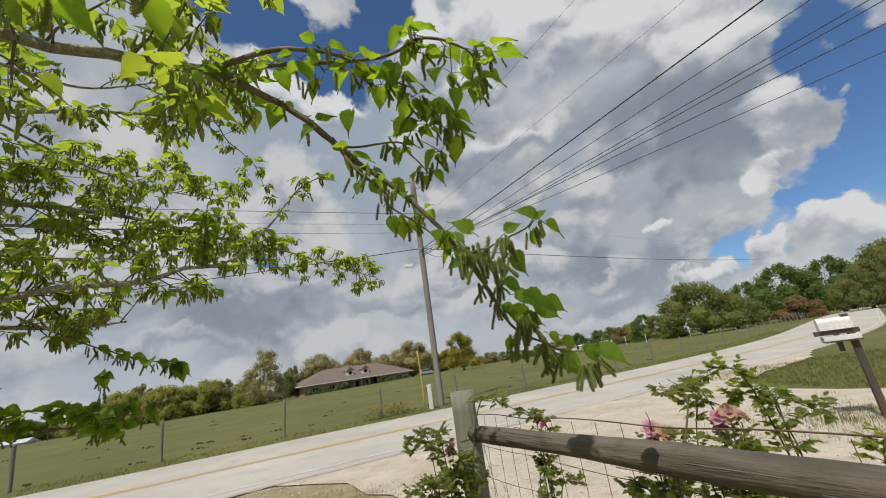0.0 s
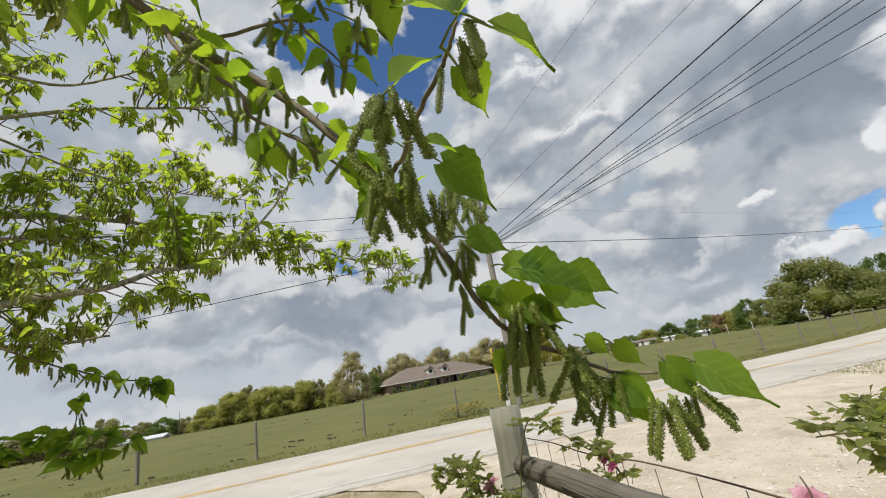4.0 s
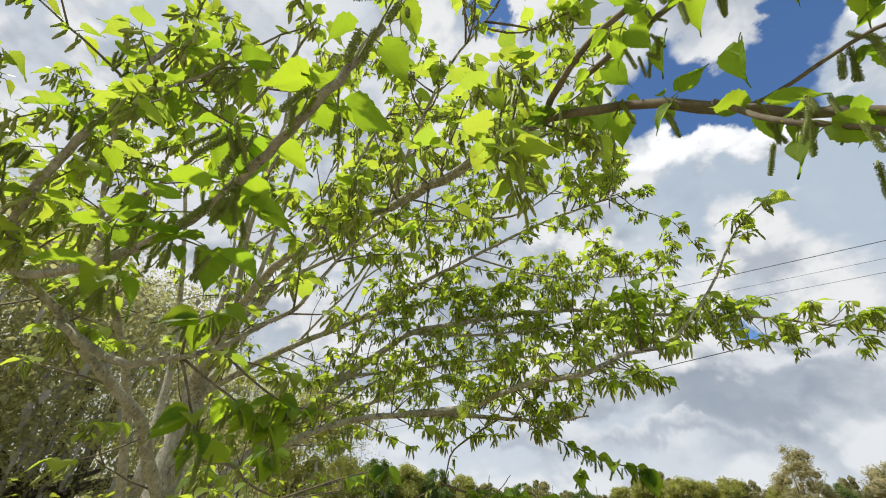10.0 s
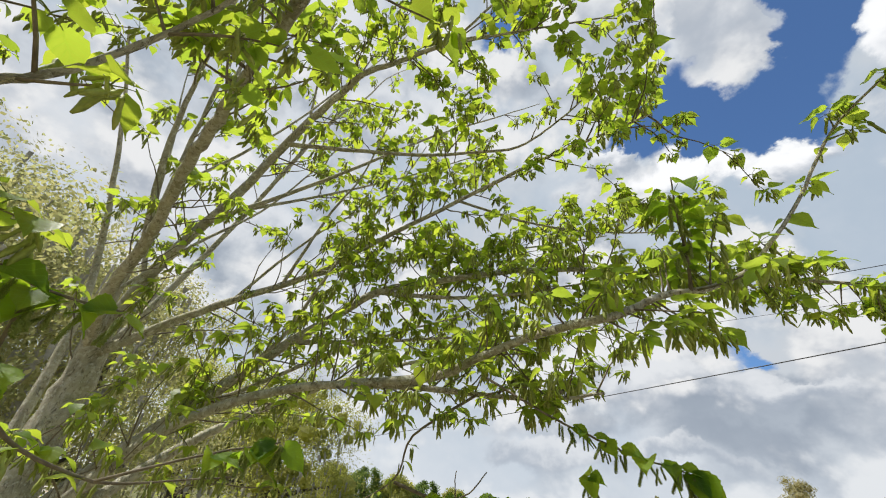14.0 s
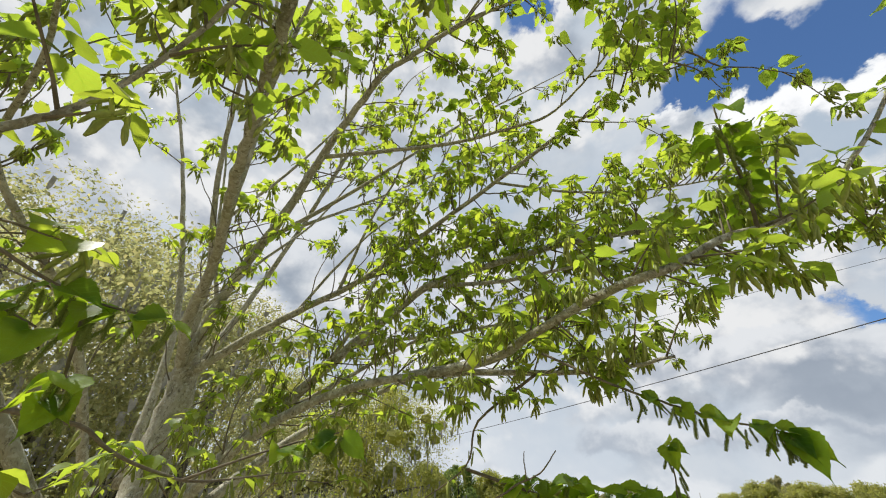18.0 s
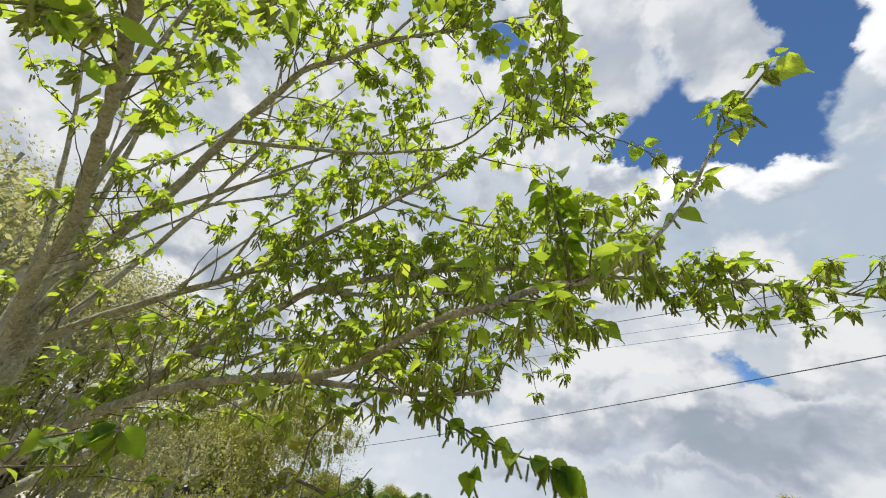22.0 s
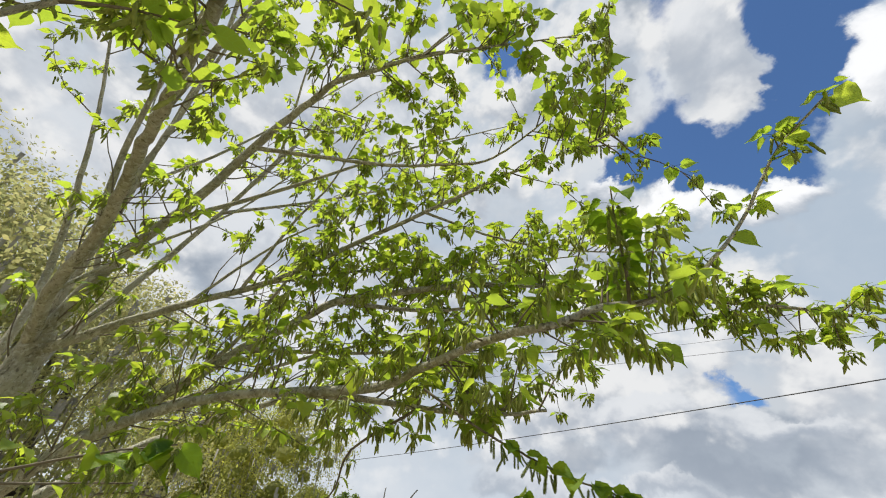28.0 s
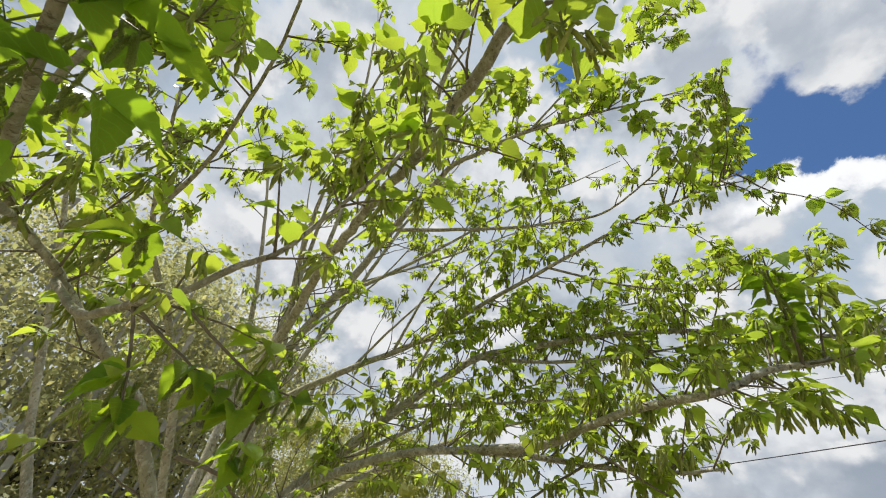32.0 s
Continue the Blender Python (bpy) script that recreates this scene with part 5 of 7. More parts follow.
    def tassels(at, n, spread, lo=0.045, hi=0.07):
        for _ in range(n):
            T.catkin(Vector(at) + Vector((rng.gauss(0, spread), rng.gauss(0, spread), rng.gauss(0, spread * 0.6))), rng.uniform(lo, hi), True)

    tassels((0.155, 0.782, 1.842), 5, 0.006, 0.045, 0.055)
    tassels((0.17, 0.786, 1.839), 4, 0.006, 0.045, 0.055)
    tassels((0.113, 0.968, 1.877), 13, 0.024, 0.055, 0.085)
    tassels((0.078, 0.99, 1.886), 5, 0.016, 0.05, 0.07)
    tassels((0.157, 0.979, 1.841), 6, 0.016, 0.05, 0.08)
    tassels((0.195, 1.058, 1.864), 5, 0.012, 0.04, 0.055)
    tassels((0.171, 1.04, 1.792), 5, 0.012, 0.045, 0.065)
    tassels((0.137, 1.046, 1.801), 4, 0.012, 0.04, 0.06)
    tassels((0.165, 1.071, 1.748), 4, 0.009, 0.045, 0.065)
    tassels((0.225, 1.088, 1.7), 6, 0.014, 0.06, 0.085)
    tassels((0.249, 1.086, 1.706), 5, 0.013, 0.06, 0.08)
    tassels((0.275, 1.092, 1.715), 4, 0.012, 0.05, 0.07)
    tassels((0.222, 1.122, 1.648), 6, 0.013, 0.06, 0.08)
    tassels((0.283, 1.136, 1.638), 4, 0.01, 0.06, 0.08)
    tassels((0.305, 1.152, 1.615), 6, 0.014, 0.055, 0.08)
    tassels((0.333, 1.155, 1.589), 4, 0.01, 0.06, 0.08)
    tassels((0.389, 1.136, 1.558), 4, 0.009, 0.055, 0.08)
    tassels((0.413, 1.129, 1.563), 5, 0.011, 0.055, 0.075)
    tassels((0.229, 0.764, 1.849), 2, 0.004, 0.036, 0.042)
    tassels((0.241, 0.756, 1.856), 2, 0.004, 0.034, 0.042)
    tassels((0.21, 0.772, 1.841), 1, 0.001, 0.036, 0.038)
    tassels((0.237, 0.766, 1.844), 2, 0.004, 0.036, 0.046)
    tassels((-0.03, 0.985, 1.99), 6, 0.018, 0.04, 0.055)
    tassels((-0.09, 0.95, 2.05), 6, 0.018, 0.04, 0.055)
    tassels((-0.15, 0.92, 2.12), 5, 0.02, 0.04, 0.055)
    for p in ((-0.02, 0.9, 2.36), (0.05, 0.95, 2.31), (0.1, 0.97, 2.29), (0.03, 1.04, 2.17), (-0.05, 1.01, 2.24), (-0.14, 0.88, 2.39), (-0.24, 0.87, 2.38), (0.12, 0.99, 2.25)):
        tassels(p, 6, 0.022, 0.04, 0.06)
    T.finish()
    return T


tree = build_mulberry()


# ---------------------------------------------------------------- the yard fence with its roses
def round_post(name, at, h, r, mat, parent=None, lean=(0, 0), sides=16, seed=0, top=None, label=""):
    """An upright of round timber, a little crooked, with a worn end."""
    rng = np.random.default_rng(seed)
    line = spline([(0, 0, -0.1), (lean[0] * .3, lean[1] * .3, h * .33), (lean[0] * .7, lean[1] * .7, h * .7), (lean[0], lean[1], h)], 4)
    rad = np.full(len(line), r) * (1 + rng.normal(0, 0.012, len(line)))
    v, f = tube_arrays(line, rad, sides, 0.05, rng, False)
    n = len(v)
    ring = v[-sides:]
    c = ring.mean(axis=0)
    inner = c + (ring - c) * 0.84 + np.array([0, 0, -0.004])
    v = np.vstack([v, inner, [c + np.array([0, 0, -0.02])]])
    f = f + [(n - sides + s, n - sides + (s + 1) % sides, n + (s + 1) % sides, n + s) for s in range(sides)]
    k = len(f)
    f = f + [(n + s, n + (s + 1) % sides, n + sides) for s in range(sides)]
    me = mesh_of(name, v, f, [mat, top or mat], index=[0] * k + [1] * sides)
    ob = put(name, me, parent, label)
    ob.location = at
    return ob


POST, FENCE_END = Vector((0.10, 2.54, 0)), Vector((1.42, -0.62, 0))
post = thing("corner_post", (0, 0, 0), "weathered round corner post with wire stapled round it", "fence post")
post.location = POST
round_post("post_body", (0, 0, 0), 1.45, 0.071, M["post_wood"], post, (-0.01, 0.0), 20, 3, M["end_grain"])
for k, z in enumerate((1.12, 1.16, 1.19)):
    a = [(0.079 * math.cos(t), 0.079 * math.sin(t), z + 0.03 * math.sin(t + k)) for t in np.linspace(0, 6.28, 15)]
    tube("wire_wrap", a, 0.0014, 0.0014, M["galv"], post, 5, 2)
brace = tube("brace_wire", [(0.06, -0.05, 1.2), (0.09, -0.16, 0.95), (0.14, -0.42, 0.35)], 0.0016, 0.0016, M["galv"], post, 5, 4)

rail_dir = (FENCE_END - POST).normalized()
rail = thing("fence_rail", (0, 0, 0), "weathered grey round log rail with drying cracks", "fence rail")
rail_len = (FENCE_END - POST).length
rail_way = Vector((rail_dir.x, rail_dir.y, 0.075 / rail_len)).normalized()
rail.matrix_basis = Matrix.Translation(POST + rail_dir * 0.06 + Vector((0, 0, 1.215))) @ rail_way.to_track_quat("Z", "Y").to_matrix().to_4x4()


def rail_mesh():
    rng = np.random.default_rng(5)
    line = [np.array([0.006 * math.sin(7 * k), 0.006 * math.sin(5 * k), rail_len * k]) for k in np.linspace(0, 1, 60)]
    rad = [0.041 + 0.008 * k + 0.0022 * math.sin(21 * k) for k in np.linspace(0, 1, 60)]
    v, f = tube_arrays(line, rad, 26, 0.045, rng)
    return mesh_of("rail_body", v, f, M["rail_wood"])


put("rail_body", rail_mesh(), rail)
for k in range(9):
    # drying cracks along the log
    rng = random.Random(800 + k)
    u, a, ln = rng.uniform(0.08, 0.9), rng.uniform(0, 6.28), rng.uniform(.08, .24)
    r = 0.0405 + 0.008 * u
    pts = [((r + .0005) * math.cos(a + d * .05), (r + .0005) * math.sin(a + d * .05), rail_len * u + d * ln) for d in (-1, -.4, .2, 1)]
    tube("crack", pts, 0.0022, 0.0008, M["tar"], rail, 5, 3, label="dark drying crack")
end_post = thing("end_post", (0, 0, 0), "weathered round post that carries the rail's end", "fence post")
end_post.location = FENCE_END + rail_dir * 0.08
round_post("post_body", (0, 0, 0), 1.5, 0.07, M["post_wood"], end_post, (0.01, 0), 18, 9, M["end_grain"])

fence = thing("wire_fence", (0, 0, 0), "rusty woven-wire fence netting behind the rail", "wire fence")
side = Vector((rail_dir.y, -rail_dir.x, 0)) * -1
side = side if side.dot(Vector((1, 0.4, 0))) > 0 else -side
f_len = (FENCE_END - POST).length
for k, z in enumerate((1.30, 1.13, 0.97, 0.81, 0.65, 0.50, 0.36, 0.22, 0.08)):
    rng = random.Random(60 + k)
    pts = [POST + rail_dir * f_len * u + side * (0.075 + rng.uniform(-.006, .006)) + Vector((0, 0, z + (0.055 * u if k == 0 else 0.02 * u) + rng.uniform(-.012, .012))) for u in np.linspace(0, 1, 14)]
    tube("line_wire", pts, 0.0024 if k == 0 else 0.0015, 0.0024 if k == 0 else 0.0015, M["rust"], fence, 5, 3)
for k in range(26):
    rng = random.Random(90 + k)
    u = (k + 0.5) / 26
    b = POST + rail_dir * f_len * u + side * 0.075
    pts = [b + Vector((rng.uniform(-.008, .008), rng.uniform(-.008, .008), z + 0.05 * u)) for z in (0.06, 0.36, 0.65, 0.97, 1.30)]
    tube("stay_wire", pts, 0.0013, 0.0013, M["rust"], fence, 5, 3)
for k in (4, 9, 15, 20):
    b = POST + rail_dir * f_len * (k + 0.5) / 26 + side * 0.075 + Vector((0, 0, 1.30 + 0.05 * k / 26))
    tube("wire_end", [b - Vector((0, 0, .01)), b + Vector((0.004, 0.003, 0.02)), b + Vector((0.0, 0.008, 0.045))], 0.0024, 0.0012, M["rust"], fence, 5, 3)


def rose_flower(at, size, inner="petal_deep", outer="petal", seed=0, label="", parent=None):
    """An open double rose: rings of cupped petals round a tight heart, with green sepals."""
    rng = random.Random(seed)
    fl = put("rose_flower", mesh_of("rose_flower", *(lambda v, f: (v, f))(*tube_arrays([(0, 0, -0.5 * size), (0, 0, -0.12 * size), (0, 0, 0)], [size * .05, size * .1, size * .16], 6)), M["petiole"]), parent, label)
    fl.matrix_basis = Matrix.Translation(at) @ pose(0, 0, 0, rng.uniform(20, 60), rng.uniform(-35, 35), rng.uniform(0, 360))
    for ring, (n, tilt, ln, mat) in enumerate(((4, 72, .42, inner), (5, 52, .55, inner), (7, 28, .72, outer), (8, 4, .80, outer))):
        for k in range(n):
            a = 360 * k / n + ring * 31 + rng.uniform(-8, 8)
            v, f, uv = leaf_arrays(5, 5, 0, rng.randrange(99), 1.05, 0.35, -0.5 + 0.28 * ring)
            v = v * np.array([1, 1, 1]) * ln * size * rng.uniform(0.85, 1.1)
            v[:, 0] = np.minimum(v[:, 0], ln * size * 0.84)
            me = mesh_of("petal", v, f, M[mat], uv)
            put("petal", me, fl, m=pose(0, 0, 0.02 * size * ring, 0, 0, a) @ pose(0, 0, 0, 0, -tilt + rng.uniform(-9, 9), 0))
    return fl


def rose_bush(at, label, canes, seed, spread=0.35, tall=1.2, lean=(0, 0), flowers=(), leafy=1.0, mat="rose_leaf", trail=()):
    """Arching canes with five-leaflet sprays; flowers sit at named places."""
    rng = random.Random(seed)
    bush = thing("rose_bush", at, label, "rose bush", "climbing roses on the fence")
    org = Vector(at)
    greens, stems = Pile(), Pile()

    def spray(p):
        """One stalk with five toothless leaflets."""
        b = rng.uniform(0, 6.28)
        way = Vector((math.cos(b), math.sin(b), rng.uniform(-.5, 1.1))).normalized()
        ln = rng.uniform(0.03, 0.065)
        q = p + way * ln
        v, f = tube_arrays([p, (p + q) / 2 + Vector((0, 0, .006)), q], [.0012, .001, .0008], 4)
        stems.add(v, f)
        cross = way.cross(Vector((0, 0, 1))).normalized()
        for d, s in ((1.0, 0), (0.72, 1), (0.72, -1), (0.42, 1), (0.42, -1)):
            lv, lf, luv = leaf_arrays(6, 3, 0, rng.randrange(50), 0.62, 0.25, 0.3)
            lv[:, 0] = np.minimum(lv[:, 0], 0.88)
            way2 = (way + cross * s * 1.3 if s else way) + Vector((0, 0, rng.uniform(-.5, .05)))
            greens.add(placed(lv, frame_of(p + way * ln * d, way2, Vector((rng.gauss(0, .6), rng.gauss(-.3, .6), .8)), rng.uniform(.020, .036))), lf, luv)

    for c in range(canes):
        a = rng.uniform(0, 6.28)
        h = tall * rng.uniform(0.6, 1.1)
        tip = Vector((math.cos(a) * spread * rng.uniform(.4, 1.2) + lean[0] * h, math.sin(a) * spread * rng.uniform(.4, 1.2) + lean[1] * h, h))
        pts = [Vector((rng.uniform(-.05, .05), rng.uniform(-.05, .05), 0)), tip * 0.35 + Vector((rng.uniform(-.06, .06), rng.uniform(-.06, .06), 0.1)), tip * 0.75 + Vector((rng.uniform(-.06, .06), rng.uniform(-.06, .06), .08)), tip, tip + Vector((math.cos(a) * .12, math.sin(a) * .12, -0.05 * rng.random()))]
        if trail and c == 0:
            pts = [Vector(p) - org for p in trail]
        line = spline([tuple(p) for p in pts], 6)
        v, f = tube_arrays(line, np.linspace(0.0045, 0.0016, len(line)), 6)
        put("cane", mesh_of("cane", v, f, M["cane"]), bush)
        for k in range(int(26 * leafy)):
            spray(Vector(line[rng.randrange(len(line) // 3, len(line))]))
    for p, s, _, _ in flowers:
        q = Vector(p) - org
        for k in range(int(16 * leafy)):
            u = rng.uniform(0.72, 0.97)
            spray(Vector((q.x * (.2 + .8 * u) + rng.gauss(0, .02), q.y * (.2 + .8 * u) + rng.gauss(0, .02), q.z * u)))
    tagged(put("leaf_spray", greens.mesh("leaf_spray", M[mat]), bush), kind="stuff")
    tagged(put("stem_work", stems.mesh("stem_work", M["petiole"]), bush), kind="stuff")
    for k, (p, s, i, o) in enumerate(flowers):
        q = Vector(p) - org
        tube("cane", [(q.x * .2, q.y * .2, 0), (q.x * .5 + .03, q.y * .5 - .02, q.z * .45), (q.x * .9 - .01, q.y * .9, q.z * .85), tuple(q - Vector((0, 0, s * .3)))], .0042, .0018, M["cane"], bush, 6, 5)
        rose_flower(q, s, i, o, seed * 10 + k, "", bush)
    return bush


rose_bush((0.02, 2.40, 0), "leafy rose with one pink bloom climbing the corner post", 9, 71, 0.13, 1.22, (-0.07, 0.02), [((-0.01, 2.40, 1.175), 0.06, "petal", "petal"), ((-0.03, 2.41, 1.15), 0.05, "petal_deep", "petal")], 1.7,
          trail=[(0.06, 2.40, 0.9), (0.12, 2.38, 1.22), (0.19, 2.34, 1.40), (0.27, 2.22, 1.385), (0.36, 2.08, 1.33), (0.44, 1.94, 1.30)])
rose_bush((0.34, 2.1, 0), "sparse rose cane with pink and wilted blooms on the wire", 3, 72, 0.12, 1.12, (0.02, -0.05), [((0.42, 2.0, 1.30), 0.05, "petal_deep", "petal"), ((0.43, 1.97, 1.285), 0.042, "petal_deep", "petal_deep"), ((0.40, 2.08, 1.07), 0.05, "petal_dry", "petal_dry"), ((0.39, 2.09, 1.10), 0.04, "petal_dry", "petal_dry")], 0.7)
rose_bush((0.72, 1.56, 0), "rose canes with clustered pink and cream blooms", 11, 75, 0.20, 1.04, (0.0, -0.03), [((0.72, 1.53, 1.27), 0.055, "petal_deep", "petal"), ((0.69, 1.50, 1.29), 0.055, "petal", "petal"), ((0.72, 1.47, 1.275), 0.055, "petal_cream", "petal_cream"), ((0.70, 1.52, 1.25), 0.05, "petal", "petal_deep")], 1.7)
rose_bush((1.02, 1.56, 0), "full rose bush with pale pink blooms beyond the rail", 14, 73, 0.22, 1.27, (0.02, 0.0), [((1.00, 1.60, 1.27), 0.062, "petal_deep", "petal"), ((1.03, 1.58, 1.285), 0.06, "petal", "petal_cream"), ((1.01, 1.61, 1.245), 0.06, "petal", "petal"), ((1.06, 1.57, 1.27), 0.055, "petal", "petal_cream")], 2.0)
rose_bush((1.20, 1.40, 0), "yellow-green young rose growth beyond the wire", 12, 74, 0.24, 1.34, (0.05, 0.0), [], 1.5, "lime_leaf")
rose_bush((0.676, 1.39, 0), "single upright rose shoot before the rail", 1, 76, 0.05, 1.2, (0, 0), [], 0.6,
          trail=[(0.676, 1.39, 0.55), (0.676, 1.39, 1.114), (0.728, 1.382, 1.252), (0.791, 1.398, 1.387), (0.779, 1.453, 1.409), (0.75, 1.512, 1.398)])


# ---------------------------------------------------------------- the mailboxes by the drive
def mailbox(at, turn, size, label):
    mb = thing("mailbox", at, label, "mailbox", "", turn)
    L, W, H = size
    bm = bmesh.new()
    n = 12
    prof = [(-W / 2, 0), (W / 2, 0), *[(W / 2 * math.cos(a), H - W / 2 + W / 2 * math.sin(a)) for a in np.linspace(0, math.pi, n)]]
    a = [bm.verts.new((-L / 2, y, z)) for y, z in prof]
    b = [bm.verts.new((L / 2, y, z)) for y, z in prof]
    for k in range(len(prof)):
        j = (k + 1) % len(prof)
        bm.faces.new((a[k], a[j], b[j], b[k]))
    bm.faces.new(b)
    bm.faces.new(a[::-1])
    bmesh.ops.recalc_face_normals(bm, faces=bm.faces[:])
    part("body", bm, M["white_paint"], mb)
    bm = bmesh.new()
    c = [bm.verts.new((-L / 2 - 0.012, y * 1.04, z * 1.02)) for y, z in prof]
    d = [bm.verts.new((-L / 2 + 0.02, y * 1.04, z * 1.02)) for y, z in prof]
    for k in range(len(prof)):
        j = (k + 1) % len(prof)
        bm.faces.new((c[k], c[j], d[j], d[k]))
    bm.faces.new(c[::-1])
    bmesh.ops.recalc_face_normals(bm, faces=bm.faces[:])
    door = part("door", bm, M["white_paint"], mb)
    part("handle", box_bm(-L / 2 - 0.03, -0.015, H * .75, -L / 2 - 0.012, 0.015, H * .82, 0.003), M["steel"], door)
    fl = part("flag", box_bm(-0.02, W / 2 + 0.004, H * .3, 0.02, W / 2 + 0.012, H * 1.0, 0.002), M["petal_dry"], mb, "red signal flag")
    return mb


mp = thing("mailbox_post", (6.12, 6.0, 0), "dark timber post with a crossarm for mailboxes in grass", "mailbox post", "", -32)
part("upright", box_bm(-0.042, -0.042, -0.1, 0.042, 0.042, 1.50, 0.006), M["dark_wood"], mp)
part("crossarm", box_bm(-0.42, -0.04, 1.22, 0.10, 0.04, 1.29, 0.006), M["dark_wood"], mp)
part("brace", box_bm(-0.20, -0.03, 0.97, -0.14, 0.03, 1.22, 0.006), M["dark_wood"], mp)
part("lower_shelf", box_bm(-0.34, -0.12, 1.11, 0.08, 0.12, 1.13, 0.004), M["dark_wood"], mp)
mailbox((5.992, 6.08, 1.292), -32, (0.38, 0.15, 0.18), "white dome-topped metal mailbox on a dark crossarm")
nb = thing("newspaper_box", (6.035, 6.053, 1.132), "flat grey-white newspaper box under the mailbox", "newspaper box", "", -32)
part("tray", box_bm(-0.25, -0.10, 0, 0.18, 0.10, 0.018, 0.004), M["white_paint"], nb)
part("hood", box_bm(-0.25, -0.10, 0.055, 0.18, 0.10, 0.07, 0.004), M["white_paint"], nb)
part("back", box_bm(0.165, -0.10, 0.018, 0.18, 0.10, 0.055, 0.002), M["white_paint"], nb)
for y in (-0.10, 0.088):
    part("side", box_bm(-0.25, y, 0.018, 0.164, y + 0.012, 0.055, 0.002), M["white_paint"], nb)
bag = thing("blue_crate", (2.35, 2.75, 0.03), "small blue plastic crate on the gravel", "crate", "", 30)
part("crate_body", box_bm(-0.16, -0.11, 0, 0.16, 0.11, 0.16, 0.015), M["blue"], bag)


# ---------------------------------------------------------------- the field fence
far_fence = thing("field_fence", (0, 0, 0), "weathered pasture fence of round posts and thin wires", "fence")
FENCE_OFF = 5.15
for k in range(-14, 22):
    rng = random.Random(300 + k)
    s = -1.1 + 3.7 * k + rng.uniform(-.2, .2)
    p = Vector(beside_road(s, FENCE_OFF))
    h = rng.uniform(1.15, 1.35)
    round_post("post", p, h, rng.uniform(0.048, 0.062), M["far_post"], far_fence, (rng.uniform(-.05, .05), rng.uniform(-.03, .03)), 10, 300 + k)
for z in (0.25, 0.5, 0.75, 0.98, 1.13):
    pts = [Vector(beside_road(-1.1 + 3.7 * k, FENCE_OFF + 0.06)) + Vector((0, 0, z)) for k in range(-14, 22)]
    tube("wire", pts, 0.0018, 0.0018, M["far_post"], far_fence, 4, 2)


# ---------------------------------------------------------------- the utility pole and its lines
POLE = Vector((-0.30, 18.95, 0))
pole = thing("utility_pole", (0, 0, 0), "tall weathered wooden utility pole with hardware on the verge", "utility pole")
pole.location = POLE
round_post("shaft", (0, 0, 0), 11.55, 0.135, M["pole_wood"], pole, (0.05, 0.0), 16, 21)
part("crossbracket", box_bm(-0.42, -0.05, 11.15, 0.50, 0.05, 11.23, 0.01), M["steel"], pole)
for x, z in ((-0.38, 11.23), (0.05, 11.56), (0.46, 11.23)):
    tube("insulator", [(x, 0, z), (x, 0, z + .08), (x, 0, z + .16), (x, 0, z + .2)], 0.05, 0.025, M["insulator"], pole, 10, 2)
for z, y in ((9.3, -.16), (8.55, -.16), (7.3, -.16), (7.0, .16)):
    part("bracket", box_bm(-0.07, min(y, 0), z, 0.09, max(y, 0), z + 0.12, 0.01), M["steel"], pole)
part("cutout_switch", box_bm(0.30, -0.16, 10.6, 0.37, -0.08, 11.0, 0.015), M["insulator"], pole)
part("transformer_arm", box_bm(0.13, -0.05, 10.75, 0.45, 0.0, 10.81, 0.008), M["steel"], pole)
tube("ground_wire", [(0.145, -0.02, 0), (0.15, -0.02, 3), (0.165, -0.02, 7), (0.18, -0.02, 10.6)], 0.006, 0.006, M["cable"], pole, 5, 4)
part("splice_box", box_bm(-0.9, -0.06, 6.55, -0.45, 0.06, 6.72, 0.03), M["pedestal"], pole)


def span(name, a, b, sag, r, label, mat="cable"):
    """A line hung between two points, with its sag."""
    a, b = Vector(a), Vector(b)
    pts = [tuple(a.lerp(b, u) + Vector((0, 0, -4 * sag * u * (1 - u)))) for u in np.linspace(0, 1, 17)]
    return tagged(tube(name, pts, r, r, M[mat], None, 5, 2), label, "wire", "overhead lines")




def reach(angle, z, climb, far=44.0):
    a = radians(angle)
    return POLE + Vector((math.sin(a) * far, -math.cos(a) * far, z + climb * far))


for angle, z, climb, r in ((29.5, 7.35, 0.012, 0.017), (32.0, 7.15, 0.012, 0.009), (41.0, 7.05, 0.058, 0.012), (42.2, 7.0, 0.060, 0.012), (46.0, 7.3, 0.040, 0.013), (50.0, 7.2, 0.036, 0.011)):
    span("service_line", POLE + Vector((0.05, -0.15, z)), reach(angle, z, climb), .12, r, "black overhead line crossing above the drive")
span("power_line", POLE + Vector((0.05, 0, 11.3)), reach(31.5, 10.9, 0.06), .12, 0.005, "thin bare power line crossing above the drive")
span("power_line", POLE + Vector((0.46, 0, 9.2)), reach(34, 9.0, 0.05), .12, 0.005, "thin bare power line crossing above the drive")
EAST, WEST = Vector(beside_road(62, 5.3)), Vector(beside_road(-62, 5.3))
for z, ze, r in ((7.45, 9.2, 0.020), (9.35, 10.9, 0.004)):
    span("roadside_line", POLE + Vector((0, 0, z)), EAST + Vector((0, 0, ze)), .35 if r > .01 else .3, r, "overhead line along the road")
for z, ze, r in ((9.35, 9.4, 0.012), (8.75, 9.0, 0.006), (8.3, 8.5, 0.007)):
    span("roadside_line", POLE + Vector((0, 0, z)), WEST + Vector((0, 0, ze)), .5, r, "overhead line along the road")
span("phone_cable", POLE + Vector((-0.13, 0, 7.45)), (-62, 11.5, 6.5), .5, 0.020, "thick black phone cable along the field")
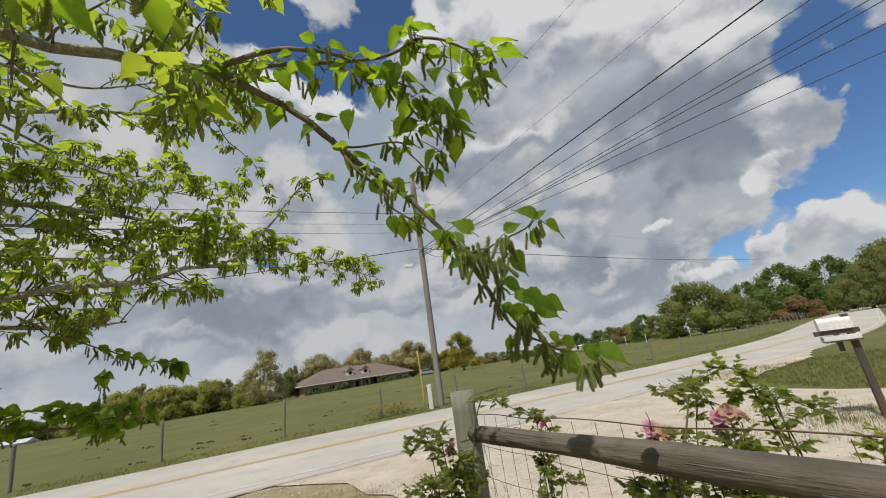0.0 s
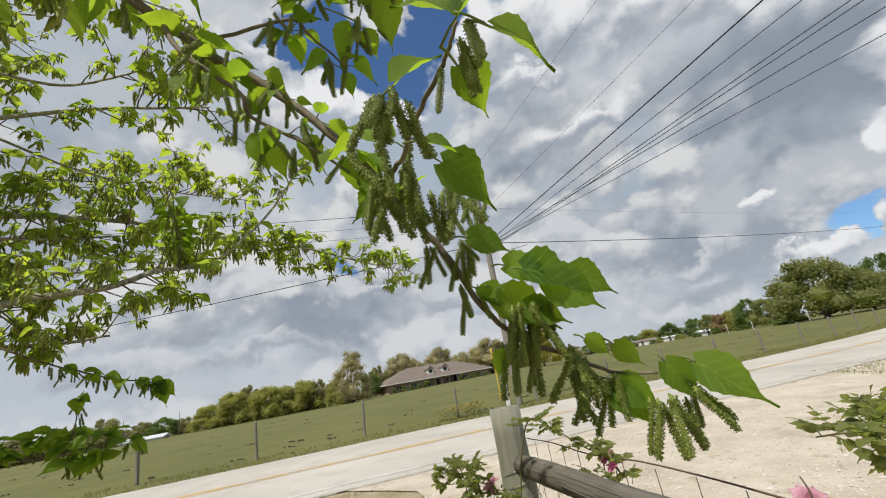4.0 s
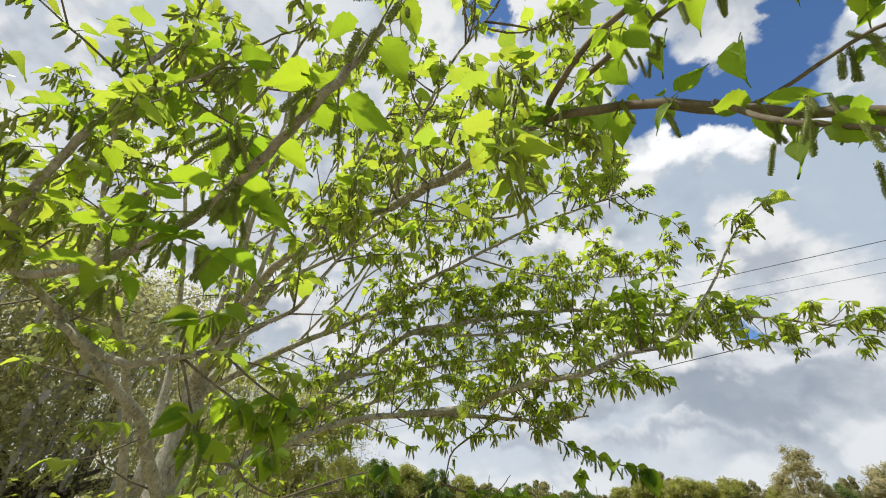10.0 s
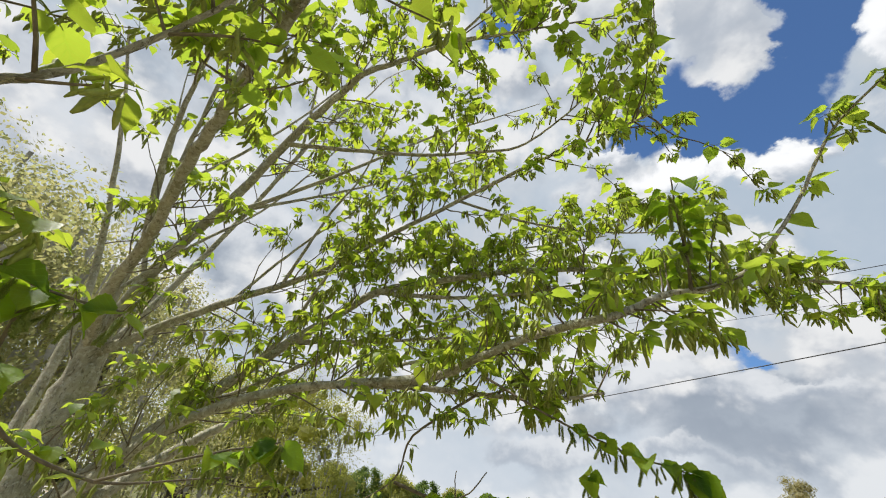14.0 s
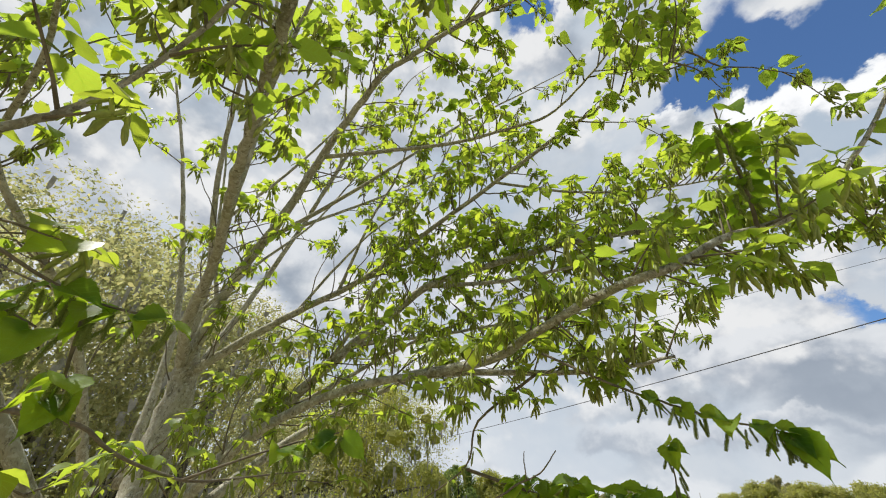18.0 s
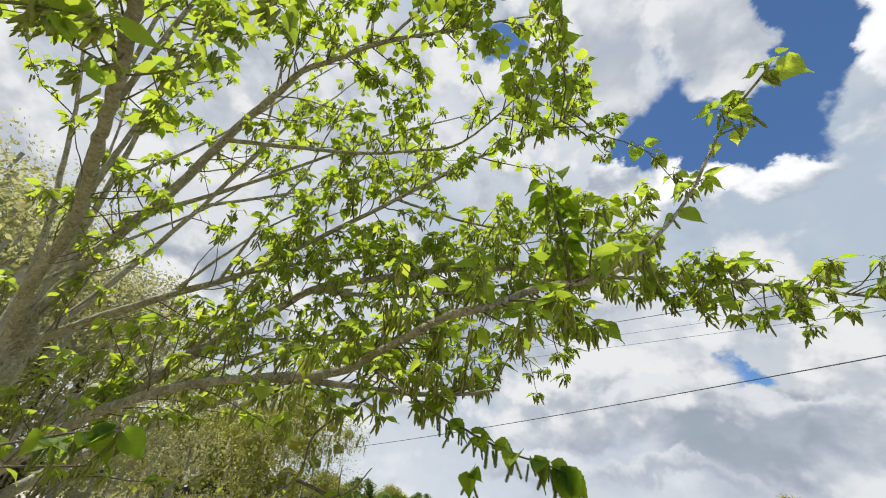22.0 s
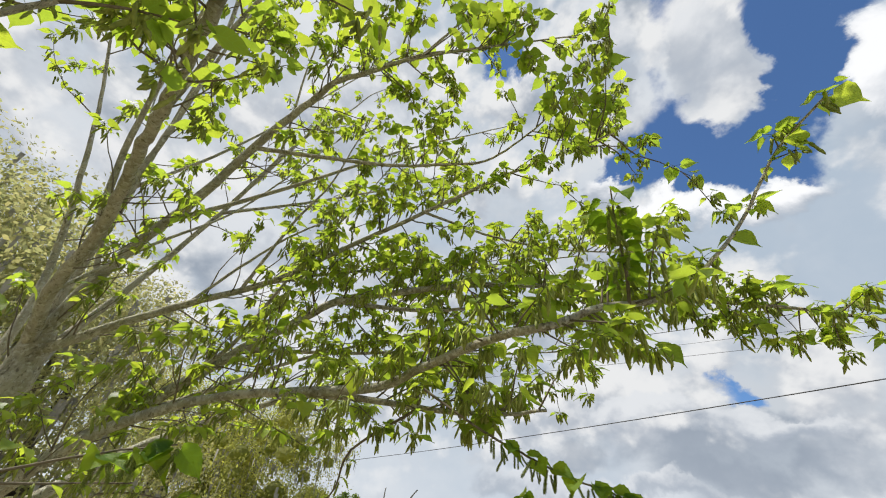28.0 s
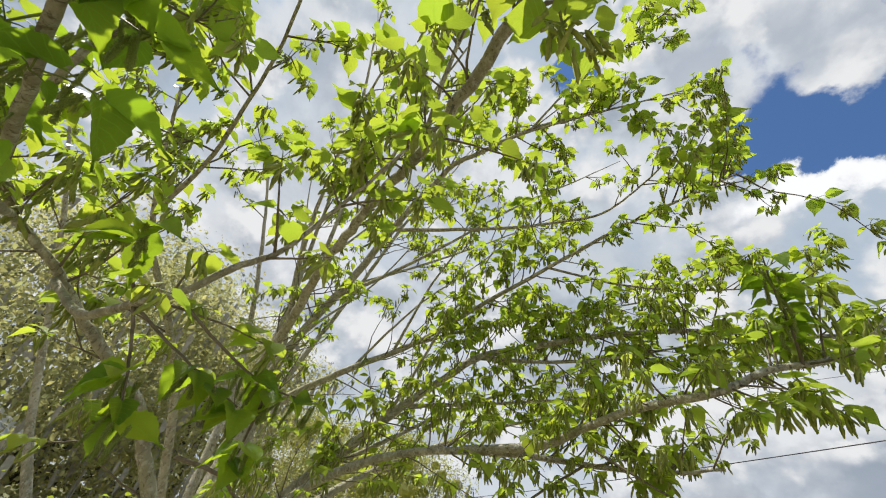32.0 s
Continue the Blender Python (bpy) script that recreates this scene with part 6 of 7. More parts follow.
tagged(tube("drip_loop", [tuple(POLE + Vector(p)) for p in ((0.15, 0, 7.3), (0.7, 0.2, 6.98), (1.3, 0.5, 7.02), (2.0, 0.9, 7.2))], 0.012, 0.012, M["cable"], None, 5, 5), "slack black cable loop below the pole bracket", "wire")
guard = thing("guy_marker", (-1.15, 20.6, 0), "tall thin yellow guy-wire marker in the verge", "marker post")
tube("marker_tube", [(0, 0, 0), (0.01, 0, 1.3), (-0.03, 0, 2.6)], 0.03, 0.03, M["guard"], guard, 8, 4)
ped = thing("phone_pedestal", (-0.72, 18.1, 0), "pale square phone pedestal beside the pole", "pedestal box")
part("pedestal_body", box_bm(-0.09, -0.09, -0.05, 0.09, 0.09, 0.92, 0.015), M["pedestal"], ped)
part("pedestal_cap", box_bm(-0.10, -0.10, 0.92, 0.10, 0.10, 1.0, 0.02), M["pedestal"], ped)


# ---------------------------------------------------------------- trees
def crown_pile(seed, h, w, base, lobes, cards, size, core=0.72, slim=0.5):
    """Leaf sprays laid over overlapping lobes with a dense heart, so that the outline stays uneven and light falls over each lobe."""
    rng = np.random.default_rng(seed)
    P = Pile()
    cen = []
    for k in range(lobes):
        a, t = rng.uniform(0, 6.28), ((k + rng.random()) / lobes) ** 1.15
        r = rng.uniform(0.10, 0.20) * min(w, 1.3 * (h - base)) * (1.1 - 0.35 * t)
        z = base + 0.35 * r + (h - base - 1.15 * r) * t
        rr = max(0.0, w / 2 * math.sqrt(1 - (max(0.0, t - 0.3) / 0.74) ** 2) - r * 0.6) * math.sqrt(rng.uniform(0.1, 1))
        cen.append((rr * math.cos(a), rr * math.sin(a), z, r))
    c = np.array(cen)[rng.integers(0, lobes, cards)]
    d = rng.normal(0, 1, (cards, 3))
    d /= np.linalg.norm(d, axis=1, keepdims=True)
    p = c[:, :3] + d * np.array([1, 1, 0.8]) * c[:, 3:] * (1.30 - 0.62 * rng.random((cards, 1)) ** 0.8)
    low = p[:, 2] < base * 0.75
    p[low, 2] = base * 0.75 + rng.random(low.sum()) * 0.5
    s = size * rng.uniform(0.5, 1.5, (cards, 1))
    nrm = d + rng.normal(0, 0.6, (cards, 3)) + np.array([0, 0, 0.25])
    nrm /= np.linalg.norm(nrm, axis=1, keepdims=True)
    u = np.cross(nrm, rng.normal(0, 1, (cards, 3)))
    u /= np.linalg.norm(u, axis=1, keepdims=True)
    v = np.cross(nrm, u)
    q = np.stack([p - u * s, p - v * s * slim + u * s * .1, p + u * s, p + v * s * slim - u * s * .15], axis=1).reshape(-1, 3)
    P.add(q, [(4 * k, 4 * k + 1, 4 * k + 2, 4 * k + 3) for k in range(cards)], np.tile(np.array([[0, .9], [.5, .7], [1, .9], [.5, 1]]), (cards, 1)))
    if core:
        for x, y, z, r in cen:
            n, m = 6, 9
            g = [(math.sin(math.pi * i / n) * math.cos(2 * math.pi * j / m), math.sin(math.pi * i / n) * math.sin(2 * math.pi * j / m), .8 * math.cos(math.pi * i / n)) for i in range(n + 1) for j in range(m)]
            g = np.array(g) * r * core * rng.uniform(0.8, 1.15, (len(g), 1)) + np.array([x, y, max(z, base + .3 * r)])
            P.add(g, [(i * m + j, i * m + (j + 1) % m, (i + 1) * m + (j + 1) % m, (i + 1) * m + j) for i in range(n) for j in range(m)], np.tile(np.array([[.5, .95]]), (len(g), 1)))
    return P, cen


def tree_thing(name, label, at, seed, h, w, base, lobes, cards, size, mat, bark="oak_bark", moss=0, stems=1, group="field trees", slim=0.5, core=0.58):
    rng = random.Random(seed)
    tr = thing(name, at, label, "tree", group)
    P, cen = crown_pile(seed, h, w, base, lobes, cards, size, core, slim)
    for s in range(stems):
        ox, oy = (rng.uniform(-.6, .6), rng.uniform(-.6, .6)) if stems > 1 else (0, 0)
        tube("trunk", [(ox, oy, -0.2), (ox * 1.2, oy * 1.3, base * .6), (ox * 1.6 + rng.uniform(-.3, .3), oy * 1.6, base * 1.25), (ox * 2, oy * 2, h * .7)], w * .042 / math.sqrt(stems), w * .008, M[bark], tr, 9, 4, 0.12, seed=seed + s)
    for k in range(min(9, lobes)):
        x, y, z, r = cen[k]
        tube("limb", [(0, 0, base * .8), (x * .35, y * .35, base * .8 + (z - base * .8) * .55), (x * .9, y * .9, z)], w * .016, w * .004, M[bark], tr, 6, 4, 0.1, seed=seed + 50 + k)
    put("crown", P.mesh("crown", M[mat], False), tr)
    if moss:
        Q = Pile()
        for k in range(moss):
            x, y, z, r = cen[rng.randrange(len(cen))]
            a, rr = rng.uniform(0, 6.28), r * rng.uniform(.3, 1.05)
            px, py, pz = x + rr * math.cos(a), y + rr * math.sin(a), z - r * rng.uniform(-.1, .7)
            ln, wd, b = rng.uniform(.25, .8), rng.uniform(.03, .09), rng.uniform(0, 6.28)
            ux, uy = math.cos(b) * wd, math.sin(b) * wd
            Q.add([(px - ux, py - uy, pz), (px + ux, py + uy, pz), (px + ux * .9, py + uy * .9, pz - ln * .5), (px - ux * 1.1, py - uy * 1.1, pz - ln * .55), (px + ux * .1, py, pz - ln)], [(0, 1, 2, 3), (3, 2, 4)])
        tagged(put("hanging_moss", Q.mesh("hanging_moss", M["moss"], False), tr, "grey hanging moss"), kind="stuff")
    return tr


def far_place(az, d):
    x, y = 0.2 + d * math.sin(radians(az)), 0.5 + d * math.cos(radians(az))
    return (x, y, height(x, y) - 0.05)


KINDS = {
    "oak": (tree_thing("oak_tree", "broad olive-green oak at the pasture's edge", far_place(33.4, 92), 501, 10.4, 15.5, 0.7, 46, 11000, 0.225, "oak_leaf"), 10.4, 15.5),
    "green": (tree_thing("oak_tree", "dark green evergreen oak behind the pasture", far_place(42.0, 116), 502, 12.6, 14.5, 0.9, 40, 8500, 0.26, "dark_leaf"), 12.6, 14.5),
    "bare": (tree_thing("spring_tree", "tall half-bare tree with brownish spring twigs", far_place(-23.5, 98), 503, 11.8, 9.6, 0.3, 70, 11000, 0.16, "tan_leaf", stems=2, slim=0.36, core=0.45), 11.6, 8.6),
    "gold": (tree_thing("spring_tree", "rounded yellow-green tree beside the house", far_place(2.8, 92), 504, 8.6, 8.5, 0.8, 30, 8500, 0.16, "gold_leaf"), 8.6, 8.5),
    "rust": (tree_thing("spring_tree", "reddish-brown budding tree by the road", far_place(42.4, 98), 505, 4.6, 7.6, 0.4, 30, 6000, 0.17, "rust_leaf"), 4.6, 7.6),
    "bush": (tree_thing("scrub_tree", "low olive scrub tree in the hedgerow", far_place(-34.0, 104), 506, 7.2, 9.0, 0.15, 44, 8000, 0.195, "hedge_leaf", stems=2), 7.2, 9.0),
    "round": (tree_thing("spring_tree", "round grey-brown budding tree behind the house", far_place(-16.6, 146), 507, 13.2, 16.0, 0.5, 60, 11000, 0.25, "tan_leaf", slim=0.4, core=0.62), 13.2, 16.0),
    "grey": (tree_thing("scrub_tree", "grey-green scrub tree in the far hedgerow", far_place(-50.0, 108), 508, 5.6, 8.5, 0.15, 34, 6500, 0.195, "grey_leaf", stems=2), 5.6, 8.5),
}


def more(kind, az, d, h, w):
    src, h0, w0 = KINDS[kind]
    copy_thing(src, pose(*far_place(az, d), 0, 0, az * 47 % 360) @ Matrix.Diagonal((w / w0, w / w0, h / h0, 1)))


# the western hedgerow, tree by tree: kind, bearing, distance, height, width
for row in (("bush", -25.4, 104, 6.4, 7), ("grey", -27.6, 108, 6.8, 8), ("bush", -29.6, 106, 7.4, 9), ("bush", -32.0, 108, 6.8, 8), ("grey", -35.8, 112, 8.2, 8), ("bush", -37.8, 106, 7.2, 9), ("bush", -40.4, 108, 5.2, 8),
            ("grey", -42.4, 112, 3.4, 6), ("green", -44.6, 112, 4.2, 7), ("grey", -46.8, 114, 3.9, 7), ("green", -51.6, 112, 5.0, 8), ("grey", -53.6, 112, 4.0, 7), ("grey", -56, 110, 4.6, 8), ("bush", -59, 110, 6.2, 9), ("green", -62.5, 108, 7, 9),
            ("bush", -66, 104, 7.6, 10), ("green", -70, 100, 8, 10), ("bush", -74, 96, 8, 10), ("green", -21.2, 124, 7.4, 7), ("grey", -19.8, 140, 9.5, 8)):
    more(*row)
# behind the house and on to the east
for row in (("round", -11.4, 150, 13.2, 14), ("round", -4.4, 140, 12.2, 17), ("round", -8.2, 170, 11, 14), ("bush", -13.8, 160, 9, 12), ("grey", -1.6, 150, 7, 12), ("gold", 0.6, 150, 7.5, 8), ("grey", 6.4, 190, 5.0, 14), ("green", 9.0, 200, 4.6, 12), ("grey", 11.4, 210, 4.2, 14), ("green", 14.0, 225, 6.0, 14), ("bush", 16.4, 225, 7.4, 13), ("green", 18.8, 225, 8.6, 12),
            ("green", 21.6, 215, 8.0, 11), ("oak", 23.2, 190, 7.8, 10), ("rust", 24.2, 150, 5.8, 7.5), ("bush", 25.6, 150, 6.6, 8), ("green", 27.1, 132, 7.8, 8), ("oak", 29.0, 118, 6.4, 9), ("oak", 36.8, 102, 7.6, 11), ("green", 38.6, 124, 10.8, 11), ("green", 46.0, 122, 12.6, 13),
            ("oak", 48.0, 104, 9.0, 10), ("oak", 50.6, 112, 12.8, 14), ("rust", 53.6, 100, 6.0, 9), ("green", 55, 118, 13, 14), ("oak", 59, 110, 11, 15), ("oak", 65, 105, 12, 16), ("green", 72, 100, 13, 16), ("oak", 85, 95, 11, 17)):
    more(*row)
# mossy oaks across and beside the road behind the mulberry
big = tree_thing("live_oak", "large live oak hung with grey moss beside the road", far_place(-80, 33), 511, 9.0, 13, 1.2, 64, 36000, 0.07, "hedge_leaf", moss=900, stems=2, group="mossy roadside oaks", core=0.3)
old = tree_thing("live_oak", "old brownish live oak draped in hanging moss", far_place(-103, 18.5), 512, 8.4, 11.5, 1.1, 80, 52000, 0.058, "pale_leaf", moss=700, stems=3, group="mossy roadside oaks", slim=0.5, core=0)
for az, d, s, k, src in ((-118, 18.5, 1.28, 80, old), (-134, 24, 0.95, 200, old), (-90, 36, 1.1, 130, big), (-146, 26, 1.1, 300, big), (-166, 24, 1.1, 20, old), (150, 26, 1.2, 90, big), (120, 30, 1.2, 10, big)):
    copy_thing(src, pose(*far_place(az, d), 0, 0, k) @ Matrix.Scale(s, 4))


def shrub(at, label, seed, h, w, mat, n, size):
    rng = random.Random(seed)
    sh = thing("shrub", at, label, "shrub", "yard shrubs")
    P = Pile()
    for k in range(14):
        a = rng.uniform(0, 6.28)
        tip = Vector((math.cos(a) * w / 2 * rng.uniform(.3, 1), math.sin(a) * w / 2 * rng.uniform(.3, 1), h * rng.uniform(.6, 1)))
        line = spline([(0, 0, 0), tuple(tip * .4 + Vector((0, 0, .15 * h))), tuple(tip)], 5)
        v, f = tube_arrays(line, np.linspace(.012, .003, len(line)), 5)
        put("stem", mesh_of("stem", v, f, M["twig"]), sh)
        for j in range(n // 14):
            p = Vector(line[rng.randrange(3, len(line))]) + Vector((rng.gauss(0, .09 * w), rng.gauss(0, .09 * w), rng.gauss(0, .07 * h)))
            v, f, uv = FAR_LEAVES[rng.randrange(10)]
            P.add(placed(v, frame_of(p, (rng.gauss(0, 1), rng.gauss(0, 1), rng.gauss(-.2, .5)), (rng.gauss(0, .5), rng.gauss(0, .5), 1), size * rng.uniform(.6, 1.3))), f, uv)
    tagged(put("leafage", P.mesh("leafage", M[mat]), sh), kind="stuff")
    return sh


shrub((-4.9, -0.6, 0), "bright yellow-green shrub under the mulberry", 601, 1.5, 1.6, "lime_leaf", 1500, 0.055)
shrub((-6.4, 1.2, 0), "young lime-green sapling in the dry grass", 602, 1.6, 1.4, "lime_leaf", 1000, 0.055)
shrub((-4.2, -2.2, 0), "spreading yellow-green shrub by the shed", 603, 1.9, 2.2, "lime_leaf", 1700, 0.06)
shrub((-4.6, 3.4, 0), "leafy green sapling beside the drive", 604, 1.15, 1.3, "leaf_far", 420, 0.08)


# ---------------------------------------------------------------- the house across the field
def build_house():
    a, b = Vector(far_place(-18.9, 118)), Vector(far_place(-4.7, 131))
    ang = math.degrees(math.atan2(b.y - a.y, b.x - a.x))
    w = (b - a).length
    hs = thing("brick_house", a, "low brick ranch house with hip roof and two dormers", "house", "", ang)
    D, WH, E = 13.0, 2.7, 0.8
    z0 = -0.5
    part("wall_front_left", box_bm(0.4, 0.4, z0, w * .36, 0.7, WH), M["brick"], hs)
    part("wall_front_right", box_bm(w * .66, 0.4, z0, w - .4, 0.7, WH), M["brick"], hs)
    part("wall_porch", box_bm(w * .36, 3.0, z0, w * .66, 3.3, WH), M["brick"], hs)
    part("wall_side", box_bm(0.4, 0.7, z0, 0.7, D - .4, WH), M["brick"], hs)
    part("wall_side", box_bm(w - .7, 0.7, z0, w - .4, D - .4, WH), M["brick"], hs)
    part("wall_back", box_bm(0.4, D - .4, z0, w - .4, D - .1, WH), M["brick"], hs)
    for x in (0.36, 0.44, 0.51, 0.58, 0.66):
        part("porch_post", box_bm(w * x - .09, 0.45, z0, w * x + .09, 0.63, WH, 0.02), M["trim"], hs)
    for x, ww in ((0.10, 1.6), (0.24, 1.6), (0.74, 1.8), (0.88, 1.8)):
        wn = part("window", box_bm(w * x - ww / 2, 0.36, 0.6, w * x + ww / 2, 0.398, 1.9, 0.01), M["trim"], hs)
        for s in (-1, 1):
            part("pane", box_bm(w * x + s * ww / 4 - ww / 4 + .08, 0.335, 0.68, w * x + s * ww / 4 + ww / 4 - .08, 0.358, 1.82), M["dark_glass"], wn)
    part("front_door", box_bm(w * .5 - .5, 2.94, z0, w * .5 + .5, 2.998, 2.0, 0.01), M["dark_wood"], hs)
    for x in (0.41, 0.60):
        wn = part("window", box_bm(w * x - .7, 2.95, 0.5, w * x + .7, 2.998, 1.95, 0.01), M["trim"], hs)
        part("pane", box_bm(w * x - .6, 2.925, 0.6, w * x + .6, 2.948, 1.85), M["dark_glass"], wn)
    bm = bmesh.new()
    R, inset = WH + 3.8, D * .62
    v = [bm.verts.new(p) for p in ((-E, -E, WH - .05), (w + E, -E, WH - .05), (w + E, D + E, WH - .05), (-E, D + E, WH - .05), (inset, D / 2, R), (w - inset, D / 2, R))]
    for f in ((0, 1, 5, 4), (1, 2, 5), (2, 3, 4, 5), (3, 0, 4), (3, 2, 1, 0)):
        bm.faces.new([v[i] for i in f])
    roof = part("roof", bm, M["shingle"], hs)
    part("fascia", box_bm(-E, -E - .05, WH - .28, w + E, -E, WH - .02), M["trim"], hs)
    part("fascia", box_bm(-E - .05, -E, WH - .28, -E, D + E, WH - .02), M["trim"], hs)
    for x in (0.42, 0.565):
        c = w * x
        dm = part("dormer", box_bm(c - .95, 1.2, WH + 1.0, c + .95, 4.6, WH + 2.45), M["trim"], roof)
        bm = bmesh.new()
        q = [bm.verts.new(p) for p in ((c - 1.3, 1.0, WH + 2.4), (c + 1.3, 1.0, WH + 2.4), (c, 1.0, WH + 3.45), (c - 1.3, 5.2, WH + 2.4), (c + 1.3, 5.2, WH + 2.4), (c, 5.2, WH + 3.45))]
        for f in ((0, 1, 2), (0, 2, 5, 3), (1, 4, 5, 2), (3, 5, 4), (0, 3, 4, 1)):
            bm.faces.new([q[i] for i in f])
        part("dormer_roof", bm, M["shingle"], roof)
        part("dormer_window", box_bm(c - .5, 1.16, WH + 1.3, c + .5, 1.196, WH + 2.25), M["dark_glass"], roof)
    # clipped bushes along the front
    for k, (x, s) in enumerate(((0.05, 1.0), (0.12, 1.2), (0.19, .9), (0.27, 1.0), (0.34, 1.3), (0.69, 1.4), (0.78, 1.2), (0.83, 1.0), (0.93, 1.1))):
        P, _ = crown_pile(700 + k, 1.7 * s, 2.4 * s, 0.1, 9, 520, 0.16)
        p = hs.matrix_basis @ Vector((w * x, -1.6, 0.0))
        bush = thing("garden_bush", p, "dark clipped bush along the house front", "bush", "bushes at the house")
        tagged(put("bush_leafage", P.mesh("bush_leafage", M["dark_leaf"], False), bush), kind="stuff")
        tube("bush_stem", [(0, 0, -.1), (0, 0, .3), (0.05, 0, .8 * s)], .06, .03, M["oak_bark"], bush, 6, 2)


build_house()


def build_car(at, turn, label):
    car = thing("parked_suv", at, label, "car", "", turn)
    bm = bmesh.new()
    prof = [(-2.3, .45), (-2.3, .95), (-2.2, 1.05), (-1.9, 1.72), (-.2, 1.78), (.6, 1.70), (1.25, 1.08), (2.2, .92), (2.32, .7), (2.3, .42)]
    a = [bm.verts.new((x, -.9 if z < 1.2 else -.74, z)) for x, z in prof]
    b = [bm.verts.new((x, .9 if z < 1.2 else .74, z)) for x, z in prof]
    for k in range(len(prof)):
        j = (k + 1) % len(prof)
        bm.faces.new((a[k], a[j], b[j], b[k]))
    bm.faces.new(a[::-1]), bm.faces.new(b)
    bmesh.ops.recalc_face_normals(bm, faces=bm.faces[:])
    part("body", bm, M["silver"], car)
    for y in (-.87, .87):
        for x0, x1 in ((-1.75, -.85), (-.75, .05), (.12, .85)):
            part("side_window", box_bm(x0, y - .03, 1.12, x1, y + .03, 1.56, 0.01), M["dark_glass"], car)
        for x in (-1.45, 1.45):
            wl = tube("wheel", [(x, y - .11, .36), (x, y + .11, .36)], .36, .36, M["tyre"], car, 20, 1)
            tube("rim", [(x, y - .125, .36), (x, y + .125, .36)], .2, .2, M["rim"], wl, 14, 1)
    part("headlight", box_bm(2.24, -.75, .7, 2.31, -.45, .86, .02), M["insulator"], car)
    part("headlight", box_bm(2.24, .45, .7, 2.31, .75, .86, .02), M["insulator"], car)


build_car(far_place(-2.4, 128), 20, "silver parked sport utility beside the brick house")


def low_building(at, turn, w, d, h, rise, wall, roof, label, category="building", openings=True):
    ob = thing("low_building", at, label, category, "", turn)
    part("wall_body", box_bm(-w / 2, -d / 2, -.4, w / 2, d / 2, h), M[wall], ob)
    bm = bmesh.new()
    e = .35
    v = [bm.verts.new(p) for p in ((-w / 2 - e, -d / 2 - e, h), (w / 2 + e, -d / 2 - e, h), (w / 2 + e, d / 2 + e, h), (-w / 2 - e, d / 2 + e, h), (-w / 2 - e, 0, h + rise), (w / 2 + e, 0, h + rise))]
    for f in ((0, 1, 5, 4), (2, 3, 4, 5), (0, 4, 3), (1, 2, 5), (3, 2, 1, 0)):
        bm.faces.new([v[i] for i in f])
    rf = part("roof", bm, M[roof], ob)
    if roof == "metal_roof":
        n = int(w / .3)
        for sgn in (-1, 1):
            for k in range(n):
                x = -w / 2 + w * (k + .5) / n
                tube("roof_rib", [(x, sgn * (d / 2 + e), h + .015), (x, 0, h + rise + .015)], .02, .02, M[roof], rf, 5, 1)
    if not openings:
        return ob
    part("door", box_bm(-.45, -d / 2 - .04, -.1, .45, -d / 2 - .004, 2.0, .01), M["dark_wood"], ob)
    for x in (-w * .3, w * .3):
        wn = part("window", box_bm(x - .5, -d / 2 - .04, 1.0, x + .5, -d / 2 - .004, 1.8, .01), M["trim"], ob)
        part("pane", box_bm(x - .42, -d / 2 - .06, 1.08, x + .42, -d / 2 - .042, 1.72), M["dark_glass"], wn)
    return ob


low_building(far_place(-129.5, 14.0), 150, 5.0, 4.0, 2.15, 0.75, "trim", "metal_roof", "white shed with a ribbed metal roof in shrubs", "shed")
low_building(far_place(15.4, 196), -15, 11, 5, 1.7, .9, "pedestal", "shingle", "distant pale house beyond the pasture", "house")
low_building(far_place(18.4, 190), 5, 9, 3, 1.6, .4, "pedestal", "metal_roof", "distant white trailer home beyond the pasture", "trailer home")
low_building(far_place(22.4, 150), 10, 4.2, 3, 1.3, .6, "pedestal", "metal_roof", "distant white cottage beside a budding tree", "house")
low_building(far_place(-46.2, 104), 25, 7, 4, .45, .55, "metal_roof", "metal_roof", "distant low white barn roof at the hedgerow", "barn", False)
for az, d, h, w in ((14.4, 188, 2.0, 4), (16.6, 186, 1.7, 3.5), (17.4, 184, 2.4, 3), (19.6, 180, 2.2, 4), (21.4, 148, 1.6, 2.6), (23.4, 146, 2.0, 3.2), (30.4, 100, 1.4, 6), (12.6, 188, 1.8, 7), (26.0, 128, 1.4, 4)):
    more("green" if h < 2.1 else "bush", az, d, h, w)
for az, d, h in ((20.6, 160, 7.2), (-43.2, 100, 4.6), (-48.2, 98, 4.4), (24.6, 96, 1.9), (31.9, 84, 1.7), (27.0, 90, 1.6)):
    far_pole = thing("distant_pole", far_place(az, d), "thin grey pole beyond the pasture" if h > 4 else "short pale marker post in the pasture", "pole")
    tube("pole_shaft", [(0, 0, -.2), (0.02, 0, h * .5), (0.05, 0, h)], .08 if h > 4 else .05, .05, M["far_post" if h > 4 else "pedestal"], far_pole, 7, 2)


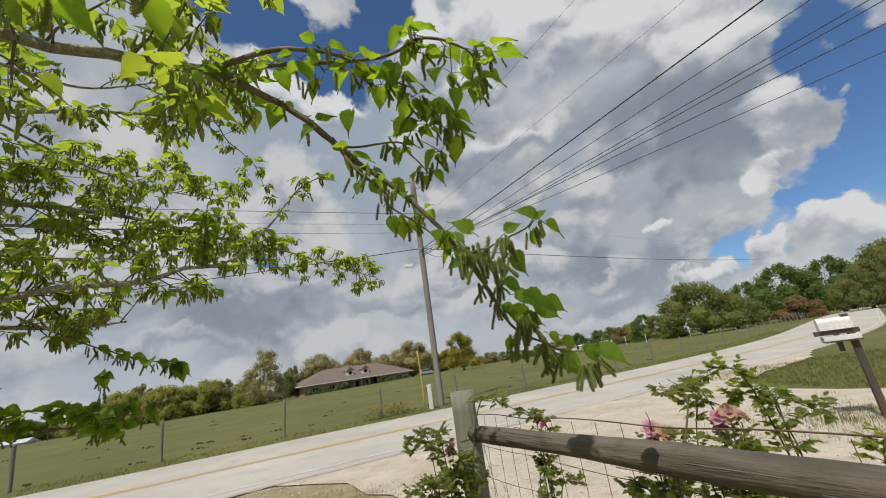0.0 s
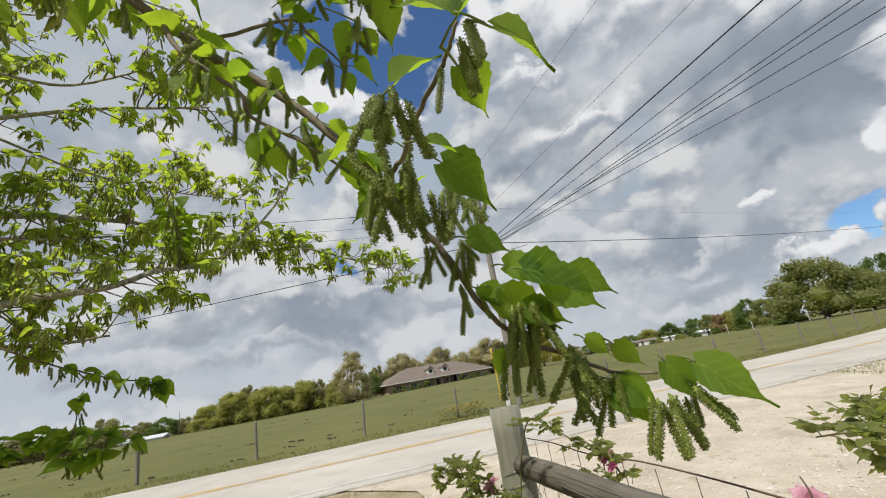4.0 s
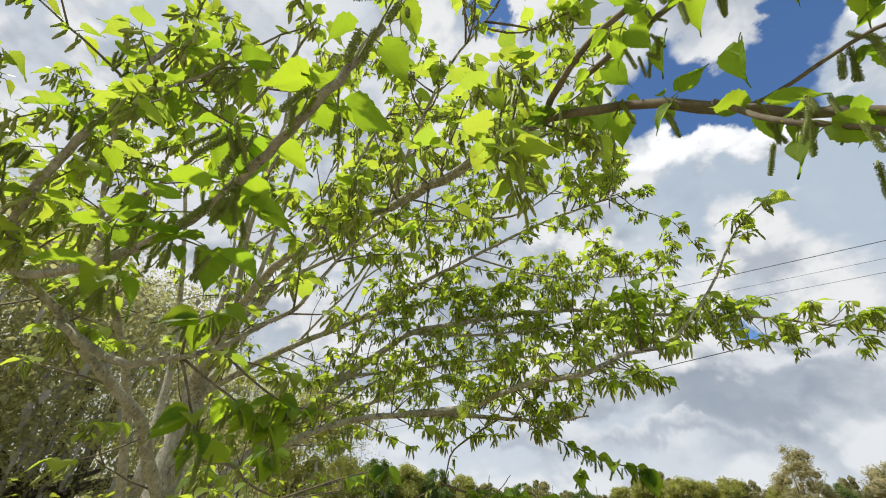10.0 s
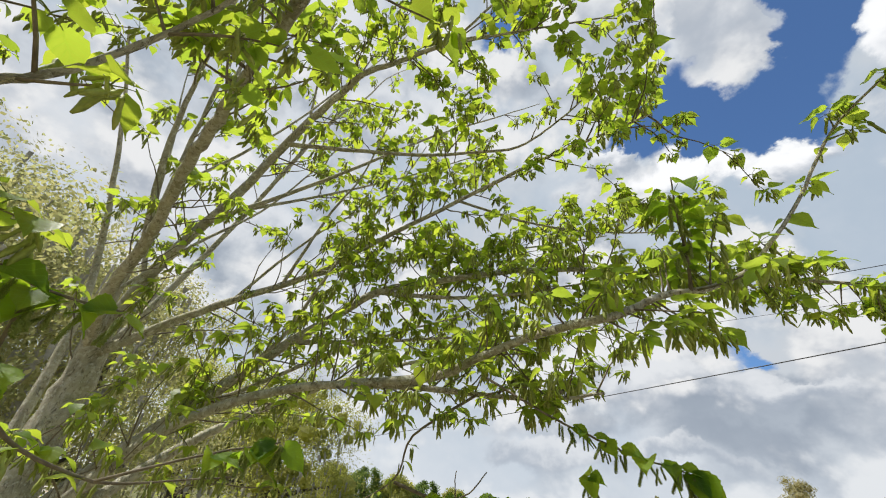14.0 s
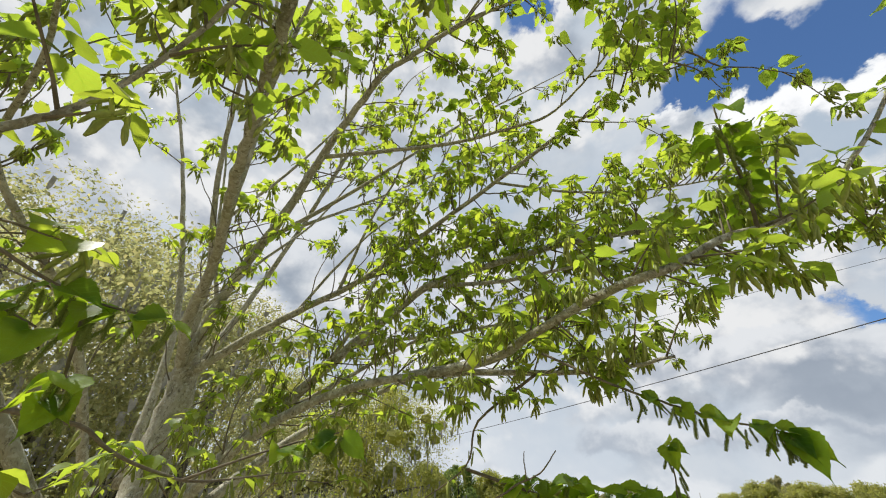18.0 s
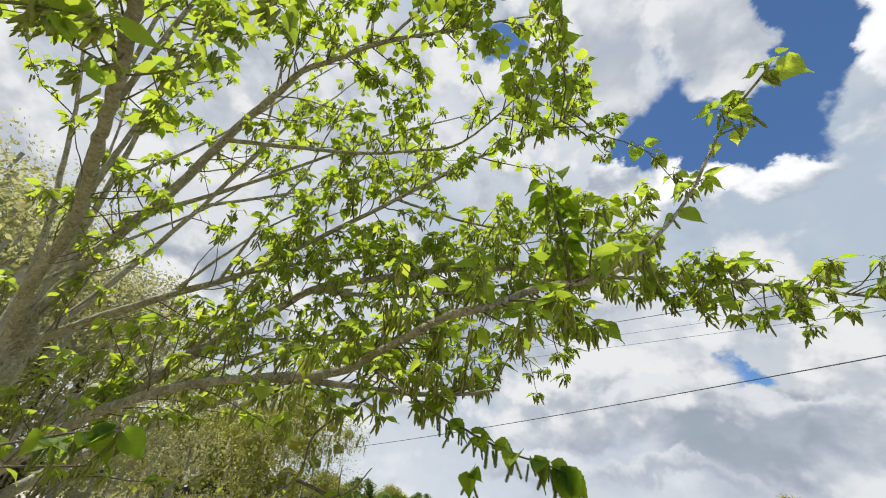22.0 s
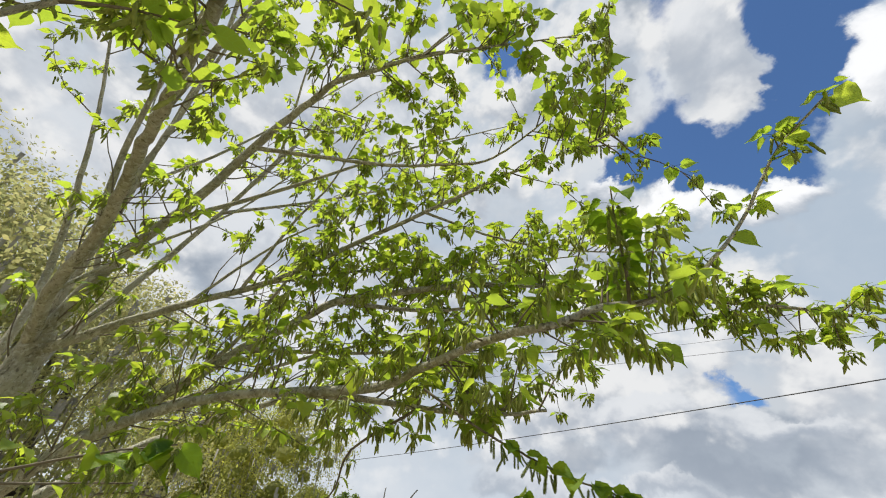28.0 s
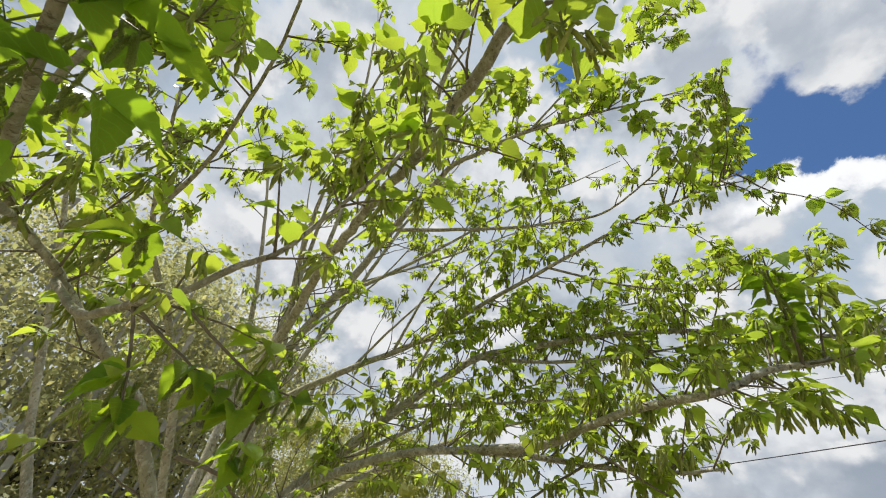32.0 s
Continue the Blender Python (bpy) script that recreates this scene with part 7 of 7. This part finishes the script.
# ---------------------------------------------------------------- grass, stones and clods
def blades(name, spots, mat, label, seed, lo, hi, wide):
    rng = random.Random(seed)
    P = Pile()
    for x, y, z in spots:
        for _ in range(4):
            a, h, b = rng.uniform(0, 6.28), rng.uniform(lo, hi), rng.uniform(.1, .7)
            px, py = x + rng.gauss(0, .04), y + rng.gauss(0, .04)
            ux, uy, w = math.cos(a), math.sin(a), wide * rng.uniform(.6, 1.2)
            P.add([(px - uy * w, py + ux * w, z), (px + uy * w, py - ux * w, z), (px + ux * h * b * .4 + uy * w * .7, py + uy * h * b * .4 - ux * w * .7, z + h * .6), (px + ux * h * b * .4 - uy * w * .7, py + uy * h * b * .4 + ux * w * .7, z + h * .6), (px + ux * h * b, py + uy * h * b, z + h)],
                  [(0, 1, 2, 3), (3, 2, 4)], np.array([[0, .3], [0, .7], [.5, .6], [.5, .4], [1, .5]]))
    tagged(put(name, P.mesh(name, M[mat], False)), label, "grass", kind="stuff")


rng = random.Random(5)
blades("verge_grass", [beside_road(rng.uniform(-40, 45), rng.uniform(3.2, 5.6)) for _ in range(4200)], "grass_blade", "taller yellow-green grass along the road's far edge", 6, .03, .11, .008)
blades("dry_grass", [(rng.uniform(-4.5, 0.6), rng.uniform(2.2, 7.0), .012) for _ in range(2600)], "straw", "dry straw grass round the corner post", 7, .02, .07, .004)
blades("island_grass", [(rng.uniform(8.2, 15), rng.uniform(6.5, 14.5), .0) for _ in range(3500)], "grass_blade", "rough green grass beside the drive", 8, .03, .10, .008)
blades("mailbox_grass", [(6.1 + rng.gauss(0, .9), 6.1 + rng.gauss(0, .7), .03) for _ in range(900)], "grass_blade", "green grass tufts at the mailbox post", 9, .03, .10, .003)
blades("yard_grass", [(rng.uniform(-9, -3.5), rng.uniform(-3, 7), .012) for _ in range(2600)], "grass_blade", "rough yard grass under the mulberry", 10, .05, .2, .007)


def stones():
    rng = random.Random(12)
    P = Pile()
    for k in range(10000):
        if k < 8600:
            u, w = rng.random(), rng.random()
            x, y = 0.6 + 6.5 * u, 1.6 + 8.5 * w
            if x < 0.55 + (2.4 - y) * .4:
                continue
        else:
            s = beside_road(rng.uniform(-8, 12), -3.5 - abs(rng.gauss(0, .5)))
            x, y = s[0], s[1]
        r = rng.uniform(.005, .018) * (1.8 if rng.random() < .05 else 1)
        q = np.array([[1, 0, 0], [-1, 0, 0], [0, 1, 0], [0, -1, 0], [0, 0, .7], [0, 0, -.5]]) * r * np.array([rng.uniform(.7, 1.4), rng.uniform(.7, 1.3), rng.uniform(.6, 1)])
        q = q + np.random.default_rng(k).normal(0, r * .15, (6, 3)) + np.array([x, y, .034])
        P.add(q, [(0, 2, 4), (2, 1, 4), (1, 3, 4), (3, 0, 4), (2, 0, 5), (1, 2, 5), (3, 1, 5), (0, 3, 5)])
    tagged(put("loose_gravel", P.mesh("loose_gravel", M["pebble"], False)), "loose pale limestone pebbles on the drive", "gravel", kind="stuff")


stones()


def clods():
    rng = random.Random(14)
    P = Pile()
    for k in range(110):
        az, d = rng.uniform(-58, 45), 18 + 60 * rng.random() ** 1.6
        x, y, z = far_place(az, d)
        if (Vector((x, y)) - Vector(ROAD_AT)).dot(Vector((-math.sin(radians(26)), math.cos(radians(26))))) < 6:
            continue
        for _ in range(5):
            r = rng.uniform(.03, .09)
            q = np.array([[1, 0, 0], [-1, 0, 0], [0, 1, 0], [0, -1, 0], [0, 0, .6], [0, 0, -.3]]) * r + np.array([x + rng.gauss(0, .16), y + rng.gauss(0, .1), z + .07])
            P.add(q, [(0, 2, 4), (2, 1, 4), (1, 3, 4), (3, 0, 4), (2, 0, 5), (1, 2, 5), (3, 1, 5), (0, 3, 5)])
    tagged(put("pasture_clods", P.mesh("pasture_clods", M["clod"], False)), "dark scattered clods in the pasture", "clods", kind="stuff")


clods()
weeds = [Vector(beside_road(s, 5.0)) for s in (-1.6, -1.1, -.6, -.2)]
for k, p in enumerate(weeds):
    rng = random.Random(40 + k)
    wd = thing("flowering_weed", p, "orange-yellow flowering weed clump at the fence", "weed", "fence weeds")
    G, F = Pile(), Pile()
    for _ in range(120):
        q = Vector((rng.gauss(0, .22), rng.gauss(0, .15), rng.uniform(.05, .5)))
        v, f, uv = FAR_LEAVES[rng.randrange(10)]
        (F if rng.random() < .3 and q.z > .25 else G).add(placed(v, frame_of(q, (rng.gauss(0, 1), rng.gauss(0, 1), rng.gauss(0, .6)), (0, 0, 1), rng.uniform(.05, .1))), f, uv)
    tagged(put("weed_leafage", G.mesh("weed_leafage", M["grass_blade"]), wd), kind="stuff")
    tagged(put("weed_flower", F.mesh("weed_flower", M["flower"]), wd), kind="stuff")
